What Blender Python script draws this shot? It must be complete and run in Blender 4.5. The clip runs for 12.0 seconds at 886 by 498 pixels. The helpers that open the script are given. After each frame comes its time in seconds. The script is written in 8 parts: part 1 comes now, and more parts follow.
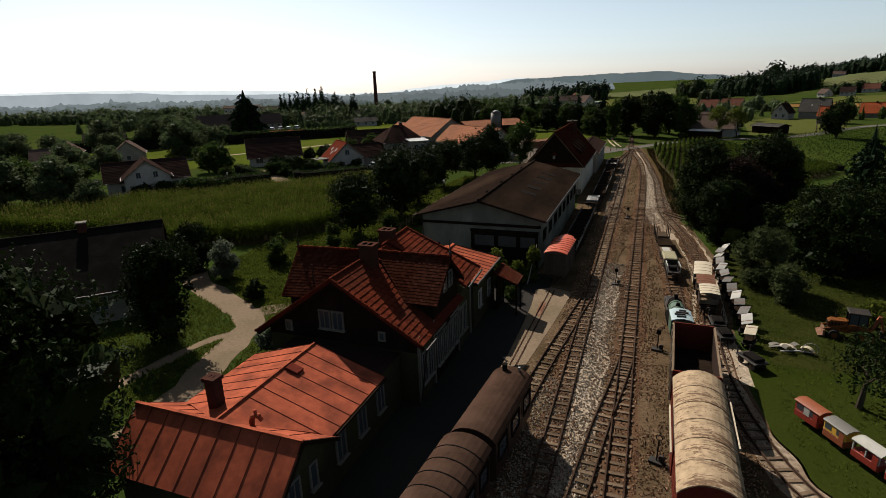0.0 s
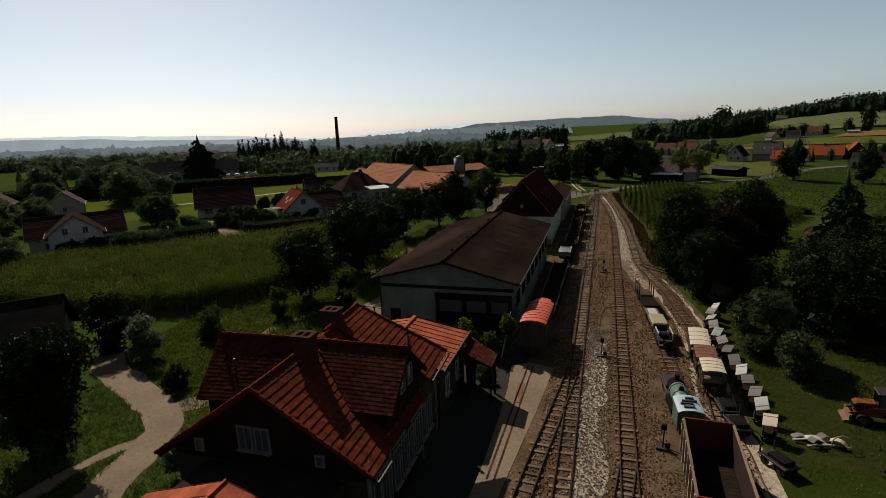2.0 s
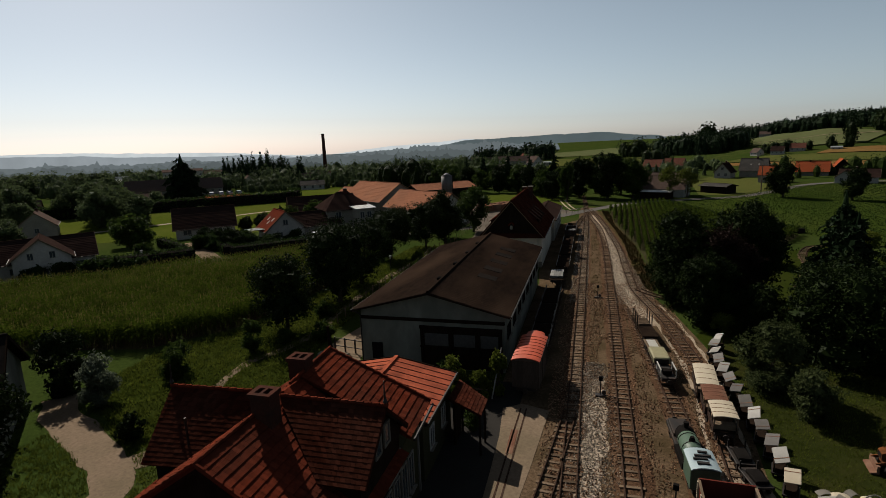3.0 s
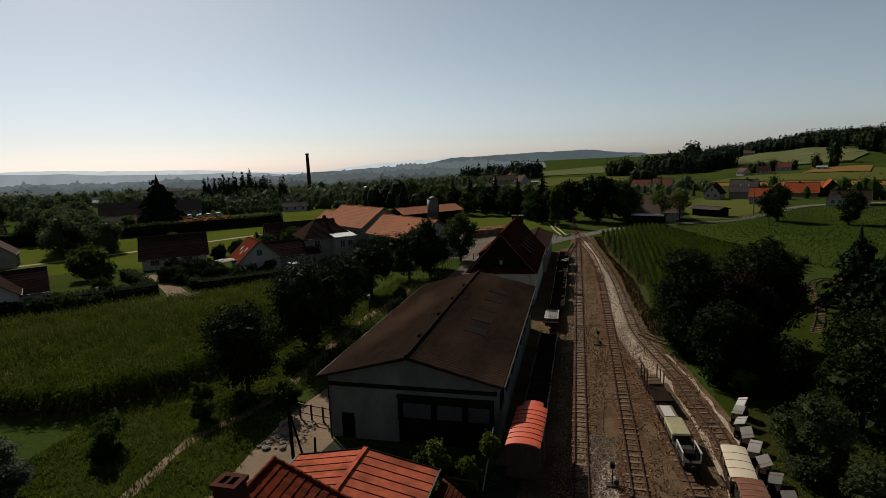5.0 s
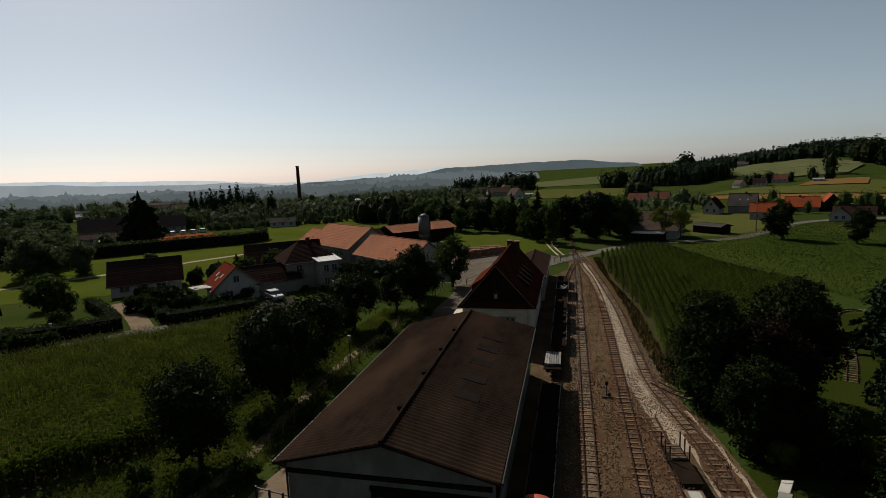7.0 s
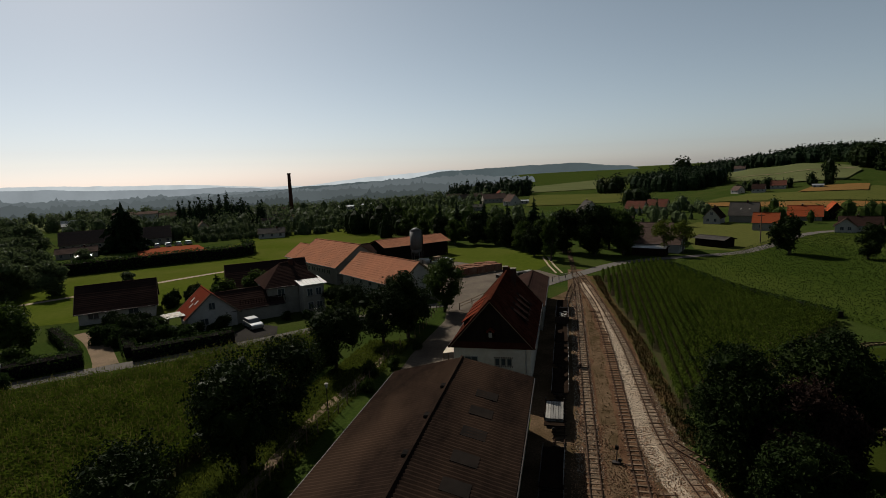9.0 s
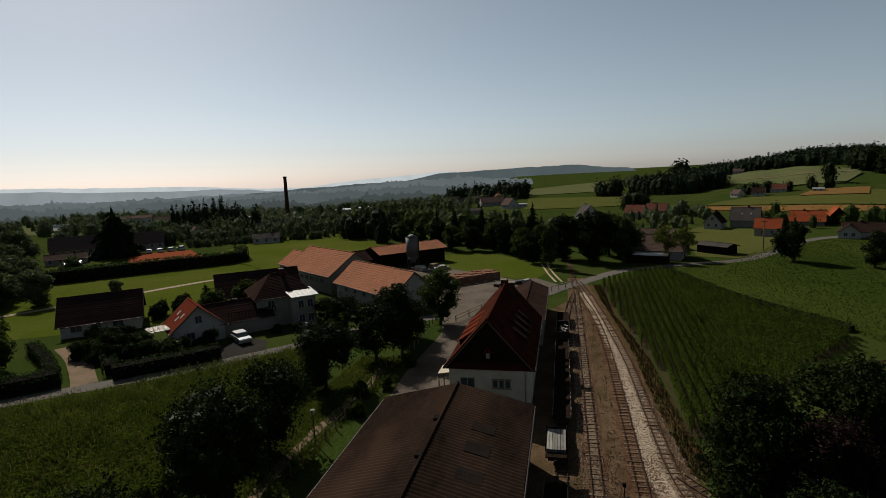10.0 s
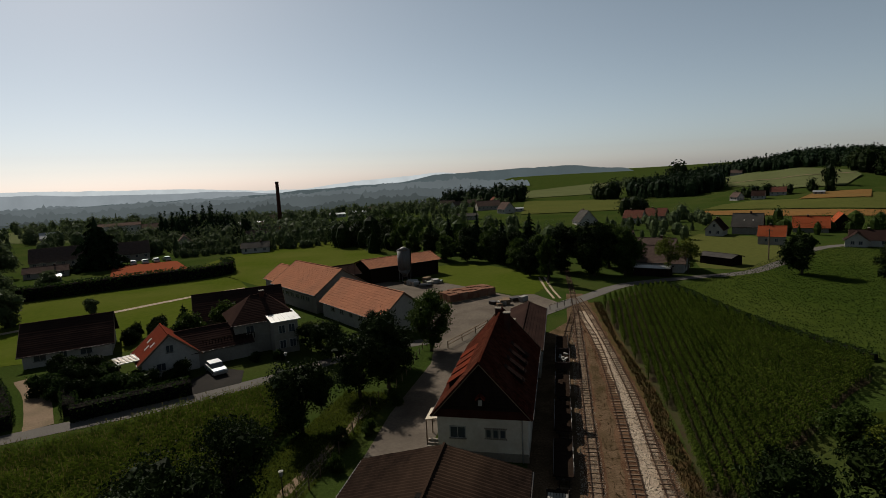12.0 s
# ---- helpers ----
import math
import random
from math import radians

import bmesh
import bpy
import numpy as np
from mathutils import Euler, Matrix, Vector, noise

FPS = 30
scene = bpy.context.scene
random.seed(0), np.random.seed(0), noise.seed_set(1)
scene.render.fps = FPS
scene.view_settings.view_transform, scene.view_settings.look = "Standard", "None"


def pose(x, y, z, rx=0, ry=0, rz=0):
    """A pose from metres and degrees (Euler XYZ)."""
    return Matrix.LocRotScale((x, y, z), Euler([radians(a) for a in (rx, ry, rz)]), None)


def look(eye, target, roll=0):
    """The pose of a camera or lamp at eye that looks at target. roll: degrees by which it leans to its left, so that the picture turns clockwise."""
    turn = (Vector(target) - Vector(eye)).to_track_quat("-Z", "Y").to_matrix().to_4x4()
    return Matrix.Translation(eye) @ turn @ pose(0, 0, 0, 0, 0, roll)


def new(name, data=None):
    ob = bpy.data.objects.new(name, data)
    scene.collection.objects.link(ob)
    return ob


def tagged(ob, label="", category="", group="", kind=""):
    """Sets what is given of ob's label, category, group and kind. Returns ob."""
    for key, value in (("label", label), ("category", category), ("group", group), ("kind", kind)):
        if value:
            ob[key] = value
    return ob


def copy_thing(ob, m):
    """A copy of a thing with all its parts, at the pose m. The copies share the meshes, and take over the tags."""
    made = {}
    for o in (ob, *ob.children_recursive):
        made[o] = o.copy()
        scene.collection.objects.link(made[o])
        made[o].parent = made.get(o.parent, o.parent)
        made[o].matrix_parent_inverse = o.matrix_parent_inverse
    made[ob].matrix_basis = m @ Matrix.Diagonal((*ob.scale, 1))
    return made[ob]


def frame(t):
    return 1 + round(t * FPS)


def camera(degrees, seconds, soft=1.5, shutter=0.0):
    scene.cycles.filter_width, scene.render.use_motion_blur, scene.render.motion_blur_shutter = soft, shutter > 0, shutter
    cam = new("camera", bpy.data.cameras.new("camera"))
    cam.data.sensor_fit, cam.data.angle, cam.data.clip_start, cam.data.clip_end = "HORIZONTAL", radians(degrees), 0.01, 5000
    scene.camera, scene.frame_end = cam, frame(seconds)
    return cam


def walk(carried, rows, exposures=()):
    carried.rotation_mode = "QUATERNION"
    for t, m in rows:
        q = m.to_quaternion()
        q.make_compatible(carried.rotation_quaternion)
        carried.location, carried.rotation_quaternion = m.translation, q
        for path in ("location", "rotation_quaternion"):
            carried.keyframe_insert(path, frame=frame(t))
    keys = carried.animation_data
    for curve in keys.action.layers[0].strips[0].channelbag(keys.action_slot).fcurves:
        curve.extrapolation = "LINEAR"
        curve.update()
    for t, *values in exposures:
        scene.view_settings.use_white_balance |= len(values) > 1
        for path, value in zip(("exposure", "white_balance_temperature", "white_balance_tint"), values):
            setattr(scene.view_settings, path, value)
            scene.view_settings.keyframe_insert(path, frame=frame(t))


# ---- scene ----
cam = camera(79.6, 12.0, soft=0.8)
PATH = [
    (0, (3.095, 9.429, 15.859), (2.408, 11.212, 15.268), -2.0),
    (0.5, (2.559, 10.85, 15.846), (1.904, 12.657, 15.294), -2.1),
    (1, (2.163, 12.304, 15.926), (1.535, 14.132, 15.411), -2.2),
    (1.5, (1.784, 13.686, 16.02), (1.184, 15.532, 15.539), -2.1),
    (2, (1.429, 15.254, 16.129), (0.856, 17.117, 15.684), -2.2),
    (2.5, (1.147, 16.698, 16.271), (0.595, 18.574, 15.855), -2.3),
    (3, (0.852, 18.265, 16.467), (0.318, 20.152, 16.078), -2.3),
    (5, (-0.262, 24.072, 17.764), (-0.751, 25.983, 17.435), -2.3),
    (5.5, (-0.424, 25.567, 18.079), (-0.906, 27.481, 17.759), -2.4),
    (6, (-0.654, 27.136, 18.496), (-1.13, 29.053, 18.185), -2.3),
    (6.5, (-0.861, 28.706, 18.889), (-1.334, 30.626, 18.584), -2.3),
    (7, (-1.159, 30.302, 19.255), (-1.626, 32.224, 18.961), -2.4),
    (9, (-1.723, 36.304, 21.454), (-2.175, 38.231, 21.17), -2.6),
    (9.5, (-1.929, 37.881, 21.84), (-2.377, 39.81, 21.56), -2.6),
    (10, (-2.043, 39.351, 22.323), (-2.488, 41.281, 22.045), -2.6),
    (10.5, (-2.069, 40.714, 22.785), (-2.512, 42.644, 22.506), -2.7),
    (11, (-2.221, 42.178, 23.309), (-2.66, 44.11, 23.031), -2.8),
    (11.5, (-2.271, 43.663, 23.835), (-2.708, 45.595, 23.558), -2.8),
    (12, (-2.291, 45.101, 24.338), (-2.725, 47.034, 24.062), -2.9),
]
walk(cam, [(t, look(e, g, r)) for t, e, g, r in PATH],
     exposures=[(0.0, 1.10), (1.0, 0.92), (3.0, 0.64), (12.0, 0.5)])

# ---- light ----
SUN_AZ, SUN_EL = radians(-47), radians(40.3)
world = bpy.data.worlds.new("world")
scene.world = world
world.use_nodes = True
wn = world.node_tree
sky = wn.nodes.new("ShaderNodeTexSky")
sky.sky_type = "NISHITA"
sky.sun_disc = False
sky.sun_elevation, sky.sun_rotation = SUN_EL, SUN_AZ
sky.air_density, sky.dust_density, sky.ozone_density, sky.altitude = 0.7, 0.9, 1.6, 300
haze = wn.nodes.new("ShaderNodeHueSaturation")
haze.inputs["Saturation"].default_value = 0.62
haze.inputs["Hue"].default_value = 0.476
wn.links.new(sky.outputs[0], haze.inputs["Color"])
warm = wn.nodes.new("ShaderNodeMix")
warm.data_type, warm.blend_type = "RGBA", "MULTIPLY"
warm.inputs[0].default_value, warm.inputs[7].default_value = 1.0, (1.015, 0.995, 0.985, 1)
wn.links.new(haze.outputs[0], warm.inputs[6])
wn.links.new(warm.outputs[2], wn.nodes["Background"].inputs[0])
wn.nodes["Background"].inputs[1].default_value = 0.052
sun = new("sun", bpy.data.lights.new("sun", "SUN"))
sun.data.energy, sun.data.angle, sun.data.color = 5.0, radians(0.5), (1.0, 0.93, 0.82)
sun_from = Vector((math.sin(SUN_AZ) * math.cos(SUN_EL), math.cos(SUN_AZ) * math.cos(SUN_EL), math.sin(SUN_EL)))
sun.matrix_world = look(sun_from * 100, (0, 0, 0))


# ---- materials ----
def nodes_of(name):
    m = bpy.data.materials.new(name)
    m.use_nodes = True
    t = m.node_tree
    return m, t, t.nodes["Principled BSDF"]


def mixed(t, fac, a, b, kind="MIX"):
    n = t.nodes.new("ShaderNodeMix")
    n.data_type, n.blend_type = "RGBA", kind
    for s, v in ((n.inputs[0], fac), (n.inputs[6], a), (n.inputs[7], b)):
        if isinstance(v, bpy.types.NodeSocket):
            t.links.new(v, s)
        elif isinstance(v, (int, float)):
            s.default_value = v
        else:
            s.default_value = (*v, 1)
    return n.outputs[2]


def ramp(t, value, a, b):
    n = t.nodes.new("ShaderNodeMapRange")
    t.links.new(value, n.inputs[0])
    n.inputs[1].default_value, n.inputs[2].default_value = a, b
    return n.outputs[0]


def noise_of(t, scale, detail=4.0, rough=0.6, stretch=None):
    c = t.nodes.new("ShaderNodeTexCoord")
    src = c.outputs["Object"]
    if stretch:
        mp = t.nodes.new("ShaderNodeMapping")
        mp.inputs["Scale"].default_value = stretch
        t.links.new(src, mp.inputs[0])
        src = mp.outputs[0]
    n = t.nodes.new("ShaderNodeTexNoise")
    n.inputs["Scale"].default_value, n.inputs["Detail"].default_value, n.inputs["Roughness"].default_value = scale, detail, rough
    t.links.new(src, n.inputs["Vector"])
    return n.outputs[0]


def bumped(t, bsdf, height, strength, distance):
    b = t.nodes.new("ShaderNodeBump")
    b.inputs["Strength"].default_value, b.inputs["Distance"].default_value = strength, distance
    t.links.new(height, b.inputs["Height"])
    t.links.new(b.outputs[0], bsdf.inputs["Normal"])


def surface(name, base, dark, rough=0.8, fine=6.0, coarse=0.35, stain=None, amount=0.5, bump=0.3, dist=0.02,
            metal=0.0, stretch=None, each=0.0, island=0.0):
    """A weathered surface: two scales of variation, stains, fine relief; each / island: how much single pieces differ."""
    m, t, p = nodes_of(name)
    f = noise_of(t, fine, 5, 0.65, stretch)
    c = noise_of(t, coarse, 3, 0.55, stretch)
    col = mixed(t, ramp(t, f, 0.3, 0.7), dark, base)
    if stain:
        k = t.nodes.new("ShaderNodeMath")
        k.operation = "MULTIPLY"
        t.links.new(ramp(t, c, 0.42, 0.68), k.inputs[0])
        k.inputs[1].default_value = amount
        col = mixed(t, k.outputs[0], col, stain)
    if each or island:
        if each:
            i = t.nodes.new("ShaderNodeObjectInfo")
            src = i.outputs["Random"]
        else:
            i = t.nodes.new("ShaderNodeNewGeometry")
            src = i.outputs["Random Per Island"]
        h = t.nodes.new("ShaderNodeHueSaturation")
        v = t.nodes.new("ShaderNodeMapRange")
        t.links.new(src, v.inputs[0])
        a = each or island
        v.inputs[3].default_value, v.inputs[4].default_value = 1 - a, 1 + a
        t.links.new(v.outputs[0], h.inputs["Value"])
        t.links.new(col, h.inputs["Color"])
        col = h.outputs[0]
    t.links.new(col, p.inputs["Base Color"])
    p.inputs["Roughness"].default_value, p.inputs["Metallic"].default_value = rough, metal
    p.inputs["Specular IOR Level"].default_value = 0.2 if rough < 0.7 else 0.0
    if bump:
        bumped(t, p, f, bump, dist)
    return m


def peeling(name, paint, under, scale, stretch):
    """Paint flaking off in hard-edged streaks that gather in worn bands."""
    m, t, p = nodes_of(name)
    a = noise_of(t, scale, 9, 0.7, stretch)
    c = noise_of(t, 1.1, 3, 0.6, (0.5, 1.6, 0.5))
    g = noise_of(t, 3.0, 6, 0.7)
    k = t.nodes.new("ShaderNodeMath")
    k.operation = "MULTIPLY_ADD"
    t.links.new(c, k.inputs[0])
    k.inputs[1].default_value = 0.9
    t.links.new(a, k.inputs[2])
    col = mixed(t, ramp(t, g, 0.32, 0.68), tuple(0.55 * x for x in paint), paint)
    col = mixed(t, ramp(t, k.outputs[0], 0.99, 1.05), col, under)
    t.links.new(col, p.inputs["Base Color"])
    p.inputs["Roughness"].default_value = 0.85
    p.inputs["Specular IOR Level"].default_value = 0.0
    bumped(t, p, k.outputs[0], 0.3, 0.01)
    return m


def leaf_material(name, a, b, through_light=0.35, gloss=0.012):
    m, t, p = nodes_of(name)
    i = t.nodes.new("ShaderNodeNewGeometry")
    big = noise_of(t, 0.5, 2)
    col = mixed(t, i.outputs["Random Per Island"], a, b)
    col = mixed(t, ramp(t, big, 0.35, 0.7), col, tuple(0.6 * x for x in a))
    t.links.new(col, p.inputs["Base Color"])
    p.inputs["Roughness"].default_value = 0.5
    p.inputs["Specular IOR Level"].default_value = gloss
    tr = t.nodes.new("ShaderNodeBsdfTranslucent")
    t.links.new(col, tr.inputs[0])
    mx = t.nodes.new("ShaderNodeMixShader")
    mx.inputs[0].default_value = through_light
    out = t.nodes["Material Output"]
    t.links.new(p.outputs[0], mx.inputs[1])
    t.links.new(tr.outputs[0], mx.inputs[2])
    t.links.new(mx.outputs[0], out.inputs[0])
    return m


# Emission carries the distance haze; the sheets that use it are no lamps.
def haze_glow(name, col, strength=1.0):
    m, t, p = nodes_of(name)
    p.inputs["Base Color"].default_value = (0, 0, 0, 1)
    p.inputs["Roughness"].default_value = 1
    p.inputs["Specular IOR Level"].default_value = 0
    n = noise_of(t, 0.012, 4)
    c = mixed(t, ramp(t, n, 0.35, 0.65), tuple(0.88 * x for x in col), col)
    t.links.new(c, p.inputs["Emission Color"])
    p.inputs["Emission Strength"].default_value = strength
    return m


M = {}
M["grass"] = surface("meadow grass", (0.02346, 0.0359, 0.007592), (0.01104, 0.01795, 0.004141), 0.95, 3.0, 0.06, (0.03105, 0.03451, 0.009663), 0.6, 0.9, 0.08)
M["roughgrass"] = surface("rough olive grass", (0.0165, 0.0190, 0.0045), (0.0080, 0.0110, 0.0025), 0.95, 3.0, 0.3, (0.0215, 0.0200, 0.0060), 0.6, 0.7, 0.06)
M["lawn"] = surface("mown lawn", (0.0168, 0.0228, 0.0036), (0.0088, 0.0134, 0.0020), 0.95, 5.0, 0.12, (0.0215, 0.0235, 0.0054), 0.5, 0.6, 0.05)
M["bright"] = surface("sunlit meadow", (0.038, 0.048, 0.0066), (0.026, 0.037, 0.0046), 0.95, 0.9, 0.035, (0.054, 0.056, 0.013), 0.7, 0.5, 0.05)
M["field"] = surface("green crop", (0.025, 0.037, 0.0060), (0.011, 0.018, 0.0030), 0.95, 1.6, 0.05, (0.030, 0.038, 0.0075), 0.7, 1.0, 0.3, 0, (1.0, 0.45, 1.0))
M["straw"] = surface("stubble field", (0.115, 0.062, 0.022), (0.082, 0.044, 0.016), 0.95, 0.6, 0.03, (0.075, 0.056, 0.020), 0.5, 0.4, 0.1)
M["yellow"] = surface("ripe grass", (0.052, 0.054, 0.015), (0.036, 0.040, 0.011), 0.95, 0.8, 0.03, (0.030, 0.037, 0.010), 0.5, 0.4, 0.1)
# Dry far fields; part of the pale tone is painted distance haze.
M["palefield"] = surface("haze-paled dry field", (0.062, 0.067, 0.030), (0.046, 0.052, 0.022), 0.95, 0.5, 0.03, (0.040, 0.047, 0.019), 0.6, 0.4, 0.1)
M["weeds"] = surface("dry rust weeds", (0.062, 0.036, 0.017), (0.030, 0.024, 0.010), 0.95, 4.0, 0.5, (0.022, 0.028, 0.008), 0.7, 0.9, 0.1)
M["ballast"] = surface("brown ballast", (0.100, 0.067, 0.041), (0.034, 0.022, 0.013), 0.95, 5.5, 0.42, (0.030, 0.0215, 0.0105), 0.85, 1.0, 0.08)
M["ballastdark"] = surface("oil-dark ballast", (0.077, 0.04189, 0.0247), (0.0154, 0.008624, 0.005292), 0.95, 7.0, 0.35, (0.091, 0.05421, 0.03234), 0.7, 1.0, 0.08)
M["gravel"] = surface("pale gravel", (0.300, 0.245, 0.186), (0.105, 0.081, 0.059), 0.95, 4.5, 0.55, (0.150, 0.112, 0.078), 0.7, 1.0, 0.06)
M["gravelworn"] = surface("worn gravel", (0.235, 0.183, 0.135), (0.064, 0.047, 0.033), 0.95, 4.0, 0.5, (0.095, 0.062, 0.039), 0.8, 1.0, 0.06)
M["gravelbrown"] = surface("brown gravel", (0.165, 0.122, 0.085), (0.040, 0.028, 0.019), 0.95, 5.0, 0.35, (0.075, 0.048, 0.029), 0.8, 1.0, 0.06)
M["dirt"] = surface("sandy track", (0.1368, 0.1008, 0.07056), (0.09, 0.0648, 0.04464), 0.95, 5.0, 0.3, (0.072, 0.0576, 0.036), 0.6, 0.4, 0.02)
# Darker than plain asphalt: the station's shade is put into the colour.
M["asphalt"] = surface("shade-darkened asphalt", (0.022, 0.0205, 0.0185), (0.014, 0.013, 0.012), 0.9, 12.0, 0.2, (0.028, 0.025, 0.022), 0.5, 0.3, 0.01)
M["concrete"] = surface("worn concrete", (0.1532, 0.1365, 0.1132), (0.1099, 0.09656, 0.07991), 0.9, 4.0, 0.5, (0.08323, 0.07326, 0.05992), 0.6, 0.3, 0.01)
M["yard"] = surface("dusty concrete yard", (0.092, 0.077, 0.062), (0.062, 0.052, 0.042), 0.9, 3.0, 0.25, (0.045, 0.037, 0.030), 0.7, 0.3, 0.01)
M["road"] = surface("pale worn asphalt", (0.085, 0.078, 0.070), (0.062, 0.057, 0.051), 0.9, 8.0, 0.2, (0.05, 0.046, 0.042), 0.5, 0.3, 0.01)
M["seam"] = surface("dark sheet seam", (0.070, 0.018, 0.012), (0.05, 0.014, 0.010), 0.8, 6.0, 1.0, None, 0, 0.1)
M["court"] = surface("clay court", (0.1223, 0.03494, 0.01747), (0.09904, 0.02912, 0.01456), 0.95, 3.0, 0.3, None, 0, 0.1)
M["rail"] = surface("rusty rail", (0.034, 0.019, 0.013), (0.018, 0.011, 0.008), 0.75, 12.0, 1.0, (0.055, 0.036, 0.027), 0.5, 0.2, 0.003)
M["sleeper"] = surface("weathered sleeper", (0.1074, 0.07731, 0.0537), (0.05013, 0.03437, 0.02291), 0.9, 7.0, 1.0, (0.03581, 0.02435, 0.01646), 0.6, 0.5, 0.01, 0, (1, 6, 6), each=0.4)
M["tile"] = surface("red clay tile", (0.0876, 0.01803, 0.009015), (0.0515, 0.01159, 0.006693), 0.75, 7.0, 0.5, (0.0309, 0.01288, 0.009015), 0.6, 0.4, 0.01, island=0.25)
M["tileold"] = surface("old brown tile", (0.03477, 0.009413, 0.005503), (0.01883, 0.005796, 0.003766), 0.8, 7.0, 0.5, (0.04346, 0.01738, 0.01159), 0.5, 0.4, 0.01, island=0.35)
M["tinred"] = surface("red sheet metal", (0.235, 0.060, 0.032), (0.165, 0.041, 0.023), 0.72, 3.2, 0.9, (0.075, 0.023, 0.015), 0.8, 0.2, 0.012, 0.0)
M["tinbright"] = surface("bright red sheet metal", (0.2907, 0.04689, 0.01641), (0.2438, 0.03751, 0.01406), 0.5, 3.0, 0.6, (0.1875, 0.03751, 0.01875), 0.4, 0.1)
M["pantile"] = surface("faded pantile", (0.235, 0.105, 0.062), (0.160, 0.070, 0.042), 0.8, 5.0, 0.25, (0.150, 0.074, 0.048), 0.6, 0.3, 0.01, island=0.1)
M["fibre"] = surface("weathered fibre cement", (0.0165, 0.0106, 0.0080), (0.0075, 0.0052, 0.0042), 0.85, 2.2, 0.2, (0.0290, 0.0180, 0.0124), 0.8, 0.35, 0.006, 0, (1, 0.35, 1))
M["rooflight"] = surface("dull rooflight sheet", (0.0120, 0.0100, 0.0088), (0.0070, 0.0060, 0.0054), 0.8, 2.0, 0.4, (0.016, 0.012, 0.010), 0.6, 0.2, 0.004)
M["darkroof"] = surface("dark brown tile", (0.02361, 0.01373, 0.01159), (0.01288, 0.008584, 0.007726), 0.8, 6.0, 0.3, (0.03219, 0.01931, 0.01502), 0.5, 0.4, 0.01, island=0.3)
M["greyroof"] = surface("grey slate", (0.04829, 0.04507, 0.04185), (0.03219, 0.02962, 0.02736), 0.75, 6.0, 0.3, (0.06116, 0.05472, 0.04829), 0.5, 0.3, 0.01, island=0.25)
M["render"] = surface("cream render", (0.200, 0.184, 0.155), (0.150, 0.138, 0.118), 0.9, 3.0, 0.4, (0.110, 0.098, 0.080), 0.45, 0.15, 0.005)
M["oldpaint"] = surface("old cream paint", (0.115, 0.107, 0.091), (0.090, 0.082, 0.071), 0.8, 5.0, 0.6, (0.060, 0.054, 0.045), 0.5, 0.15, 0.004)
M["white"] = surface("white paint", (0.260, 0.250, 0.228), (0.212, 0.204, 0.187), 0.7, 3.0, 0.5, (0.160, 0.152, 0.136), 0.4, 0.1, 0.003)
M["garden"] = surface("off-white house render", (0.300, 0.280, 0.256), (0.240, 0.222, 0.202), 0.9, 3.0, 0.4, (0.180, 0.165, 0.148), 0.4, 0.1, 0.004)
M["whitewash"] = surface("whitewashed wall", (0.40, 0.36, 0.30), (0.33, 0.295, 0.245), 0.9, 3.0, 0.4, (0.24, 0.205, 0.165), 0.45, 0.15, 0.005)
M["greenrender"] = surface("grey green render", (0.155, 0.152, 0.126), (0.105, 0.104, 0.088), 0.9, 1.2, 0.35, (0.062, 0.060, 0.050), 0.7, 0.15, 0.005, 0, (1, 1, 0.5))
M["olive"] = surface("olive painted wall", (0.03605, 0.03493, 0.01803), (0.02479, 0.02366, 0.01239), 0.85, 4.0, 0.5, (0.01803, 0.0169, 0.01127), 0.5, 0.2)
M["darkwood"] = surface("dark stained boards", (0.01339, 0.008754, 0.00618), (0.006696, 0.004636, 0.003605), 0.85, 6.0, 0.6, (0.0206, 0.01417, 0.0103), 0.4, 0.4, 0.01, 0, (4, 4, 0.6))
M["vanboard"] = surface("grey weathered boards", (0.058, 0.046, 0.038), (0.034, 0.027, 0.022), 0.85, 6.0, 0.8, (0.026, 0.020, 0.017), 0.5, 0.3, 0.006, 0, (5, 5, 0.8), each=0.25)
M["wood"] = surface("weathered wood", (0.1288, 0.09442, 0.06438), (0.08155, 0.05794, 0.03863), 0.85, 6.0, 0.8, (0.06009, 0.04292, 0.03004), 0.5, 0.3, 0.006, 0, (5, 1, 5), each=0.2)
M["brick"] = surface("sooty brick", (0.050, 0.020, 0.0145), (0.030, 0.013, 0.0100), 0.9, 9.0, 1.2, (0.02146, 0.01502, 0.01288), 0.6, 0.4, 0.01)
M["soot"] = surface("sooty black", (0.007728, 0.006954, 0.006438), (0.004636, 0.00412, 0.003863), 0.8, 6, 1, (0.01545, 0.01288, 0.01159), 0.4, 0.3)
M["iron"] = surface("dark iron", (0.01931, 0.01717, 0.01588), (0.01073, 0.009442, 0.008584), 0.6, 9, 1, (0.04292, 0.02575, 0.01717), 0.5, 0.2, 0.004, 0.4)
M["silosteel"] = surface("dull grey sheet steel", (0.085, 0.083, 0.080), (0.060, 0.058, 0.056), 0.6, 3, 0.5, (0.045, 0.040, 0.036), 0.5, 0.1, 0.003, 0.2, (4, 4, 0.5))
M["steel"] = surface("galvanised steel", (0.296, 0.296, 0.2901), (0.2368, 0.2368, 0.2309), 0.4, 5, 0.6, (0.1776, 0.1658, 0.1539), 0.4, 0.1, 0.003, 0.7)
M["wagonroof"] = peeling("peeling cream roof", (0.262, 0.192, 0.125), (0.085, 0.054, 0.035), 4.6, (0.6, 2.6, 0.8))
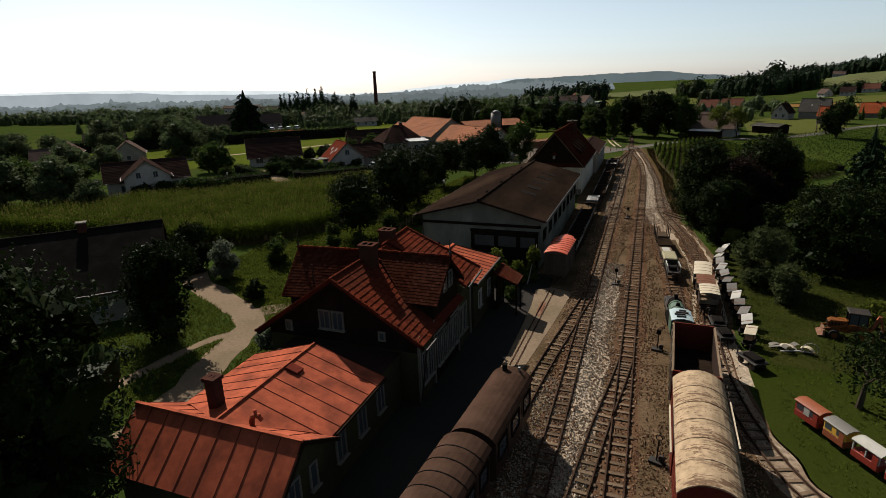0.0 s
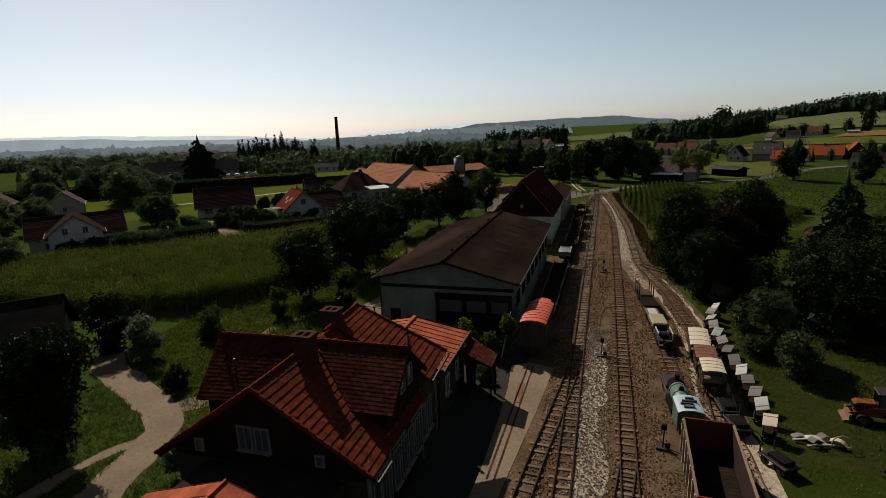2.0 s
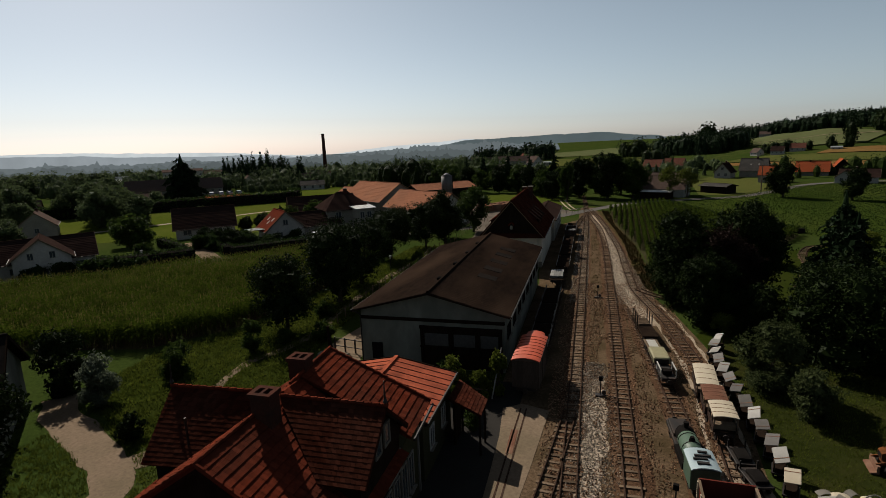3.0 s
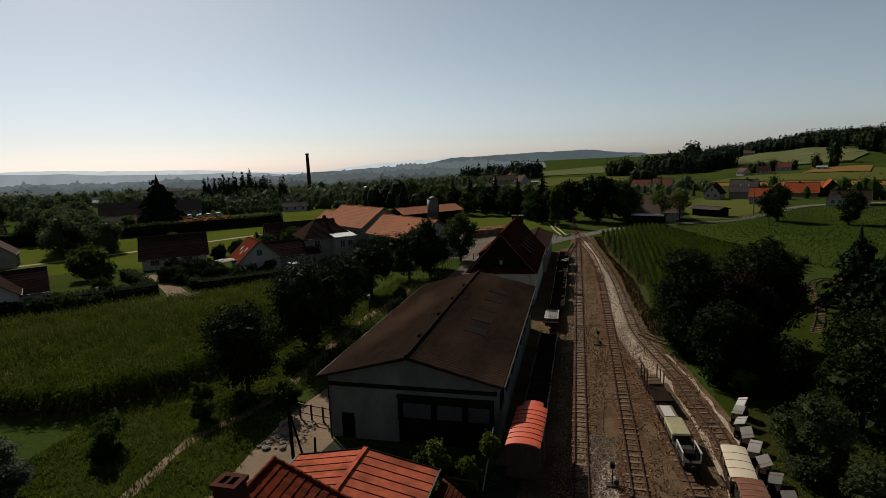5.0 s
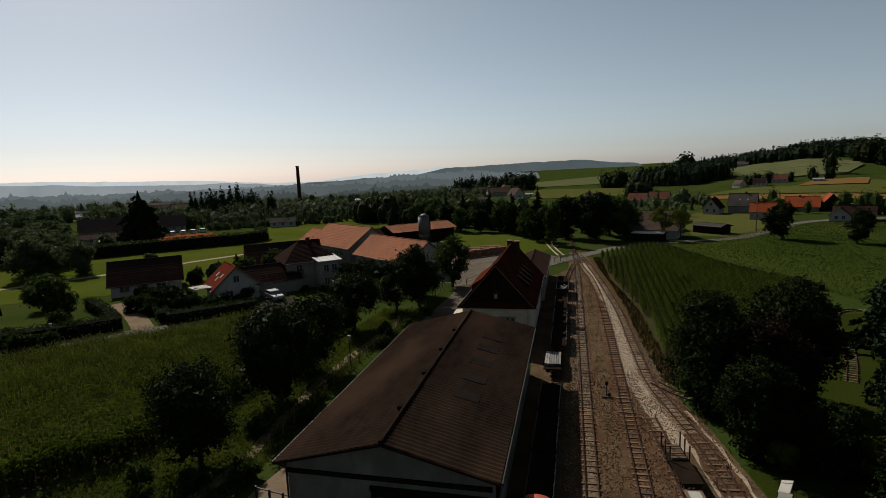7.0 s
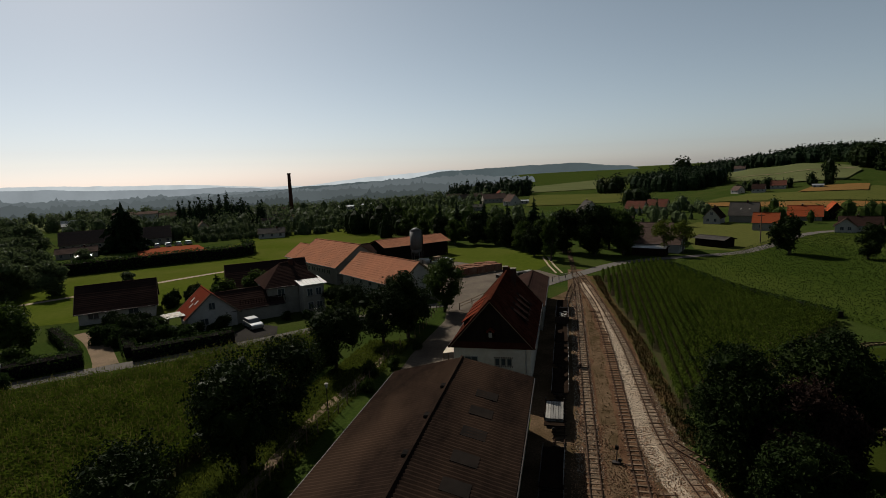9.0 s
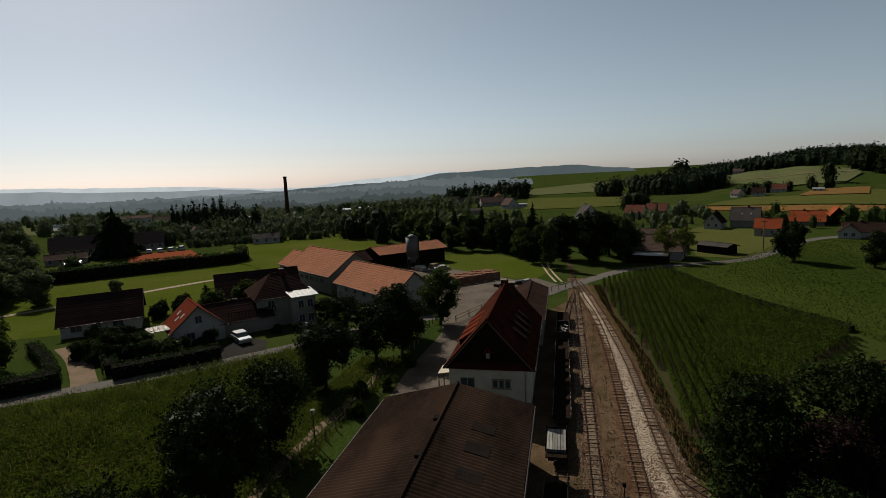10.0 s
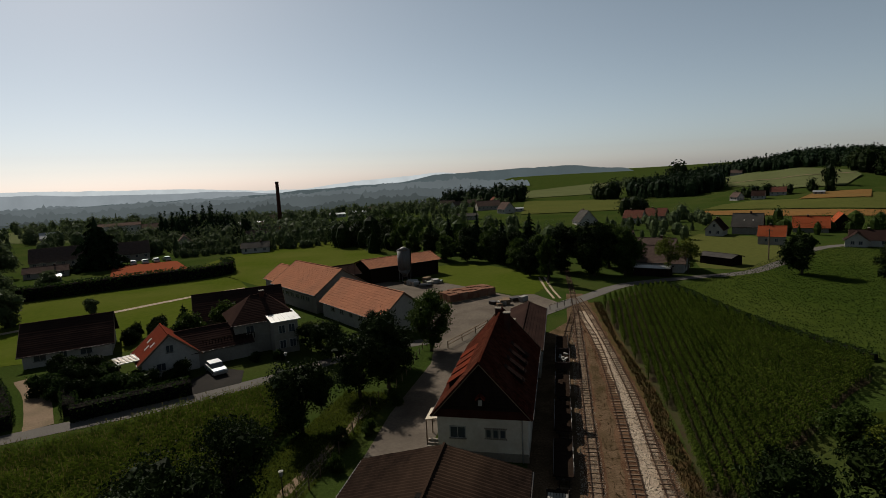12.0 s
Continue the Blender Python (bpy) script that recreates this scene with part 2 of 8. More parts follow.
M["coachroof"] = surface("brown coach roof", (0.036, 0.0205, 0.0145), (0.022, 0.013, 0.0095), 0.72, 4, 0.7, (0.05, 0.03, 0.022), 0.5, 0.2)
M["coachside"] = surface("dark brown coach paint", (0.02103, 0.01051, 0.007511), (0.01352, 0.00721, 0.005408), 0.5, 5, 0.8, (0.009016, 0.006009, 0.004807), 0.4, 0.1)
M["wagonred"] = surface("oxide red wagon paint", (0.09442, 0.01931, 0.01288), (0.06009, 0.01373, 0.0103), 0.7, 5, 0.8, (0.03434, 0.01288, 0.009442), 0.5, 0.2)
M["creamroof"] = surface("cream painted roof", (0.2823, 0.2438, 0.1797), (0.2395, 0.201, 0.1454), 0.6, 3, 0.7, (0.1711, 0.1326, 0.08984), 0.4, 0.1)
M["rustroof"] = surface("rusted roof", (0.103, 0.04936, 0.03219), (0.07296, 0.03434, 0.02361), 0.75, 4, 0.7, (0.1459, 0.09442, 0.06438), 0.6, 0.2)
M["bottle"] = surface("dull green paint", (0.04292, 0.06867, 0.04721), (0.03004, 0.0515, 0.03434), 0.5, 4, 0.8, (0.02146, 0.03004, 0.02146), 0.4, 0.1)
M["paleblue"] = surface("pale blue paint", (0.1998, 0.2477, 0.2638), (0.1678, 0.2118, 0.2278), 0.55, 4, 0.8, (0.1199, 0.1439, 0.1439), 0.3, 0.1)
M["khaki"] = surface("khaki paint", (0.1717, 0.1545, 0.08584), (0.1373, 0.1202, 0.06438), 0.6, 4, 0.8, (0.09442, 0.08584, 0.0515), 0.4, 0.1)
M["panel"] = surface("weathered pale board", (0.1613, 0.1516, 0.1355), (0.1225, 0.1161, 0.1032), 0.55, 3, 0.7, (0.03548, 0.03226, 0.02903), 0.5, 0.1, 0.003, each=0.4)
M["toyred"] = surface("faded red paint", (0.1678, 0.01998, 0.01199), (0.1319, 0.01598, 0.00999), 0.5, 4, 0.8, (0.0879, 0.01998, 0.01399), 0.3, 0.1)
M["toyorange"] = surface("rusty orange paint", (0.1598, 0.04329, 0.01499), (0.1265, 0.0333, 0.01332), 0.6, 4, 0.8, (0.09325, 0.02997, 0.01499), 0.5, 0.1)
M["toyyellow"] = surface("faded yellow paint", (0.4129, 0.2398, 0.02664), (0.3463, 0.1865, 0.02331), 0.55, 4, 0.8, (0.2331, 0.1066, 0.02664), 0.3, 0.1)
M["machine"] = surface("orange yellow machine paint", (0.125, 0.044, 0.0125), (0.072, 0.026, 0.0095), 0.75, 5, 1.2, (0.030, 0.015, 0.010), 0.75, 0.2)
M["tyre"] = surface("black rubber", (0.01288, 0.01288, 0.01288), (0.008584, 0.008584, 0.008584), 0.85, 8, 1, (0.02575, 0.02146, 0.01717), 0.4, 0.2)
M["bark"] = surface("grey brown bark", (0.04721, 0.03648, 0.0279), (0.02575, 0.01931, 0.01502), 0.95, 8, 1, (0.03434, 0.03648, 0.02146), 0.5, 0.8, 0.03, 0, (3, 3, 0.6))
M["redhouse"] = surface("red roof tile", (0.0966, 0.02092, 0.01127), (0.06438, 0.01448, 0.009015), 0.8, 5, 0.4, (0.04507, 0.01609, 0.01127), 0.4, 0.3, 0.01, island=0.2)
M["orangeroof"] = surface("orange roof tile", (0.175, 0.042, 0.017), (0.145, 0.034, 0.0145), 0.8, 5, 0.4, (0.1492, 0.04618, 0.02131), 0.4, 0.3, 0.01, island=0.15)
M["farred"] = surface("far faded red roof", (0.088, 0.037, 0.027), (0.062, 0.027, 0.020), 0.85, 1, 0.1, None, 0, 0.2, 0.01, island=0.2)
M["farbrick"] = surface("far brown roof", (0.074, 0.052, 0.044), (0.052, 0.037, 0.031), 0.85, 1, 0.1, None, 0, 0.2, 0.01, island=0.3)
M["leaf"] = leaf_material("broad leaf", (0.02146, 0.03648, 0.006867), (0.03648, 0.05365, 0.01116))
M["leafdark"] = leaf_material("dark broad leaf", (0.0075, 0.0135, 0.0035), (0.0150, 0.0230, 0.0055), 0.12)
# Leaf colour for far trees, with distance haze mixed into it.
M["leafhaze"] = leaf_material("haze-greyed leaf", (0.03978, 0.05569, 0.02387), (0.0663, 0.08486, 0.03448))
M["leafpurple"] = leaf_material("purple leaf", (0.0150, 0.0085, 0.0075), (0.0230, 0.0150, 0.0098), 0.2)
M["leaflight"] = leaf_material("light leaf", (0.048, 0.064, 0.009), (0.082, 0.092, 0.014))
M["leafwillow"] = leaf_material("grey willow leaf", (0.0272, 0.0368, 0.0128), (0.0496, 0.0592, 0.0224))
M["leafsilver"] = leaf_material("silvery leaf", (0.0558, 0.06867, 0.04292), (0.103, 0.1159, 0.08155))
M["needle"] = leaf_material("spruce needle", (0.007726, 0.01631, 0.006867), (0.01459, 0.02489, 0.009442), 0.1)
M["corn"] = leaf_material("maize leaf", (0.030, 0.046, 0.006), (0.060, 0.080, 0.010), 0.45, 0.0)
M["cornlow"] = leaf_material("young maize leaf", (0.020, 0.032, 0.005), (0.038, 0.050, 0.008), 0.3, 0.0)
M["tassel"] = leaf_material("dry maize tassel", (0.060, 0.056, 0.016), (0.100, 0.082, 0.030), 0.4, 0.0)
M["hedge"] = leaf_material("hedge leaf", (0.01288, 0.02404, 0.006009), (0.02361, 0.03863, 0.009442))
M["boarddark"] = surface("dull grey board", (0.075, 0.066, 0.058), (0.045, 0.04, 0.036), 0.6, 3, 0.7, (0.03, 0.027, 0.024), 0.5, 0.1, 0.003, each=0.3)
M["stone"] = surface("broken ballast stone", (0.1716, 0.103, 0.0629), (0.117, 0.06727, 0.04062), 0.95, 9, 1, None, 0, 0, island=0.75)
M["greystone"] = surface("pale ballast stone", (0.24, 0.204, 0.164), (0.176, 0.144, 0.112), 0.95, 9, 1, None, 0, 0, island=0.6)
# Haze is put into these emission colours, in general paler with range.
M["far1"] = haze_glow("hazy near woods", (0.088, 0.103, 0.108))
M["far2"] = haze_glow("hazy middle ridge", (0.058, 0.074, 0.078))
M["far6"] = haze_glow("hazy hedgerows", (0.066, 0.078, 0.081))
M["far7"] = haze_glow("dim copses", (0.042, 0.051, 0.051))
M["far4"] = haze_glow("hazy western ridge", (0.185, 0.208, 0.222))
M["far5"] = haze_glow("hazy plain woods", (0.110, 0.128, 0.136))
M["far3"] = haze_glow("hazy far ridge", (0.38, 0.41, 0.42))
mg, tg, pg = nodes_of("window glass")
pg.inputs["Base Color"].default_value = (0.03, 0.035, 0.04, 1)
pg.inputs["Roughness"].default_value = 0.08
pg.inputs["Specular IOR Level"].default_value = 0.2
M["glass"] = mg


# ---- mesh helpers ----
def mesh_of(bm, name, mat, smooth=False):
    me = bpy.data.meshes.new(name)
    bmesh.ops.recalc_face_normals(bm, faces=bm.faces)
    bm.to_mesh(me)
    bm.free()
    if mat:
        me.materials.append(mat)
    if smooth:
        me.shade_smooth()
    return me


def raw(name, verts, faces, mat, smooth=False):
    me = bpy.data.meshes.new(name)
    me.from_pydata(verts, [], faces)
    me.materials.append(mat)
    if smooth:
        me.shade_smooth()
    return me


def part(name, data, mat=None, parent=None, label="", smooth=False):
    """Links a bmesh or a mesh as one object under a thing or a part."""
    me = data if isinstance(data, bpy.types.Mesh) else mesh_of(data, name, mat, smooth)
    ob = new(name, me)
    if parent:
        ob.parent = parent
    if label:
        ob["label"] = label
    return ob


def thing(name, label, category, at=(0, 0, 0), turn=0, group="", kind=""):
    e = new(name)
    e.empty_display_size = 0.3
    e.matrix_world = pose(*at, 0, 0, turn)
    return tagged(e, label, category, group, kind)


def box(bm, x0, y0, z0, x1, y1, z1, bevel=0.0):
    vs = [bm.verts.new(p) for p in ((x0, y0, z0), (x1, y0, z0), (x1, y1, z0), (x0, y1, z0), (x0, y0, z1), (x1, y0, z1), (x1, y1, z1), (x0, y1, z1))]
    fs = [bm.faces.new([vs[i] for i in f]) for f in ((3, 2, 1, 0), (4, 5, 6, 7), (0, 1, 5, 4), (1, 2, 6, 5), (2, 3, 7, 6), (3, 0, 4, 7))]
    if bevel:
        es = list({e for f in fs for e in f.edges})
        bmesh.ops.bevel(bm, geom=es, offset=bevel, segments=1, affect="EDGES")
    return bm


def B(*a, bevel=0.0):
    return box(bmesh.new(), *a, bevel=bevel)


def beam(bm, p, q, w, h=None):
    """A square bar from p to q."""
    p, q, h = Vector(p), Vector(q), h or w
    d = (q - p).normalized()
    up = Vector((0, 0, 1)) if abs(d.z) < 0.9 else Vector((0, 1, 0))
    s = d.cross(up).normalized() * w / 2
    u = s.cross(d).normalized() * h / 2
    r = []
    for c in (p, q):
        r.append([bm.verts.new(c + a) for a in (-s - u, s - u, s + u, -s + u)])
    bm.faces.new(r[0][::-1])
    bm.faces.new(r[1])
    for i in range(4):
        bm.faces.new((r[0][i], r[0][(i + 1) % 4], r[1][(i + 1) % 4], r[1][i]))
    return bm


def tube(bm, p, q, r0, r1=None, n=8, caps=True):
    p, q = Vector(p), Vector(q)
    r1 = r0 if r1 is None else r1
    d = (q - p).normalized()
    up = Vector((0, 0, 1)) if abs(d.z) < 0.9 else Vector((0, 1, 0))
    s = d.cross(up).normalized()
    u = s.cross(d)
    a = [bm.verts.new(p + (s * math.cos(2 * math.pi * i / n) + u * math.sin(2 * math.pi * i / n)) * r0) for i in range(n)]
    b = [bm.verts.new(q + (s * math.cos(2 * math.pi * i / n) + u * math.sin(2 * math.pi * i / n)) * r1) for i in range(n)]
    for i in range(n):
        bm.faces.new((a[i], a[(i + 1) % n], b[(i + 1) % n], b[i]))
    if caps:
        bm.faces.new(a[::-1])
        bm.faces.new(b)
    return bm


def slab(bm, pts, thick):
    """A flat or sloping plate through pts, thickened downwards along its normal."""
    pts = [Vector(p) for p in pts]
    n = (pts[1] - pts[0]).cross(pts[2] - pts[0]).normalized()
    if n.z < 0:
        n = -n
    top = [bm.verts.new(p) for p in pts]
    low = [bm.verts.new(p - n * thick) for p in pts]
    k = len(pts)
    bm.faces.new(top)
    bm.faces.new(low[::-1])
    for i in range(k):
        bm.faces.new((top[i], low[i], low[(i + 1) % k], top[(i + 1) % k]))
    return bm


def prism(bm, outline, y0, y1, axis="y"):
    """A solid whose section is outline (pairs across, z), drawn out along an axis."""
    def at(a, z, l):
        return (a, l, z) if axis == "y" else (l, a, z)
    f = [bm.verts.new(at(a, z, y0)) for a, z in outline]
    b = [bm.verts.new(at(a, z, y1)) for a, z in outline]
    k = len(outline)
    bm.faces.new(f)
    bm.faces.new(b[::-1])
    for i in range(k):
        bm.faces.new((f[i], b[i], b[(i + 1) % k], f[(i + 1) % k]))
    return bm


def roof_rows(ridge0, ridge1, eave0, eave1, row=0.34, wide=0.0, lift=0.035, rib=0.0, ribs=0.6):
    """One roof slope: its plate, and its overlapping courses, single tiles or standing seams as lists of corners."""
    a0, a1, b0, b1 = (Vector(p) for p in (ridge0, ridge1, eave0, eave1))
    n = (a1 - a0).cross(b0 - a0) if (a1 - a0).length > 0.05 else (b1 - b0).cross(a0 - b0)
    n.normalize()
    if n.z < 0:
        n = -n
    pts = [b0, b1] + ([a1, a0] if (a1 - a0).length > 0.05 else [a0])
    plate = slab(bmesh.new(), pts, 0.12)
    length = max((b0 - a0).length, (b1 - a1).length)
    pieces, seams = [], []
    if row:
        k = max(2, int(round(length / row)))
        for i in range(k):
            t0, t1 = i / k, min(1.0, (i + 1.12) / k)
            p0, p1, q0, q1 = a0.lerp(b0, t0), a1.lerp(b1, t0), a0.lerp(b0, t1), a1.lerp(b1, t1)
            w = (q1 - q0).length
            cols = max(1, int(round(w / wide))) if wide else 1
            for j in range(cols):
                s0, s1 = j / cols, (j + (0.94 if wide else 1.0)) / cols
                up = lift * (0.8 + 0.5 * random.random())
                v = [p0.lerp(p1, s0) + n * 0.008, p0.lerp(p1, s1) + n * 0.008, q0.lerp(q1, s1) + n * up, q0.lerp(q1, s0) + n * up]
                pieces.append((v, n * up, (p1 - p0).length < 0.02))
    if rib:
        w = (b1 - b0).length
        k = max(2, int(round(w / ribs)))
        for j in range(k + 1):
            s = j / k
            seams.append((a0.lerp(a1, s) + n * rib / 2, b0.lerp(b1, s) + n * rib / 2, rib))
    return plate, pieces, seams


def add_piece(bm, piece):
    v, up, pointed = piece
    vs = [bm.verts.new(x) for x in v]
    bm.faces.new(vs[1:] if pointed else vs)
    lo = [bm.verts.new(v[3] - up), bm.verts.new(v[2] - up)]
    bm.faces.new((vs[3], vs[2], lo[1], lo[0]))


def roof_slope(name, slope, mat, parent):
    """Links a roof slope: the plate, and its courses, tiles or seams as parts of it."""
    plate, pieces, seams = slope
    r = part(name, plate, mat, parent)
    deep = parent.parent is not None
    if len(pieces) > 60 or (deep and pieces):
        bm = bmesh.new()
        for p in pieces:
            add_piece(bm, p)
        me = bpy.data.meshes.new("roof_tiles")
        bm.to_mesh(me)
        bm.free()
        me.materials.append(mat)
        part("roof_tiles", me, None, parent if deep else r)["kind"] = "stuff"
    else:
        for p in pieces:
            bm = bmesh.new()
            add_piece(bm, p)
            me = bpy.data.meshes.new("tile_course")
            bm.to_mesh(me)
            bm.free()
            me.materials.append(mat)
            part("tile_course", me, None, r)
    for p, q, rib in seams:
        part("seam", beam(bmesh.new(), p, q, 0.026, rib), M["seam"] if mat is M["tinred"] else mat, r)
    return r


def window(parent, p, w, h, face, frame_mat="white", bars=1, sill=True):
    """A window at p (centre) on a wall whose outward way is face: frame, panes, bars and sill."""
    f = Vector(face)
    s = Vector((-f.y, f.x, 0))
    p = Vector(p)
    win = part("window", beam_frame(p, s, f, w, h, 0.09), M[frame_mat], parent)
    bm = bmesh.new()
    c = [p + f * 0.012 + s * (sx * w / 2) + Vector((0, 0, sz * h / 2)) for sx, sz in ((-1, -1), (1, -1), (1, 1), (-1, 1))]
    slabv(bm, c, f, 0.02)
    part("pane", bm, M["glass"], win)
    if bars:
        bm = bmesh.new()
        for i in range(bars):
            x = (i + 1) / (bars + 1) - 0.5
            beam(bm, p + f * 0.03 + s * x * w - Vector((0, 0, h / 2)), p + f * 0.03 + s * x * w + Vector((0, 0, h / 2)), 0.05)
        part("glazing_bar", bm, M[frame_mat], win)
    if sill:
        bm = bmesh.new()
        q = p - Vector((0, 0, h / 2 + 0.06)) + f * 0.07
        beam(bm, q - s * (w / 2 + 0.12), q + s * (w / 2 + 0.12), 0.18, 0.05)
        part("sill", bm, M["concrete"], win)
    return win


def slabv(bm, c, f, thick):
    a = [bm.verts.new(x) for x in c]
    b = [bm.verts.new(x - f * thick) for x in c]
    bm.faces.new(a)
    bm.faces.new(b[::-1])
    for i in range(len(c)):
        bm.faces.new((a[i], b[i], b[(i + 1) % len(c)], a[(i + 1) % len(c)]))


def beam_frame(p, s, f, w, h, t):
    bm = bmesh.new()
    z = Vector((0, 0, 1))
    for sx in (-1, 1):
        beam(bm, p + s * sx * (w / 2 + t / 2) - z * (h / 2 + t), p + s * sx * (w / 2 + t / 2) + z * (h / 2 + t), t, 0.1)
    for sz in (-1, 1):
        beam(bm, p - s * w / 2 + z * sz * (h / 2 + t / 2), p + s * w / 2 + z * sz * (h / 2 + t / 2), 0.1, t)
    return bm


def smooth_line(pts, step):
    """A Catmull-Rom line through pts, cut into even steps."""
    p = [Vector((*q, 0)) if len(q) == 2 else Vector(q) for q in pts]
    fine = []
    for i in range(len(p) - 1):
        a, b, c, d = p[max(i - 1, 0)], p[i], p[i + 1], p[min(i + 2, len(p) - 1)]
        k = max(4, int((c - b).length / 0.5))
        for j in range(k):
            t = j / k
            fine.append(0.5 * ((2 * b) + (c - a) * t + (2 * a - 5 * b + 4 * c - d) * t * t + (3 * b - a - 3 * c + d) * t ** 3))
    fine.append(p[-1])
    out, carry = [fine[0]], 0.0
    for a, b in zip(fine, fine[1:]):
        l = (b - a).length
        while carry + l >= step:
            a = a.lerp(b, (step - carry) / l)
            out.append(a.copy())
            l, carry = (b - a).length, 0.0
        carry += l
    return out


# ---- ground ----
def smoothstep(a, b, x):
    t = min(1.0, max(0.0, (x - a) / (b - a)))
    return t * t * (3 - 2 * t)


def crest(az):
    """Height of the hills by the bearing, in degrees from the line's way."""
    pts = ((-180, 0), (-75, 0), (-52, -10), (-45, -14), (-38, -24), (-28, -28), (-20, -22), (-12, -12), (-4, -2), (4, 0), (8, 1), (12, 5), (15, 10), (18, 15), (22, 21), (25, 22), (28, 18), (36, 20), (50, 24), (75, 18), (180, 0))
    for (a, h), (b, k) in zip(pts, pts[1:]):
        if a <= az <= b:
            return h + (k - h) * smoothstep(a, b, az)
    return 0.0


def land(x, y):
    dx, dy = x, y - 45.0
    r = math.hypot(dx, dy)
    if r < 150:
        return 0.0
    az = math.degrees(math.atan2(dx, dy))
    dip = 45 * smoothstep(1050, 2300, r) * smoothstep(-75, -55, az) * (1 - smoothstep(-12, -4, az))
    far = 1050 - 430 * smoothstep(-6, 8, az)
    return crest(az) * smoothstep(200, far, r) - dip + smoothstep(160, 420, r) * 0.6 * math.sin(x * 0.013) * math.cos(y * 0.011)


def ground_sheet():
    rings = [0, 60, 120, 150, 180, 210, 240, 270, 300, 340, 380, 430, 480, 540, 610, 690, 780, 880, 1000, 1200, 1500, 2000, 2800, 3800, 4700]
    k = 144
    verts, faces = [(0, 45, 0)], []
    for r in rings[1:]:
        for i in range(k):
            a = 2 * math.pi * i / k
            x, y = r * math.sin(a), 45 + r * math.cos(a)
            verts.append((x, y, land(x, y) - 0.004))
    for i in range(k):
        faces.append((0, 1 + (i + 1) % k, 1 + i))
    for j in range(len(rings) - 2):
        b = 1 + j * k
        for i in range(k):
            faces.append((b + i, b + (i + 1) % k, b + k + (i + 1) % k, b + k + i))
    return raw("ground", verts, faces, M["grass"], True)


tagged(part("ground", ground_sheet()), "green meadow ground reaching to the hills", "ground", kind="structure")


def sheet(name, outline, z, mat, label, category, step=0.0, kind="structure"):
    """A thin sheet laid on the ground inside an outline; far ones follow the land."""
    bm = bmesh.new()
    vs = [bm.verts.new((x, y, 0)) for x, y in outline]
    bm.faces.new(vs)
    if step:
        xs = [p[0] for p in outline]
        ys = [p[1] for p in outline]
        c = min(xs) + step
        while c < max(xs):
            bmesh.ops.bisect_plane(bm, geom=bm.verts[:] + bm.edges[:] + bm.faces[:], plane_co=(c, 0, 0), plane_no=(1, 0, 0))
            c += step
        c = min(ys) + step
        while c < max(ys):
            bmesh.ops.bisect_plane(bm, geom=bm.verts[:] + bm.edges[:] + bm.faces[:], plane_co=(0, c, 0), plane_no=(0, 1, 0))
            c += step
    for v in bm.verts:
        v.co.z = land(v.co.x, v.co.y) + z
    bm.normal_update()
    for f in bm.faces:
        if f.normal.z < 0:
            f.normal_flip()
    me = bpy.data.meshes.new(name)
    bm.to_mesh(me)
    bm.free()
    me.materials.append(mat)
    return tagged(part(name, me), label, category, kind=kind)


def strip(name, pts, width, z, mat, label, category, step=2.0, ragged=0.0):
    line = smooth_line(pts, step)
    verts, faces = [], []
    for i, p in enumerate(line):
        d = (line[min(i + 1, len(line) - 1)] - line[max(i - 1, 0)]).normalized()
        s = Vector((d.y, -d.x, 0))
        w = width / 2
        for e in (-1, 1):
            q = p + s * e * (w + ragged * (noise.noise(Vector((p.x * 0.5, p.y * 0.5, e * 7.0)))))
            verts.append((q.x, q.y, land(q.x, q.y) + z))
    for i in range(len(line) - 1):
        faces.append((2 * i, 2 * i + 1, 2 * i + 3, 2 * i + 2))
    return tagged(part(name, raw(name, verts, faces, mat)), label, category, kind="structure")


sheet("ballast_bed", [(-3.2, -40), (10.4, -40), (10.0, 30), (8.9, 40), (10.2, 56), (9.6, 62), (8.6, 69), (7.0, 76), (6.2, 90), (5.8, 104), (5.0, 116), (3.8, 130), (1.6, 150),
      (-1.5, 150), (-1.6, 130), (-5.4, 122), (-5.4, 84), (-4.9, 80), (-4.9, 52.6), (-3.4, 50), (-4.2, 40), (-4.2, -40)], 0.008, M["ballast"], "brown ballast bed of the station yard", "ballast")
strip("gravel_path", [(6.2, 66), (5.0, 72), (4.25, 78), (4.15, 88), (4.05, 100), (3.2, 114), (2.0, 126), (1.1, 137)], 1.25, 0.016, M["gravel"], "pale gravel path between the rails", "path", 1.0, 0.35)
strip("gravel_bed", [(7.0, 68.5), (6.0, 73.5), (5.1, 79), (4.8, 88), (4.6, 100), (3.95, 110), (3.1, 121), (1.8, 135)], 1.35, 0.013, M["gravelworn"], "worn pale gravel under the curving siding", "gravel", 0.7, 0.4)
strip("gravel_shoulder", [(0, 52), (0, 80), (0, 126), (-0.2, 140)], 0.8, 0.0125, M["gravelbrown"], "brown-grey gravel between the main rails", "gravel", 0.6, 0.3)
strip("gravel_strip", [(1.15, -20), (1.1, 28), (1.15, 40), (1.35, 49), (1.5, 54)], 1.25, 0.013, M["gravel"], "grey gravel strip between two tracks", "gravel", 0.4, 0.55)
strip("weed_verge", [(7.6, 80), (6.9, 90), (6.6, 102), (5.6, 116), (4.4, 130), (3.2, 143)], 1.7, 0.018, M["weeds"], "rust-brown dry weeds beside the line", "weeds", 1.0, 0.6)
sheet("station_yard", [(-14, 10), (-3.6, 10), (-3.3, 52.5), (-18, 53), (-18.5, 46), (-14, 42)], 0.012, M["asphalt"], "shade-darkened asphalt forecourt of the station", "yard")
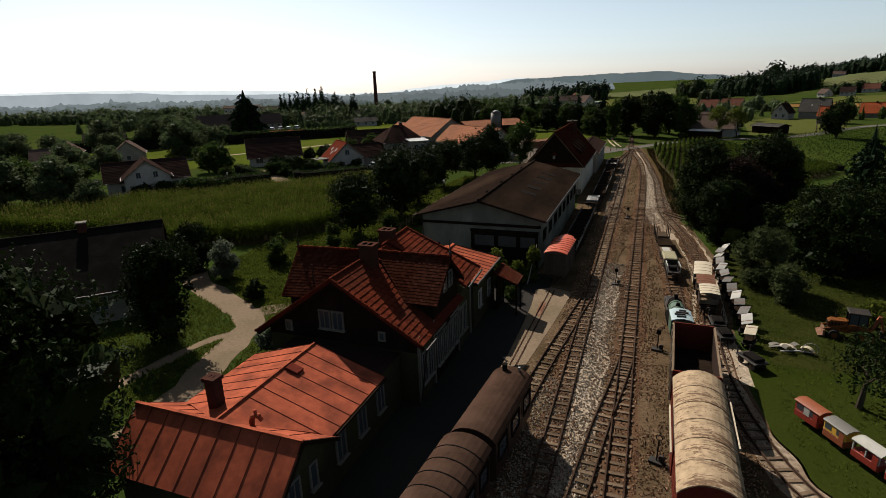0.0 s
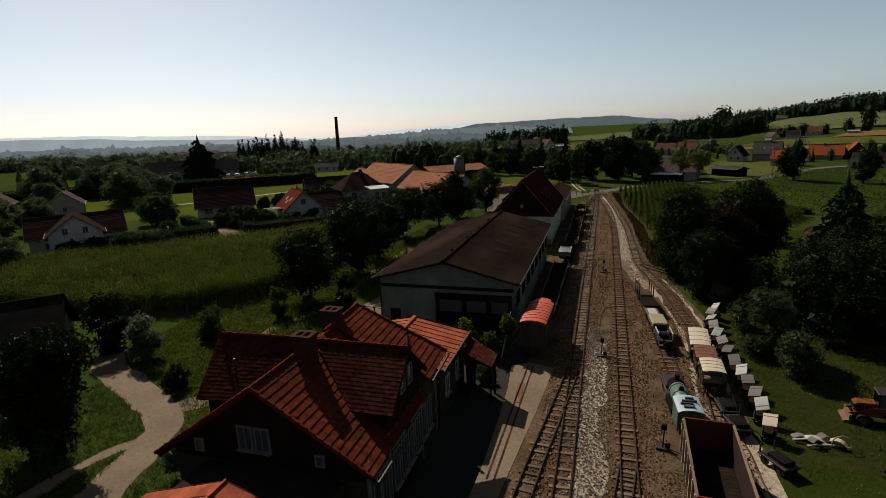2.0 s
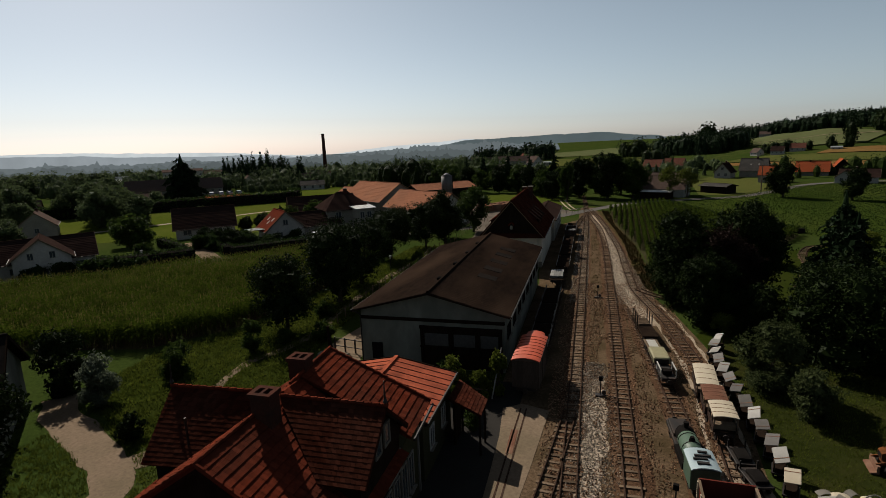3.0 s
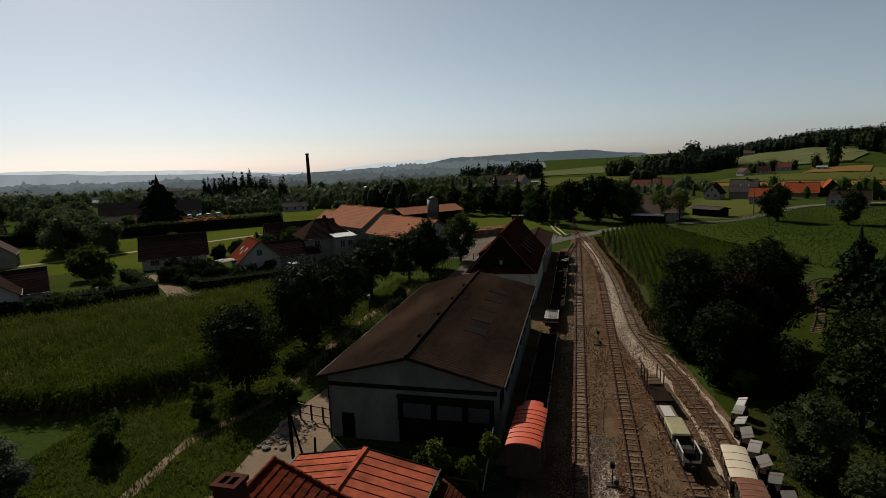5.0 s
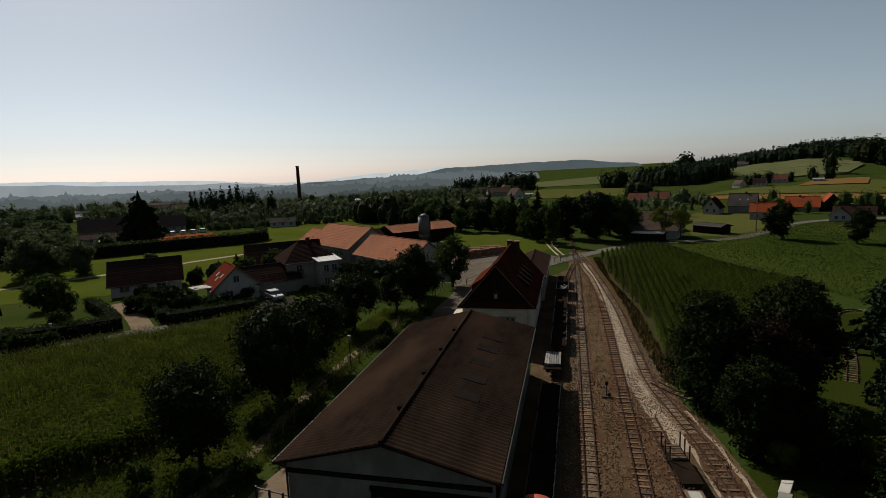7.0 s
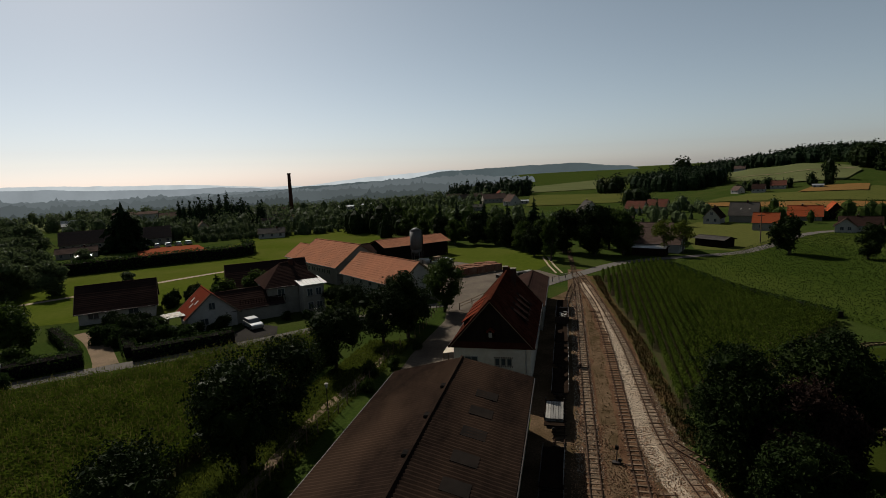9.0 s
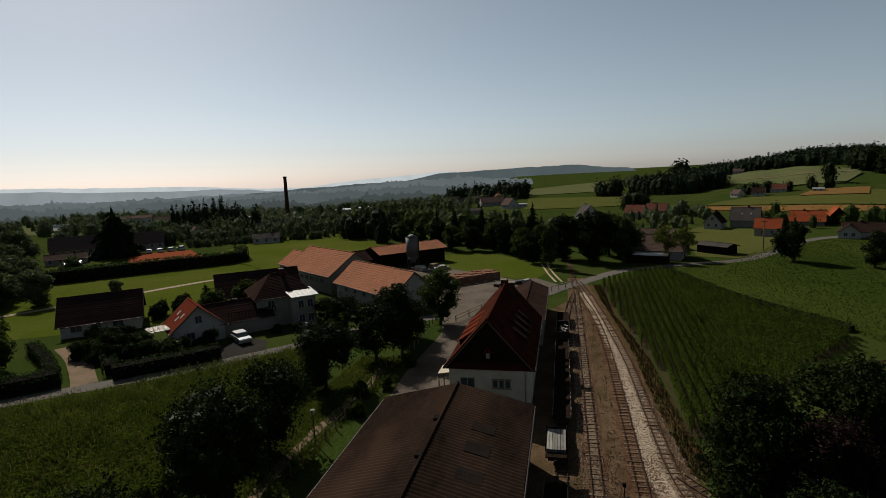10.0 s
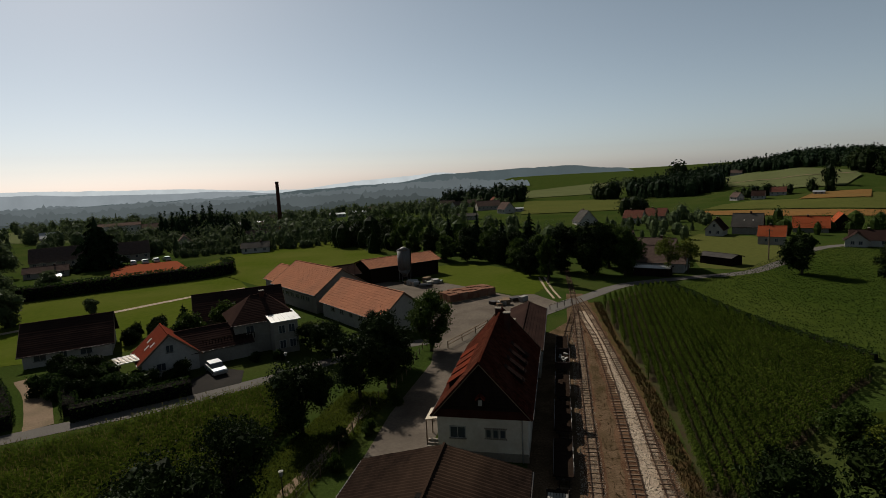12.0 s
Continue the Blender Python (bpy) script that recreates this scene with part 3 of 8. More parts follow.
sheet("platform", [(-5.6, 12), (-5.3, 12), (-4.0, 22), (-3.15, 31), (-2.55, 37), (-1.95, 43), (-1.45, 49), (-3.2, 49.6), (-4.3, 48.8), (-4.0, 45.6), (-3.9, 42), (-3.85, 38), (-4.1, 31), (-4.8, 22)], 0.030, M["dirt"], "sandy trodden platform beside the rails", "platform")
strip("dirt_lane", [(-19.0, 16), (-19.4, 25), (-20.5, 30.5), (-21.3, 34), (-22.7, 37.2), (-25.6, 39.1), (-29, 40.7), (-32, 42), (-35.5, 45)], 2.1, 0.016, M["dirt"], "sandy lane beside the station", "lane", 1.0, 0.5)
strip("dirt_lane_branch", [(-23.4, 38.6), (-21.4, 40.6), (-19.5, 44.4), (-18.6, 49)], 1.6, 0.020, M["dirt"], "sandy branch of the lane", "lane", 1.0, 0.4)
strip("garden_path", [(-25.4, 25.4), (-24.2, 28.4), (-24.0, 31), (-23.2, 34.2), (-21.9, 35.8)], 0.9, 0.017, M["dirt"], "trodden path through the grass to the lane", "path", 0.7, 0.3)
strip("field_path", [(-24.4, 44), (-25.0, 52), (-23.2, 58), (-23.6, 66), (-24.2, 76), (-23.6, 86), (-22.8, 96)], 0.9, 0.013, M["dirt"], "narrow trodden path beside the maize field", "path", 1.0, 0.4)
sheet("gate_yard", [(-19.6, 45), (-16.6, 46), (-15.6, 53.6), (-16.6, 54.5), (-17.2, 62), (-19.6, 62), (-20.4, 57), (-20.2, 51)], 0.018, M["dirt"], "dusty sandy drive beside the shed", "drive")
sheet("goods_yard", [(-19.4, 79.5), (-14.2, 79.6), (-14.0, 112), (-11, 126), (-7.3, 133), (-1.8, 139), (-2.0, 141.5), (-8, 150), (-12, 148), (-26, 160), (-45, 163), (-46, 146),
      (-34, 132), (-26, 124), (-21, 120), (-19.2, 110), (-20.0, 95)], 0.020, M["yard"], "dusty pale concrete goods yard", "yard")
strip("village_road", [(-75, 70), (-62, 81), (-56, 86.4), (-47, 93.6), (-38, 103.2), (-34.5, 108), (-30, 113), (-25, 117), (-20, 120)], 2.7, 0.022, M["road"], "narrow pale asphalt lane past the gardens", "road", 1.5, 0.05)
strip("driveway", [(-56.6, 87.6), (-60.6, 91.0), (-66.0, 95.3), (-73, 99.8)], 2.7, 0.026, M["dirt"], "pale driveway between clipped hedges", "driveway", 1.0, 0.1)
sheet("car_forecourt", [(-45.4, 97.2), (-41.4, 101.2), (-43.6, 105.2), (-47.6, 106), (-48.8, 101.6)], 0.028, M["asphalt"], "paved forecourt with a parked car", "forecourt")
strip("level_crossing_road", [(-11, 127.5), (-4, 138), (2.5, 147.5), (10, 157.5), (22, 164), (37, 170), (47.6, 181.5), (62.6, 201), (74, 208), (95, 212)], 3.0, 0.05, M["road"], "grey country road over the crossing", "road", 4.0, 0.1)
sheet("sunlit_meadow", [(-66, 112), (-54, 126), (-66, 146), (-84, 166), (-92, 172), (-104, 156), (-128, 138), (-150, 118), (-120, 92), (-96, 96)], 0.03, M["bright"], "bright mown meadow behind the houses", "meadow", 15.0)
strip("meadow_path", [(-150, 84), (-118, 96), (-98, 122), (-84, 146), (-74, 158)], 1.8, 0.07, M["gravel"], "pale gravel path across the meadow", "path", 3.0)
sheet("far_meadow", [(-112, 186), (-96, 174), (-62, 150), (-50, 162), (-44, 178), (-62, 212), (-72, 250), (-92, 246), (-120, 240)], 0.03, M["bright"], "bright meadow behind the barns", "meadow", 15.0)
sheet("meadow_by_crossing", [(-27, 160), (-12, 149), (-7.8, 149.5), (-5, 158), (-8, 172), (-20, 182), (-30, 186), (-42, 178)], 0.034, M["bright"], "bright meadow behind the timber yard", "meadow", 12.0)
for dx in (-0.6, 0.6):
    strip("meadow_track", [(-3.2 + dx, 146), (-5.0 + dx, 155), (-7.0 + dx, 168)], 0.45, 0.045, M["gravel"], "gravel wheel track through the meadow", "track", 1.5)
sheet("clay_court", [(-127, 169), (-113, 184), (-129, 199), (-146, 190)], 0.10, M["court"], "red clay tennis court", "court", 10.0)
sheet("crop_field", [(24, 161), (36, 172), (52, 193), (72, 204), (110, 208), (120, 150), (90, 112), (52, 98), (36, 108), (34, 114), (26, 131), (19, 156)], 0.03, M["field"], "dark green crop field", "field", 12.0)
sheet("house_meadow", [(29, 176), (38, 172.5), (48, 184), (58, 197), (60, 228), (44, 240), (34, 222)], 0.05, M["yellow"], "dry yellow-green meadow by the houses", "meadow", 8.0)
sheet("stubble_strip", [(60, 304), (76, 293), (88, 284), (104, 278), (117, 272), (150, 258), (160, 272), (126, 290), (96, 305), (64, 322)], 0.35, M["straw"], "orange-brown stubble strip", "field", 8.0)
sheet("centre_field", [(-24, 345), (6, 350), (32, 356), (42, 450), (8, 462), (-30, 482)], 0.35, M["yellow"], "light green fields beyond the hamlet", "field", 14.0)
sheet("centre_field_upper", [(-33, 535), (4, 540), (46, 545), (88, 800), (60, 900), (2, 800), (-46, 700)], 0.5, M["palefield"], "pale green rising field before the ridge", "field", 25.0)
sheet("upper_field", [(66, 328), (96, 309), (126, 295), (158, 290), (176, 330), (152, 350), (120, 338), (96, 352), (80, 346)], 0.4, M["yellow"], "light green sloping field above the stubble", "field", 10.0)
sheet("stubble_upper", [(112, 338), (126, 334), (139, 330), (152, 356), (127, 358)], 0.75, M["straw"], "golden stubble field on the slope", "field", 6.0)
sheet("hill_meadow", [(112, 450), (127, 389), (150, 378), (178, 420), (186, 445), (173, 506), (152, 545), (136, 550)], 0.6, M["palefield"], "pale meadow on the hillside", "field", 12.0)
strip("hill_path", [(120, 470), (140, 452), (162, 438), (180, 430)], 2.2, 0.9, M["dirt"], "pale track across the hillside meadow", "path", 6.0)
sheet("lawn_by_depot", [(9.6, 26), (40, 24), (44, 60), (36, 104), (26, 100), (20, 84), (9.4, 64), (10.6, 56), (9.4, 40)], 0.010, M["lawn"], "mown lawn beside the sidings", "lawn", 8.0)
sheet("rough_lawn", [(10.8, 41), (13.6, 41.0), (18.5, 42.5), (22, 47), (21, 55), (17, 62), (11, 63.5), (10.3, 60), (10.7, 56), (10.3, 50)], 0.014, M["roughgrass"], "dry olive rough grass beside the carts", "grass")
sheet("far_plain", [(-420, 300), (-200, 262), (-160, 300), (-190, 420), (-420, 520)], 0.2, M["palefield"], "green plain before the village", "field", 40.0)


# ---- tracks ----
def rail_mesh(line, side, gauge=0.76):
    prof = ((-0.04, 0.0), (0.04, 0.0), (0.04, 0.012), (0.012, 0.03), (0.012, 0.075), (0.03, 0.085), (0.03, 0.11), (-0.03, 0.11), (-0.03, 0.085), (-0.012, 0.075), (-0.012, 0.03), (-0.04, 0.012))
    verts, faces = [], []
    k = len(prof)
    for i, p in enumerate(line):
        d = (line[min(i + 1, len(line) - 1)] - line[max(i - 1, 0)]).normalized()
        s = Vector((d.y, -d.x, 0))
        for a, z in prof:
            q = p + s * (side * gauge / 2 + a)
            verts.append((q.x, q.y, 0.045 + z))
        if i:
            b = (i - 1) * k
            for j in range(k):
                faces.append((b + j, b + (j + 1) % k, b + k + (j + 1) % k, b + k + j))
    return raw("rail", verts, faces, M["rail"])


def track(pts, label, spacing=0.62, skip=()):
    t = thing("railway_track", label, "track", kind="structure")
    line = smooth_line(pts, 1.2)
    for side in (-1, 1):
        part("rail", rail_mesh(line, side), None, t)
    for n, p in enumerate(smooth_line(pts, spacing)):
        if any(a <= p.y <= b for a, b in skip):
            continue
        q = smooth_line_dir(pts, p)
        s = part("sleeper", SLEEPERS[n % len(SLEEPERS)], None, t)
        s.matrix_basis = pose(p.x + random.uniform(-0.03, 0.03), p.y, 0.01 + random.uniform(-0.012, 0.01), 0, 0, q + random.uniform(-1.5, 1.5))
    return t


def smooth_line_dir(pts, p):
    best = min(range(len(pts) - 1), key=lambda i: (Vector((*pts[i], 0)) + Vector((*pts[i + 1], 0)) - 2 * p).length - (Vector((*pts[i + 1], 0)) - Vector((*pts[i], 0))).length)
    a, b = pts[best], pts[best + 1]
    return math.degrees(math.atan2(-(b[0] - a[0]), b[1] - a[1]))


SLEEPERS = []
for k in range(4):
    bm = B(-0.52 - 0.03 * k, -0.10, 0, 0.53 + 0.02 * k, 0.10, 0.040 + 0.006 * k, bevel=0.012)
    for v in bm.verts:
        v.co += Vector((0, random.uniform(-0.012, 0.012), random.uniform(-0.006, 0.006)))
    SLEEPERS.append(mesh_of(bm, "sleeper", M["sleeper"]))

TRACK_A = [(0, -12), (0, 30), (0, 80), (0, 126), (-0.3, 150), (-1.2, 176)]
TRACK_B = [(2.95, 6), (2.9, 28), (2.95, 42), (3.05, 71), (3.0, 103), (2.2, 121), (0.9, 132), (0.1, 142)]
TRACK_C = [(5.9, 6), (6.0, 30), (6.3, 40), (6.15, 48), (5.75, 56), (5.2, 64), (4.6, 71)]
TRACK_D = [(14.5, 23.5), (11.8, 27.5), (9.9, 30.4), (8.8, 33.6), (8.15, 37), (7.85, 41), (7.95, 46), (8.3, 52), (8.4, 58), (7.95, 62.6), (7.5, 67), (6.5, 72.4), (5.55, 78.2),
           (5.25, 88), (5.0, 100), (4.35, 110), (3.5, 121), (1.9, 137), (0.5, 147)]
for pts in (TRACK_A, TRACK_B, TRACK_C, TRACK_D):
    strip("dark_ballast", [p for p in pts if p[1] < 140], 1.75, 0.010, M["ballastdark"], "oil-dark ballast under the rails", "ballast", 0.6, 0.35)
strip("siding_gravel", [p for p in TRACK_D if p[1] < 48], 1.55, 0.0115, M["gravelworn"], "pale gravel round the curving siding", "gravel", 0.35, 0.3)
sheet("siding_gravel", [(7.3, 38.6), (9.5, 38.2), (9.7, 40.2), (9.2, 43.0), (8.6, 46.5), (7.4, 46.5)], 0.0085, M["gravel"], "pale gravel between the wagons and the carts", "gravel")
for dx, w in ((-0.95, 0.2), (0.95, 0.2)):
    strip("sand_edge", [(x + dx, y) for x, y in TRACK_D if 41 < y < 76], w, 0.012, M["gravel"], "sandy edge beside the siding", "gravel", 0.5, 0.3)
track(TRACK_A, "long straight narrow-gauge track on ballast", 0.66)
track([(-4.6, 6), (-3.6, 14), (-2.75, 22), (-2.05, 31), (-1.7, 35.2), (-1.35, 38.8), (-0.9, 42.6), (-0.2, 49)], "platform track branching off the main track")
track(TRACK_B, "narrow-gauge passing track on brown ballast", 0.66)
track([(0.2, 14), (0.8, 20), (1.55, 27.5), (2.0, 32.1), (2.5, 35.8), (2.9, 39.1)], "crossover track between two lines")
track(TRACK_C, "weedy siding under the standing wagons", 0.66)
track(TRACK_D, "curving siding track running into the yard", 0.68)
track([(5.9, 77.6), (6.8, 76.2), (8.2, 74.6), (10.5, 73.6)], "short rusty spur under the trees")
track([(-3.0, 56), (-2.6, 62), (-2.4, 80), (-2.3, 110), (-1.6, 124), (-0.4, 136)], "shed-side track in the shade")
track([(22, 80), (24.0, 84.5), (26.5, 91), (28.2, 98), (30.8, 103), (34.5, 104)], "light park railway track on the lawn")


def stones(name, label, spots, mat, seed, size=0.055):
    """Loose broken stones as small uneven pyramids."""
    rng = np.random.default_rng(seed)
    P = np.array([(x, y, 0.012) for x, y in spots])
    n = len(P)
    a = rng.uniform(0, 6.283, (n, 1))
    r = size * rng.uniform(0.5, 1.3, (n, 1))
    V = [P + np.concatenate([np.cos(a + k * 2.09) * r, np.sin(a + k * 2.09) * r * 0.8, np.zeros((n, 1))], 1) for k in range(3)]
    V.append(P + np.concatenate([rng.normal(size=(n, 2)) * 0.3 * r, r * rng.uniform(0.6, 1.3, (n, 1))], 1))
    V = np.stack(V, 1).reshape(-1, 3)
    i = np.arange(n)[:, None] * 4
    F = np.concatenate([i + np.array(f) for f in ((0, 1, 3), (1, 2, 3), (2, 0, 3))]).tolist()
    tagged(part(name, raw(name, V.tolist(), F, mat)), label, "stones", kind="stuff")


rs = np.random.default_rng(5)
BED = [(x, y) for x, y in zip(rs.uniform(-1.6, 8.6, 52000), 14 + 66 * rs.uniform(0, 1, 52000) ** 1.15) if not (2.3 < x < 3.7 and rs.random() < 0.3) and noise.noise(Vector((x * 0.7, y * 0.25, 1))) > -0.25]
stones("ballast_stones", "loose brown ballast stones between the rails", BED, M["stone"], 6)
PALE = [(1.05 + 0.6 * rs.normal(), y) for y in rs.uniform(14, 57, 14000)] + [(x + 0.5 * rs.normal(), y) for x, y in zip(rs.uniform(-1.1, -0.7, 2500), rs.uniform(20, 36, 2500))]
stones("pale_stones", "pale grey stones beside the main track", PALE, M["greystone"], 7)
LOOSE = [(x, y) for x, y in zip(rs.uniform(-1.2, 7.2, 26000), rs.uniform(72, 128, 26000)) if x < 7.4 - (y - 72) * 0.075 and not 0.7 < x < 3.4]
stones("gravel_stones", "loose grey-brown stones round the far rails", LOOSE, M["greystone"], 9, 0.06)
for x in (-3.3, -2.95):
    tagged(part("embedded_rail", beam(bmesh.new(), (x - 0.15, 36.6, 0.035), (x + 0.1, 49.0, 0.035), 0.09, 0.03), M["rail"]), "rusty rail let into the sandy platform", "rail", kind="structure")
tagged(part("brown_plate", B(-3.42, 43.9, 0.028, -3.02, 46.4, 0.05, bevel=0.005), M["rustroof"]), "rusty brown plate let into the platform", "plate", kind="structure")


# ---- buildings ----
def gable_house(name, label, at, turn, half, length, eave, ridge, wall="render", roof="redhouse", row=0.4, wide=0.0, over=0.45, hip=0.0,
                wins=(), chimneys=(), category="house", group="", rib=0.0, ribs=0.6, gable=None, skylights=(), size=1.0):
    """A house whose ridge runs along its own y: walls, two roof slopes, gables or hips, windows and chimneys."""
    h = thing(name, label, category, at, turn, group)
    L = length / 2
    slope = (ridge - eave) / half
    w = part("wall", prism(bmesh.new(), [(-half, -0.3), (half, -0.3), (half, eave), (0, ridge - 0.12) if not hip else (half, eave), (-half, eave)] if not hip else
                           [(-half, -0.3), (half, -0.3), (half, eave), (-half, eave)], -L, L), M[wall], h)
    e = eave - slope * over
    o = half + over
    y0, y1 = -L - over, L + over
    ha, hb = (y0 + hip, y1 - hip) if hip else (y0, y1)
    z = ridge
    for s, n in ((-1, "roof"), (1, "roof")):
        roof_slope(n, roof_rows((0, ha, z), (0, hb, z), (s * o, y0, e), (s * o, y1, e), row, wide, rib=rib, ribs=ribs), M[roof], h)
    if hip:
        roof_slope("roof", roof_rows((0, ha, z), (0, ha, z), (-o, y0, e), (o, y0, e), row, wide, rib=0), M[roof], h)
        roof_slope("roof", roof_rows((0, hb, z), (0, hb, z), (-o, y1, e), (o, y1, e), row, wide, rib=0), M[roof], h)
    else:
        for yy in (y0 + 0.02, y1 - 0.02):
            for s in (-1, 1):
                part("verge_board", beam(bmesh.new(), (0, yy, z - 0.06), (s * o, yy, e - 0.06), 0.06, 0.22), M["wood" if wall in ("white", "render", "garden", "whitewash") else "darkwood"], h)
    bm = bmesh.new()
    beam(bm, (0, ha, z + 0.03), (0, hb, z + 0.03), 0.22, 0.12)
    part("ridge_cap", bm, M[roof], h)
    if gable:
        for s in (-1, 1):
            part("gable_boarding", prism(bmesh.new(), [(-half + 0.05, eave), (half - 0.05, eave), (0, ridge - 0.16)], s * L, s * (L + 0.05)), M[gable], h)
    for s in (-1, 1):
        part("gutter", tube(bmesh.new(), (s * (o + 0.05), y0, e - 0.04), (s * (o + 0.05), y1, e - 0.04), 0.07, n=6), M["iron"], h)
    for side, u, zz, ww, hh in wins:
        if side == "f":
            window(h, (u, -L - 0.01, zz), ww, hh, (0, -1, 0))
        elif side == "b":
            window(h, (u, L + 0.01, zz), ww, hh, (0, 1, 0))
        elif side == "r":
            window(h, (half + 0.01, u, zz), ww, hh, (1, 0, 0))
        else:
            window(h, (-half - 0.01, u, zz), ww, hh, (-1, 0, 0))
    for x, y, top in chimneys:
        c = part("chimney", B(x - 0.3, y - 0.3, ridge - abs(x) * slope - 0.5, x + 0.3, y + 0.3, top, bevel=0.02), M["brick"], h)
        part("chimney_cap", B(x - 0.38, y - 0.38, top, x + 0.38, y + 0.38, top + 0.1, bevel=0.02), M["concrete"], c)
    for s, y, t in skylights:
        bm = bmesh.new()
        cx, cz = s * o * t, z + (e - z) * t + 0.05
        d = Vector((s * o, 0, e - z)).normalized()
        n = Vector((-d.z * s, 0, abs(d.x))) if s > 0 else Vector((d.z, 0, abs(d.x)))
        c = [Vector((cx, y, cz)) + d * a * 0.4 + Vector((0, b * 0.26, 0)) + n * 0.02 for a, b in ((-1, -1), (1, -1), (1, 1), (-1, 1))]
        slabv(bm, c, n, 0.06)
        # The pale board colour stands in for sky light on the glass.
        part("skylight", bm, M["panel"], h)
    h.scale = (size, size, size)
    return h


def chimney(parent, x, y, z0, z1, w=0.75, d=0.6):
    bm = B(x - w / 2, y - d / 2, z0, x + w / 2, y + d / 2, z1, bevel=0.015)
    c = part("chimney", bm, M["brick"], parent)
    bm = bmesh.new()
    t = 0.14
    for a in ((x - w / 2 - 0.06, y - d / 2 - 0.06, x + w / 2 + 0.06, y - d / 2 + t), (x - w / 2 - 0.06, y + d / 2 - t, x + w / 2 + 0.06, y + d / 2 + 0.06),
              (x - w / 2 - 0.06, y - d / 2 + t, x - w / 2 + t, y + d / 2 - t), (x + w / 2 - t, y - d / 2 + t, x + w / 2 + 0.06, y + d / 2 - t), (x - 0.06, y - d / 2 + t, x + 0.06, y + d / 2 - t)):
        box(bm, a[0], a[1], z1, a[2], a[3], z1 + 0.16)
    part("chimney_crown", bm, M["brick"], c)
    part("flue", B(x - w / 2 + 0.05, y - d / 2 + 0.05, z1, x + w / 2 - 0.05, y + d / 2 - 0.05, z1 + 0.03), M["soot"], c)
    return c


def tile_edge(bm, p, q, n):
    """A row of half-round ridge tiles from p to q."""
    p, q = Vector(p), Vector(q)
    for i in range(n):
        a, b = p.lerp(q, i / n), p.lerp(q, (i + 1.05) / n)
        tube(bm, a + Vector((0, 0, 0.02)), b + Vector((0, 0, 0.045)), 0.075, 0.09, 6)


# station house, with its cross wing
st = thing("station_house", "station house with red tiled gable roofs and dark boarded gables", "house", (0, 0, 0))
RX, RZ = -11.4, 6.58
part("wall", prism(bmesh.new(), [(-16.0, -0.1), (-6.95, -0.1), (-6.95, 3.55), (RX, 6.3), (-16.0, 3.2)], 31.5, 40.0), M["olive"], st)
part("gable_boarding", prism(bmesh.new(), [(-15.95, 2.9), (-7.0, 2.9), (-7.0, 3.6), (RX, 6.3), (-15.95, 3.2)], 31.42, 31.497), M["darkwood"], st)
sl = roof_rows((RX, 31.0, RZ), (RX, 37.6, RZ), (-6.5, 31.0, 3.52), (-6.5, 37.6, 3.52), 0.34, 0.22, 0.045)
roof_slope("roof", sl, M["tile"], st)
roof_slope("roof", roof_rows((RX, 37.6, RZ + 0.1), (RX, 40.45, RZ + 0.22), (-6.35, 37.6, 4.3), (-6.35, 40.45, 4.5), 0.34, 0.22, 0.045), M["tile"], st)
roof_slope("roof", roof_rows((RX, 31.0, RZ), (RX, 40.45, RZ), (-16.6, 31.0, 3.0), (-16.6, 40.45, 3.0), 0.34, 0.22, 0.045), M["tile"], st)
CY, CZ = 35.6, 6.72
for s in (-1, 1):
    roof_slope("cross_roof", roof_rows((RX + 0.2, CY, CZ), (-6.55, CY, CZ), (-8.4, CY + s * 2.3, 4.75), (-6.55, CY + s * 2.3, 4.75), 0.25, 0.2, 0.022), M["tileold"], st)
    roof_slope("cross_roof", roof_rows((-17.0, CY + 0.6, 6.35), (RX - 0.2, CY + 0.6, 6.5), (-17.0, CY + 0.6 + s * 2.2, 3.9), (-14.3, CY + 0.6 + s * 2.2, 4.1), 0.25, 0.2, 0.022), M["tileold"], st)
part("cross_wing", prism(bmesh.new(), [(CY - 1.95, -0.1), (CY + 1.95, -0.1), (CY + 1.95, 4.9), (CY, 6.6), (CY - 1.95, 4.9)], -9.0, -6.9, "x"), M["darkwood"], st)
part("cross_wing", prism(bmesh.new(), [(CY - 1.25, -0.1), (CY + 2.45, -0.1), (CY + 2.45, 4.0), (CY + 0.6, 6.1), (CY - 1.25, 4.0)], -16.6, -13.0, "x"), M["darkwood"], st)
part("gable_boarding", prism(bmesh.new(), [(CY - 1.9, 4.5), (CY + 1.9, 4.5), (CY + 1.9, 4.85), (CY, 6.55), (CY - 1.9, 4.85)], -6.897, -6.82, "x"), M["darkwood"], st)
for p, q, n in (((RX, 30.9, RZ + 0.03), (RX, 34.2, RZ + 0.03), 9),
                ((RX, 36.8, RZ + 0.1), (RX, 40.5, RZ + 0.25), 10),
                ((RX + 0.3, CY, CZ + 0.03), (-6.5, CY, CZ + 0.03), 14),
                ((-17.05, CY + 0.6, 6.38), (RX, CY + 0.6, 6.52), 15),
                ((RX, 30.98, RZ + 0.02), (-6.5, 30.98, 3.55), 15),
                ((RX, 30.98, RZ + 0.02), (-16.6, 30.98, 3.02), 16),
                ((RX, 40.48, RZ + 0.24), (-6.35, 40.48, 4.53), 14)):
    bm = bmesh.new()
    tile_edge(bm, p, q, n)
    part("ridge_tiles", bm, M["tile"], st)["kind"] = "stuff"
part("verge_board", beam(bmesh.new(), (RX, 31.04, RZ - 0.18), (-6.4, 31.04, 3.4), 0.05, 0.2), M["darkwood"], st)
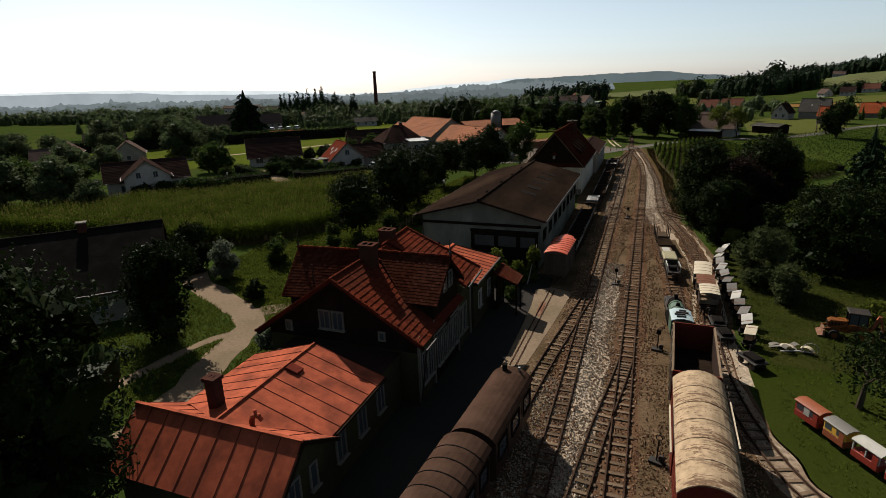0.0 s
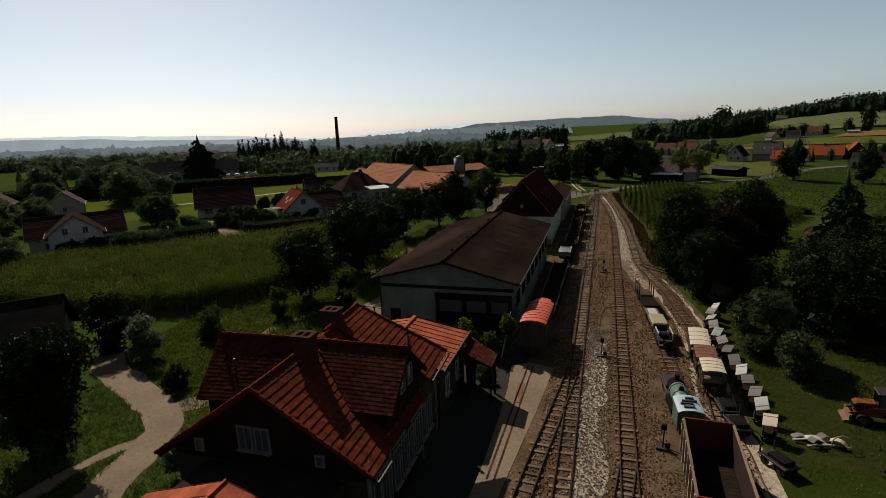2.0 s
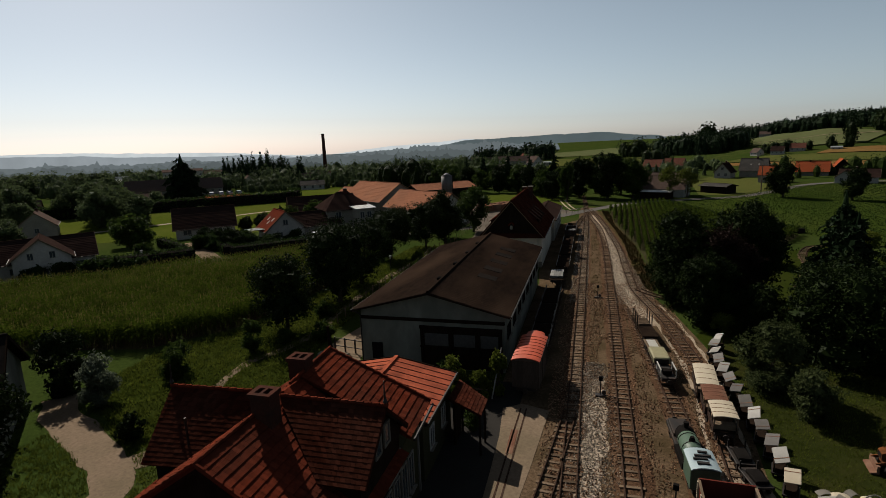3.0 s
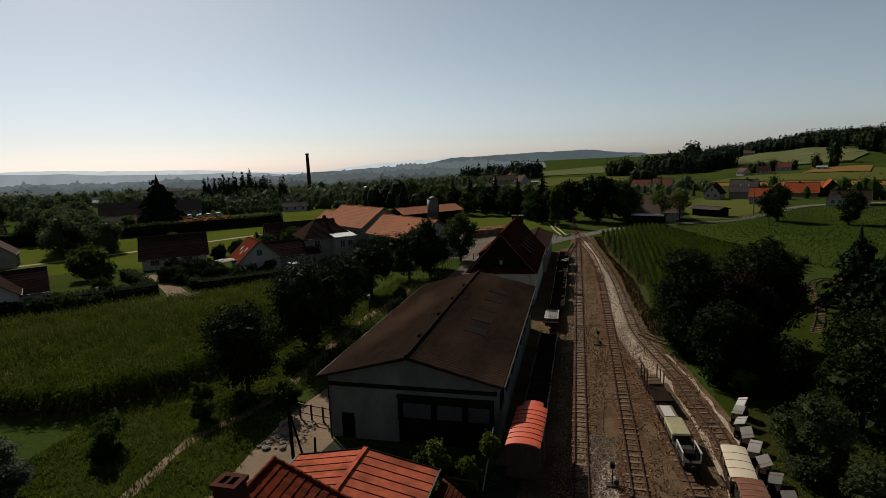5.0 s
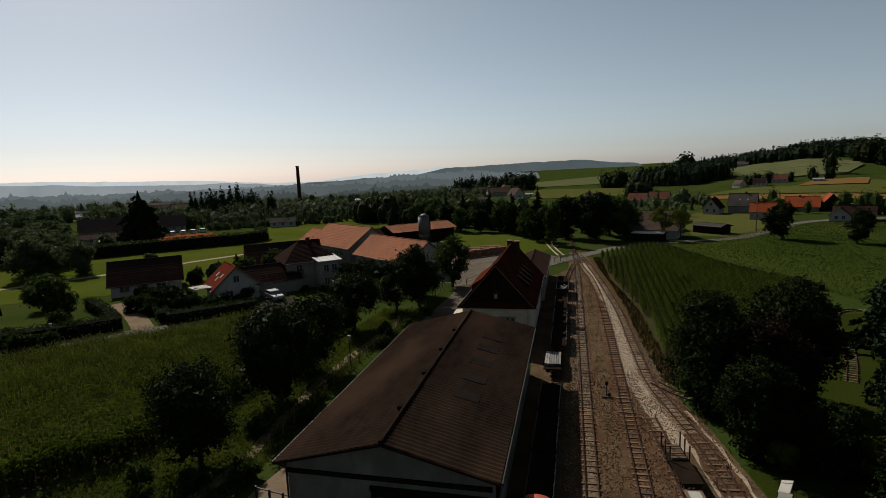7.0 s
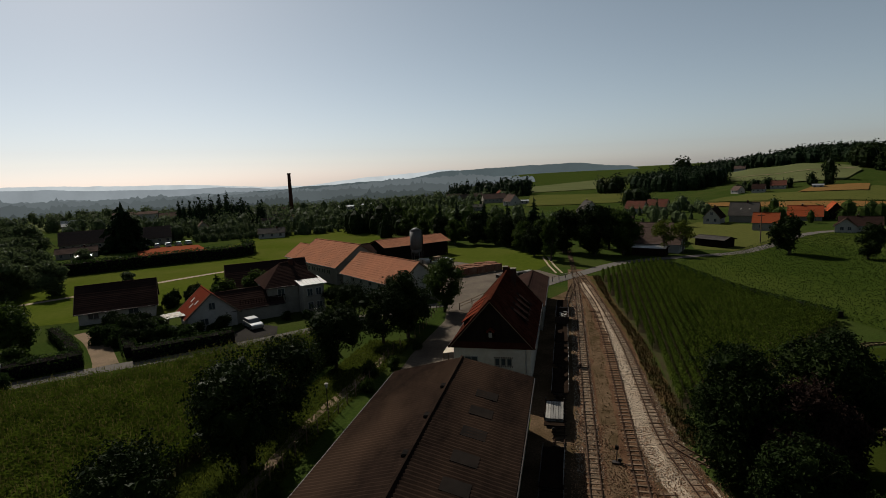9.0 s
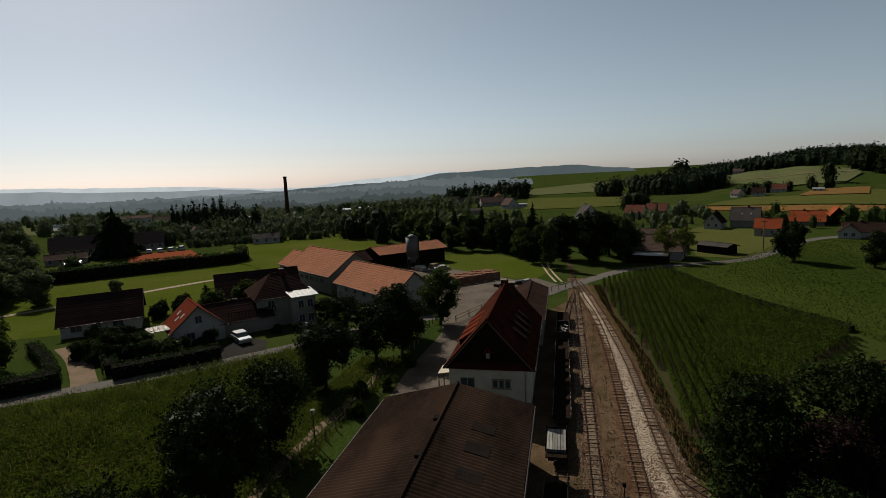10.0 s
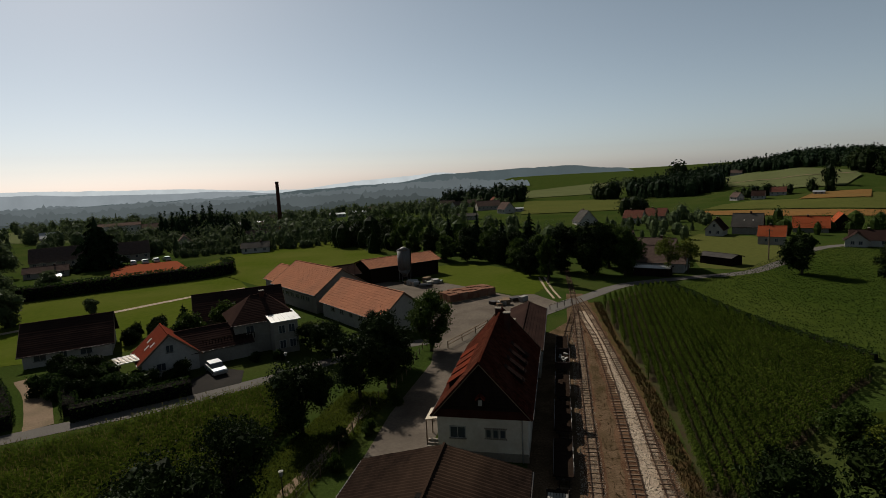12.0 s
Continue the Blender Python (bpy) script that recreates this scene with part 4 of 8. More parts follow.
part("verge_board", beam(bmesh.new(), (RX, 31.04, RZ - 0.18), (-16.5, 31.04, 2.9), 0.05, 0.2), M["darkwood"], st)
part("verge_board", beam(bmesh.new(), (-6.6, CY, CZ - 0.16), (-6.6, CY - 2.25, 4.65), 0.05, 0.2), M["darkwood"], st)
part("verge_board", beam(bmesh.new(), (-6.6, CY, CZ - 0.16), (-6.6, CY + 2.25, 4.65), 0.05, 0.2), M["darkwood"], st)
chimney(st, -11.05, 34.5, 5.9, 7.35, 0.85, 0.7)
chimney(st, -11.75, 38.3, 5.7, 7.15, 0.85, 0.7)
for x, y, z, dx in ((-17.0, CY + 0.6, 6.4, 0.06), (-6.57, CY, 6.78, -0.02)):
    bm = tube(bmesh.new(), (x, y, z), (x + dx, y, z + 1.0), 0.055, 0.02, 6)
    tube(bm, (x, y, z + 0.15), (x, y, z + 0.3), 0.11, 0.05, 6)
    part("gable_spike", bm, M["iron"], st)
bm = tube(bmesh.new(), (-15.0, 34.6, 4.6), (-15.0, 34.6, 5.9), 0.05, 0.05, 6)
part("vent_pipe", bm, M["iron"], st)
window(st, (-12.25, 31.40, 4.12), 0.55, 0.95, (0, -1, 0), "oldpaint", 1)
window(st, (-11.45, 31.40, 4.12), 0.55, 0.95, (0, -1, 0), "oldpaint", 1)
window(st, (-14.6, 31.40, 3.5), 0.28, 0.45, (0, -1, 0), "oldpaint", 0, False)
window(st, (-8.9, 31.40, 3.6), 0.24, 0.36, (0, -1, 0), "oldpaint", 0, False)
window(st, (-6.80, CY - 0.45, 5.35), 0.42, 0.8, (1, 0, 0), "oldpaint", 0, False)
window(st, (-6.80, CY + 0.45, 5.35), 0.42, 0.8, (1, 0, 0), "oldpaint", 0, False)
for y in (32.2, 33.0, 34.2, 35.1, 36.0, 36.9, 38.0, 38.9):
    x = -6.89 if 33.5 < y < 37.5 else -6.94
    window(st, (x, y, 1.75), 0.55, 1.7, (1, 0, 0), "oldpaint", 1)
for y in (31.55, 33.5, 37.5, 40.0):
    x = -6.88 if 33.4 < y < 37.6 else -6.93
    part("timber_post", beam(bmesh.new(), (x, y, 0), (x, y, 3.8), 0.12), M["oldpaint"], st)
for y in (33.7, 36.0):
    part("timber_lintel", beam(bmesh.new(), (-6.87, y, 2.9), (-6.87, y + 1.6, 2.9), 0.1), M["oldpaint"], st)
part("gutter", tube(bmesh.new(), (-6.22, 30.9, 3.42), (-6.22, 33.2, 3.42), 0.07, n=6), M["iron"], st)
part("gutter", tube(bmesh.new(), (-6.22, 37.6, 4.2), (-6.22, 40.4, 4.4), 0.07, n=6), M["iron"], st)
part("gutter", tube(bmesh.new(), (-6.3, 31.1, 3.4), (-6.85, 31.45, 0.1), 0.05, n=6), M["iron"], st)

# low front annex with red sheet roof
an = thing("station_annex", "low station annex with a red standing-seam metal roof", "house", (0, 0, 0))
part("wall", B(-14.3, 22.5, -0.1, -7.95, 31.38, 2.75), M["olive"], an)
part("wall", prism(bmesh.new(), [(20.85, -0.1), (24.0, -0.1), (24.0, 2.7), (22.4, 3.85), (20.85, 2.42)], -15.0, -7.8, "x"), M["olive"], an)
roof_slope("roof", roof_rows((-11.36, 24.2, 4.02), (-11.32, 29.0, 4.02), (-7.6, 24.2, 2.84), (-7.6, 29.0, 2.84), 0, rib=0.02, ribs=0.74), M["tinred"], an)
roof_slope("roof", roof_rows((-11.36, 24.2, 4.02), (-11.32, 29.0, 4.02), (-15.1, 24.2, 2.84), (-15.1, 29.0, 2.84), 0, rib=0.02, ribs=0.74), M["tinred"], an)
part("gable_wall", prism(bmesh.new(), [(-14.3, 2.6), (-7.95, 2.6), (-7.95, 2.78), (-11.34, 3.86), (-14.3, 2.92)], 28.6, 28.8), M["darkwood"], an)
for x in (-8.1, -14.6):
    part("valley_sheet", slab(bmesh.new(), [Vector((x, 24.2, 4.02 - 1.18 * abs(x + 11.36) / 3.75)), Vector((-11.36, 24.2, 4.02)), Vector((-11.36, 22.4, 4.02))], 0.12), M["tinred"], an)
part("link_roof", B(-14.3, 28.9, 2.76, -7.9, 31.36, 2.84), M["darkroof"], an)
roof_slope("roof", roof_rows((-15.3, 22.4, 4.06), (-7.45, 22.4, 4.06), (-15.3, 20.45, 2.3), (-7.45, 20.45, 2.3), 0, rib=0.02, ribs=0.85), M["tinred"], an)
roof_slope("roof", roof_rows((-15.3, 22.4, 4.06), (-7.45, 22.4, 4.06), (-15.3, 24.6, 2.7), (-7.45, 24.6, 2.7), 0, rib=0.02, ribs=0.85), M["tinred"], an)
part("ridge_cap", beam(bmesh.new(), (-15.35, 22.4, 4.09), (-7.4, 22.4, 4.09), 0.14, 0.06), M["tinred"], an)
part("ridge_cap", beam(bmesh.new(), (-11.36, 22.5, 4.06), (-11.32, 29.02, 4.06), 0.09, 0.06), M["tinred"], an)
chimney(an, -12.5, 23.7, 3.2, 4.85, 0.5, 0.45)
bm = bmesh.new()
arc = [(-10.15, 23.0, 3.55), (-10.15, 23.0, 3.92), (-10.08, 23.0, 4.1), (-9.92, 23.0, 4.2), (-9.75, 23.0, 4.19), (-9.63, 23.0, 4.05)]
for a, b in zip(arc, arc[1:]):
    tube(bm, a, b, 0.1, n=8)
tube(bm, (-9.92, 23.0, 4.15), (-9.92, 23.0, 4.45), 0.06, n=8)
part("gooseneck_vent", bm, M["tinred"], an)
bm = B(-0.32, -0.25, -0.03, 0.32, 0.25, 0.1, bevel=0.02)
sk = part("roof_hatch", bm, M["wagonred"], an)
sk.matrix_basis = pose(-10.9, 26.75, 3.91, 0, 17.5, 0)
window(an, (-7.78, 22.0, 1.9), 0.6, 1.2, (1, 0, 0), "oldpaint", 1)
window(an, (-7.78, 23.2, 1.9), 0.35, 1.0, (1, 0, 0), "oldpaint", 0)
for y in (25.4, 27.2, 29.0):
    window(an, (-7.93, y, 1.6), 0.6, 1.2, (1, 0, 0), "oldpaint", 1)
part("verge_trim", beam(bmesh.new(), (-7.4, 22.4, 3.98), (-7.4, 20.45, 2.22), 0.05, 0.16), M["darkwood"], an)
part("verge_trim", beam(bmesh.new(), (-7.4, 22.4, 3.98), (-7.4, 24.6, 2.62), 0.05, 0.16), M["darkwood"], an)
part("verge_trim", tube(bmesh.new(), (-7.53, 24.6, 2.74), (-7.53, 29.0, 2.74), 0.06, n=6), M["darkwood"], an)

# low rear annex
ra = gable_house("rear_annex", "low annex with an orange-red metal roof", (-10.2, 43.3, 0), 0, 3.3, 5.2, 3.45, 4.1, "olive", "tinred", 0, 0, 0.35, rib=0.03, ribs=0.62,
                 wins=(("r", -1.2, 1.7, 0.6, 1.1), ("r", 1.0, 1.7, 0.6, 1.1)))
cp = thing("platform_canopy", "small old tiled canopy on dark posts beside the annex", "canopy", (0, 0, 0))
roof_slope("roof", roof_rows((-6.45, 43.9, 2.95), (-6.4, 46.3, 2.95), (-4.5, 43.2, 2.5), (-4.5, 45.0, 2.5), 0.25, 0.2), M["tileold"], cp)
for x, y, z in ((-6.2, 44.2, 2.7), (-6.15, 45.7, 2.7), (-4.65, 43.5, 2.4), (-4.65, 44.8, 2.4)):
    part("post", beam(bmesh.new(), (x, y, 0), (x, y, z), 0.1), M["darkwood"], cp)
# Added wall, there only to darken the ground below the canopy.
part("shade_wall", B(-6.3, 44.2, 0, -6.22, 45.7, 2.7), M["darkwood"], cp)

# goods shed
sh = thing("goods_shed", "long goods shed with a weathered corrugated roof and pale gable", "shed", (0, 0, 0))
X0, X1, XM, ZE, ZR, Y0, Y1 = -16.5, -4.45, -10.4, 4.45, 5.98, 53.45, 78.6
part("wall", prism(bmesh.new(), [(-16.0, -0.1), (-4.95, -0.1), (-4.95, 4.42), (XM, 5.8), (-16.0, 4.42)], 54.0, 78.2), M["greenrender"], sh)


def corrugated(y0, y1, xa, za, xb, zb):
    k = int((y1 - y0) / 0.0885)
    verts, faces = [], []
    seg = 14
    for i in range(k + 1):
        y = y0 + (y1 - y0) * i / k
        w = (0.0, 0.028, 0.0, -0.028)[i % 4]
        for j in range(seg + 1):
            t = j / seg
            sag = 0.035 * noise.noise(Vector((t * 3, y * 0.25, xa)))
            step = 0.02 * (1 - (t * 5) % 1.0)
            verts.append((xa + (xb - xa) * t, y, za + (zb - za) * t + w + sag + step))
    for i in range(k):
        for j in range(seg):
            a = i * (seg + 1) + j
            faces.append((a, a + 1, a + seg + 2, a + seg + 1))
    return raw("roof", verts, faces, M["fibre"])


for xb in (X0, X1):
    part("roof", corrugated(Y0, Y1, XM, ZR, xb, ZE), None, sh)
    part("roof_deck", slab(bmesh.new(), [(XM, Y0 + 0.05, ZR - 0.09), (XM, Y1 - 0.05, ZR - 0.09), (xb, Y1 - 0.05, ZE - 0.09), (xb, Y0 + 0.05, ZE - 0.09)], 0.06), M["darkwood"], sh)
bm = bmesh.new()
tube(bm, (XM, Y0, ZR + 0.03), (XM, Y1, ZR + 0.03), 0.13, n=6)
part("ridge_cap", bm, M["fibre"], sh)
for y in (57.6, 62.8, 67.6, 72.4):
    bm = B(XM - 0.42, y - 0.3, ZR - 0.12, XM + 0.1, y + 0.3, ZR + 0.14, bevel=0.06)
    part("ridge_vent", bm, M["soot"], sh)
for i, y in enumerate((60.6, 63.4, 66.4, 69.4, 72.2)):
    t0, t1 = 0.36, 0.62
    pts = [(XM + (X1 - XM) * t, yy, ZR + (ZE - ZR) * t + 0.045) for t, yy in ((t0, y), (t1, y), (t1, y + 1.25), (t0, y + 1.25))]
    part("rooflight", slab(bmesh.new(), pts, 0.03), M["rooflight"], sh)
for xb in (X0, X1):
    part("verge_board", beam(bmesh.new(), (XM, Y0 - 0.02, ZR - 0.1), (xb, Y0 - 0.02, ZE - 0.1), 0.05, 0.14), M["fibre"], sh)
bm = bmesh.new()
box(bm, -16.02, 53.9, 3.62, -4.93, 53.997, 3.86)
part("cornice", bm, M["darkwood"], sh)
bm = bmesh.new()
for x in (-11.15, -8.9, -6.9, -5.2):
    beam(bm, (x, 53.9, 0), (x, 53.9, 3.2), 0.16)
beam(bm, (-11.3, 53.9, 3.2), (-5.1, 53.9, 3.2), 0.16, 0.22)
beam(bm, (-11.3, 53.9, 1.7), (-5.1, 53.9, 1.7), 0.1)
part("gate_frame", bm, M["darkwood"], sh)
for x0, x1 in ((-11.05, -8.98), (-8.82, -6.98), (-6.82, -5.28)):
    g = part("gate_leaf", B(x0, 53.93, 0.05, x1, 53.997, 3.08), M["darkwood"], sh)
    part("gate_pane", B(x0 + 0.12, 53.90, 1.8, x1 - 0.12, 53.928, 2.75, bevel=0.01), M["greyroof"], g)
d = part("door", B(-15.2, 53.93, 0, -14.35, 53.997, 1.75), M["soot"], sh)
part("gutter", tube(bmesh.new(), (-15.95, 53.8, 0), (-15.95, 53.8, 4.0), 0.06, n=6), M["iron"], sh)
part("gutter", tube(bmesh.new(), (-15.95, 53.8, 4.0), (-16.45, 53.6, 4.3), 0.06, n=6), M["iron"], sh)
part("gutter", tube(bmesh.new(), (-16.55, 53.5, 4.36), (-16.55, 78.5, 4.36), 0.07, n=6), M["iron"], sh)
part("gutter", tube(bmesh.new(), (-4.38, 53.5, 4.36), (-4.38, 78.5, 4.36), 0.07, n=6), M["iron"], sh)
for y in range(56, 78, 3):
    window(sh, (-4.94, y, 2.6), 1.4, 0.9, (1, 0, 0), "darkwood", 2)

# goods house with steep roof
GL = 8.75
gh = gable_house("goods_house", "whitewashed goods house with a steep dark-red tiled roof", (-9.15, 95.95, 0), 0, 3.87, 2 * GL, 4.5, 8.85, "whitewash", "tileold", 0.36, 0.26, 0.42,
                 wins=(("f", -2.1, 2.45, 1.25, 0.95),), chimneys=((1.1, 4.2, 9.5), (-0.2, 7.2, 9.2)), gable="darkwood")
for x in (0.55, 1.15, 1.75):
    window(gh, (x, -GL - 0.01, 2.45), 0.36, 0.66, (0, -1, 0), "render", 0, False)
for i in range(11):
    for z in (1.98, 2.92):
        x = 0.25 + i * 0.18
        part("trim_brick", B(x - 0.045, -GL - 0.05, z - 0.05, x + 0.045, -GL - 0.004, z + 0.05), M["brick"], gh)
part("gable_eave", slab(bmesh.new(), [(-4.28, -GL - 0.42, 3.98), (4.28, -GL - 0.42, 3.98), (4.0, -GL - 0.02, 4.5), (-4.0, -GL - 0.02, 4.5)], 0.09), M["tileold"], gh)
for z in (4.75, 5.1, 5.45, 5.8, 6.15, 6.5, 6.85, 7.2, 7.55, 7.9, 8.25):
    w = 3.87 * (8.75 - z) / 4.25
    part("gable_board", beam(bmesh.new(), (-w, -GL - 0.07, z), (w, -GL - 0.07, z), 0.03, 0.05), M["darkwood"], gh)
part("plinth", B(-3.92, -GL - 0.05, -0.2, 3.92, -GL - 0.004, 0.75), M["concrete"], gh)
gd = part("gable_dormer", B(-0.3, -GL - 0.45, 5.0, 0.3, -GL - 0.02, 5.7), M["darkwood"], gh)
for sx in (-1, 1):
    roof_slope("dormer_roof", roof_rows((0, -GL - 0.55, 6.05), (0, -GL, 6.05), (sx * 0.42, -GL - 0.55, 5.65), (sx * 0.42, -GL, 5.65), 0.2), M["tile"], gd)
part("dormer_window", B(-0.17, -GL - 0.48, 5.1, 0.17, -GL - 0.452, 5.6), M["render"], gd)
part("downpipe", tube(bmesh.new(), (3.4, -GL - 0.1, 0), (3.4, -GL - 0.1, 4.1), 0.05, n=6), M["steel"], gh)
for s, ys, hw in ((-1, (-5.6, -3.4, -1.2, 1.0), 0.7), (1, (-4.6, -2.4, -0.2, 2.0), 0.3)):
    for y in ys:
        x0, x1 = s * 2.2, s * 3.2
        dm = part("shed_dormer", B(min(x0, x1), y - hw, 5.1, max(x0, x1), y + hw, 5.85), M["darkwood"], gh)
        top, low = (7.0, 5.75) if s < 0 else (7.05, 5.6)
        part("dormer_roof", slab(bmesh.new(), [(s * 1.65, y - hw - 0.12, top), (s * 1.65, y + hw + 0.12, top), (s * 3.45, y + hw + 0.12, low), (s * 3.45, y - hw - 0.12, low)], 0.08), M["darkroof" if s > 0 else "tile"], dm)
for sx in (-1, 1):
    bm = bmesh.new()
    tile_edge(bm, (0, -GL - 0.45, 8.85), (sx * 4.29, -GL - 0.45, 4.03), 20)
    part("verge_tiles", bm, M["tileold"], gh)["kind"] = "stuff"
cnp = thing("entrance_canopy", "pale flat canopy over the side steps of the goods house", "canopy", (-13.75, 90.3, 0))
part("roof_sheet", slab(bmesh.new(), [(-0.9, -1.2, 2.5), (0.72, -1.2, 2.75), (0.72, 1.2, 2.75), (-0.9, 1.2, 2.5)], 0.07), M["creamroof"], cnp)
for y in (-1.1, 1.1):
    part("post", beam(bmesh.new(), (-0.82, y, 0), (-0.82, y, 2.46), 0.09), M["wood"], cnp)
for i in range(5):
    part("step", B(-0.5, -2.9 + i * 0.27, 0.02, 0.7, -2.9 + (i + 1) * 0.27, 0.19 * (i + 1)), M["concrete"], cnp)
rb = gable_house("rear_store", "long dark-roofed store behind the goods house", (-7.3, 115.4, 0), 0, 2.4, 18.6, 3.6, 4.6, "render", "darkroof", 0.45, 0, 0.3, category="store", chimneys=((-1.2, -4.0, 5.6),),
                 wins=(("b", 0.5, 2.2, 0.7, 0.9), ("r", 1.5, 1.8, 0.8, 0.9), ("r", -4.5, 1.8, 0.8, 0.9), ("l", 3.0, 1.8, 0.8, 0.9)))

# black barn by the lane
gable_house("dark_barn", "pale-walled barn with a black roof among shrubs", (-38.6, 36.0, 0), -43, 5.4, 13, 2.7, 5.95, "greenrender", "soot", 0, 0, 0.5, chimneys=((0, 1.4, 6.5),), category="barn", wins=(("r", -2.6, 1.5, 1.0, 1.0), ("r", 2.2, 1.5, 1.0, 1.0)))

# houses by the gardens
gable_house("family_house", "white family house with a brown roof and front gable", (-76.5, 76.5, 0), -39, 4.6, 15, 3.4, 6.6, "garden", "darkroof", 0.45, 0, 0.6, category="house", group="garden houses",
            wins=(("r", -4.5, 1.7, 1.2, 1.1), ("r", 5, 1.7, 1.2, 1.1)), size=0.8)
fg = gable_house("family_house_wing", "white gabled wing with dark shutters", (-73.2, 73.6, 0), 51, 4.3, 8.4, 4.6, 7.9, "garden", "darkroof", 0.45, 0, 0.6, category="house", group="garden houses",
                 wins=(("f", -1.6, 4.9, 0.8, 1.1), ("f", 1.6, 4.9, 0.8, 1.1), ("f", -1.9, 1.9, 0.9, 1.1), ("f", 0.2, 1.9, 0.9, 1.1)), size=0.76)
gable_house("long_house", "long white house with a dark brown roof", (-75.6, 109.6, 0), -50, 4.7, 11.6, 2.5, 6.1, "garden", "darkroof", 0.42, 0, 0.6, category="house", group="garden houses",
            wins=(("r", -3.6, 1.5, 1.5, 1.1), ("r", -0.6, 1.5, 0.9, 1.1), ("r", 2.4, 1.5, 1.5, 1.1)), size=0.93)
rh = gable_house("red_roof_house", "small cream house with a red tiled roof and skylights", (-55.2, 105.3, 0), 48, 3.4, 6.4, 2.5, 5.5, "garden", "redhouse", 0.38, 0, 0.5, category="house", group="garden houses",
                 wins=(("f", 0, 3.5, 0.8, 0.9), ("f", -1.2, 1.3, 1.0, 0.9), ("f", 1.3, 1.3, 0.8, 0.9)), skylights=((-1, -1.5, 0.45), (-1, -0.4, 0.6), (-1, 1.2, 0.45)))
gable_house("garden_wing", "low dark-roofed wing behind the red-roofed house", (-51.5, 110.2, 0), -45, 3.4, 9, 2.4, 4.6, "render", "darkroof", 0.4, 0, 0.4, category="house", group="garden houses")
aw = thing("patio_canopy", "white flat patio canopy beside the red-roofed house", "canopy", (-58.2, 101.9, 0), -36)
part("roof_sheet", slab(bmesh.new(), [(-2.0, -1.6, 2.3), (2.0, -1.6, 2.5), (2.0, 1.6, 2.5), (-2.0, 1.6, 2.3)], 0.08), M["whitewash"], aw)
for i in range(6):
    part("batten", beam(bmesh.new(), (-2.0 + i * 0.8, -1.6, 2.33 + 0.04 * i), (-2.0 + i * 0.8, 1.6, 2.33 + 0.04 * i), 0.06), M["steel"], aw)
for x, y in ((-1.9, -1.5), (1.9, -1.5), (-1.9, 1.5), (1.9, 1.5)):
    part("post", beam(bmesh.new(), (x, y, 0), (x, y, 2.28), 0.1), M["wood"], aw)
hv = gable_house("hipped_villa", "grey villa with a dark hipped roof", (-47.6, 116.4, 0), -48, 4.2, 8.6, 4.9, 7.7, "render", "darkroof", 0.4, 0, 0.5, hip=3.6, chimneys=((0.4, 0.5, 8.3),), group="garden houses",
                 wins=(("r", -2.2, 3.6, 1.0, 1.1), ("f", -1.5, 3.6, 0.9, 1.1), ("f", 1.2, 1.4, 0.9, 1.1)))
tx = thing("villa_extension", "two-storey extension with a pale metal lean-to roof", "house", (-42.6, 114.2, 0), -48, "garden houses")
part("wall", B(-2.2, -1.7, -0.2, 2.2, 1.7, 4.8), M["render"], tx)
roof_slope("roof", roof_rows((-2.6, -2.1, 5.25), (-2.6, 2.1, 5.25), (2.7, -2.1, 4.9), (2.7, 2.1, 4.9), 0, rib=0.05, ribs=0.7), M["steel"], tx)
for u in (-0.6, 0.8):
    window(tx, (2.21, u, 3.6), 0.8, 1.1, (1, 0, 0))
    window(tx, (2.21, u, 1.4), 0.8, 1.1, (1, 0, 0))
te = thing("garden_terrace", "roof terrace with a dark slatted railing beside the villa", "terrace", (-49.2, 110.4, 0), -48, "garden houses")
part("wall", B(-1.6, -3.4, -0.2, 1.6, 3.4, 2.5), M["render"], te)
for i in range(18):
    y = -3.4 + i * 0.4
    part("baluster", beam(bmesh.new(), (1.55, y, 2.5), (1.55, y, 3.3), 0.08), M["darkwood"], te)
part("handrail", beam(bmesh.new(), (1.55, -3.45, 3.34), (1.55, 3.45, 3.34), 0.1), M["darkwood"], te)
gable_house("dark_long_barn", "long dark-roofed outbuilding behind the villa", (-58.5, 127.5, 0), -53, 4.4, 14, 2.6, 6.0, "render", "darkroof", 0.45, 0, 0.5, category="barn")

# farm
gable_house("main_barn", "long cream barn with a faded orange pantile roof", (-50.7, 143.7, 0), 53.6, 5.7, 18.4, 3.9, 7.6, "render", "pantile", 0.5, 0.34, 0.5, category="barn", group="farm barns",
            wins=tuple(("l", -6 + i * 2.2, 2.4, 1.5, 0.8) for i in range(6)))
gable_house("low_barn", "lower whitewashed barn with an orange pantile roof", (-34.4, 129.7, 0), 51.5, 4.4, 19.4, 3.1, 6.4, "white", "pantile", 0.5, 0.34, 0.5, category="barn", group="farm barns",
            wins=tuple(("l", -7 + i * 3.2, 2.0, 1.0, 0.6) for i in range(5)))
gable_house("barn_lean_to", "small pantiled lean-to at the barn's end", (-63.5, 155.0, 0), 53.6, 4.0, 8, 3.0, 5.6, "render", "pantile", 0.42, 0.5, 0.4, category="barn", group="farm barns")
gable_house("open_barn", "open-fronted barn with a low pinkish pantile roof", (-42.0, 169.4, 0), -46.5, 4.6, 18, 3.9, 5.2, "darkwood", "pantile", 0.42, 0.5, 0.7, category="barn", group="farm barns")
gable_house("stable_block", "dark low stable block beside the silo", (-52.5, 158.0, 0), -46.5, 4.0, 7, 3.2, 4.8, "darkwood", "darkroof", 0.42, 0, 0.4, category="barn", group="farm barns")
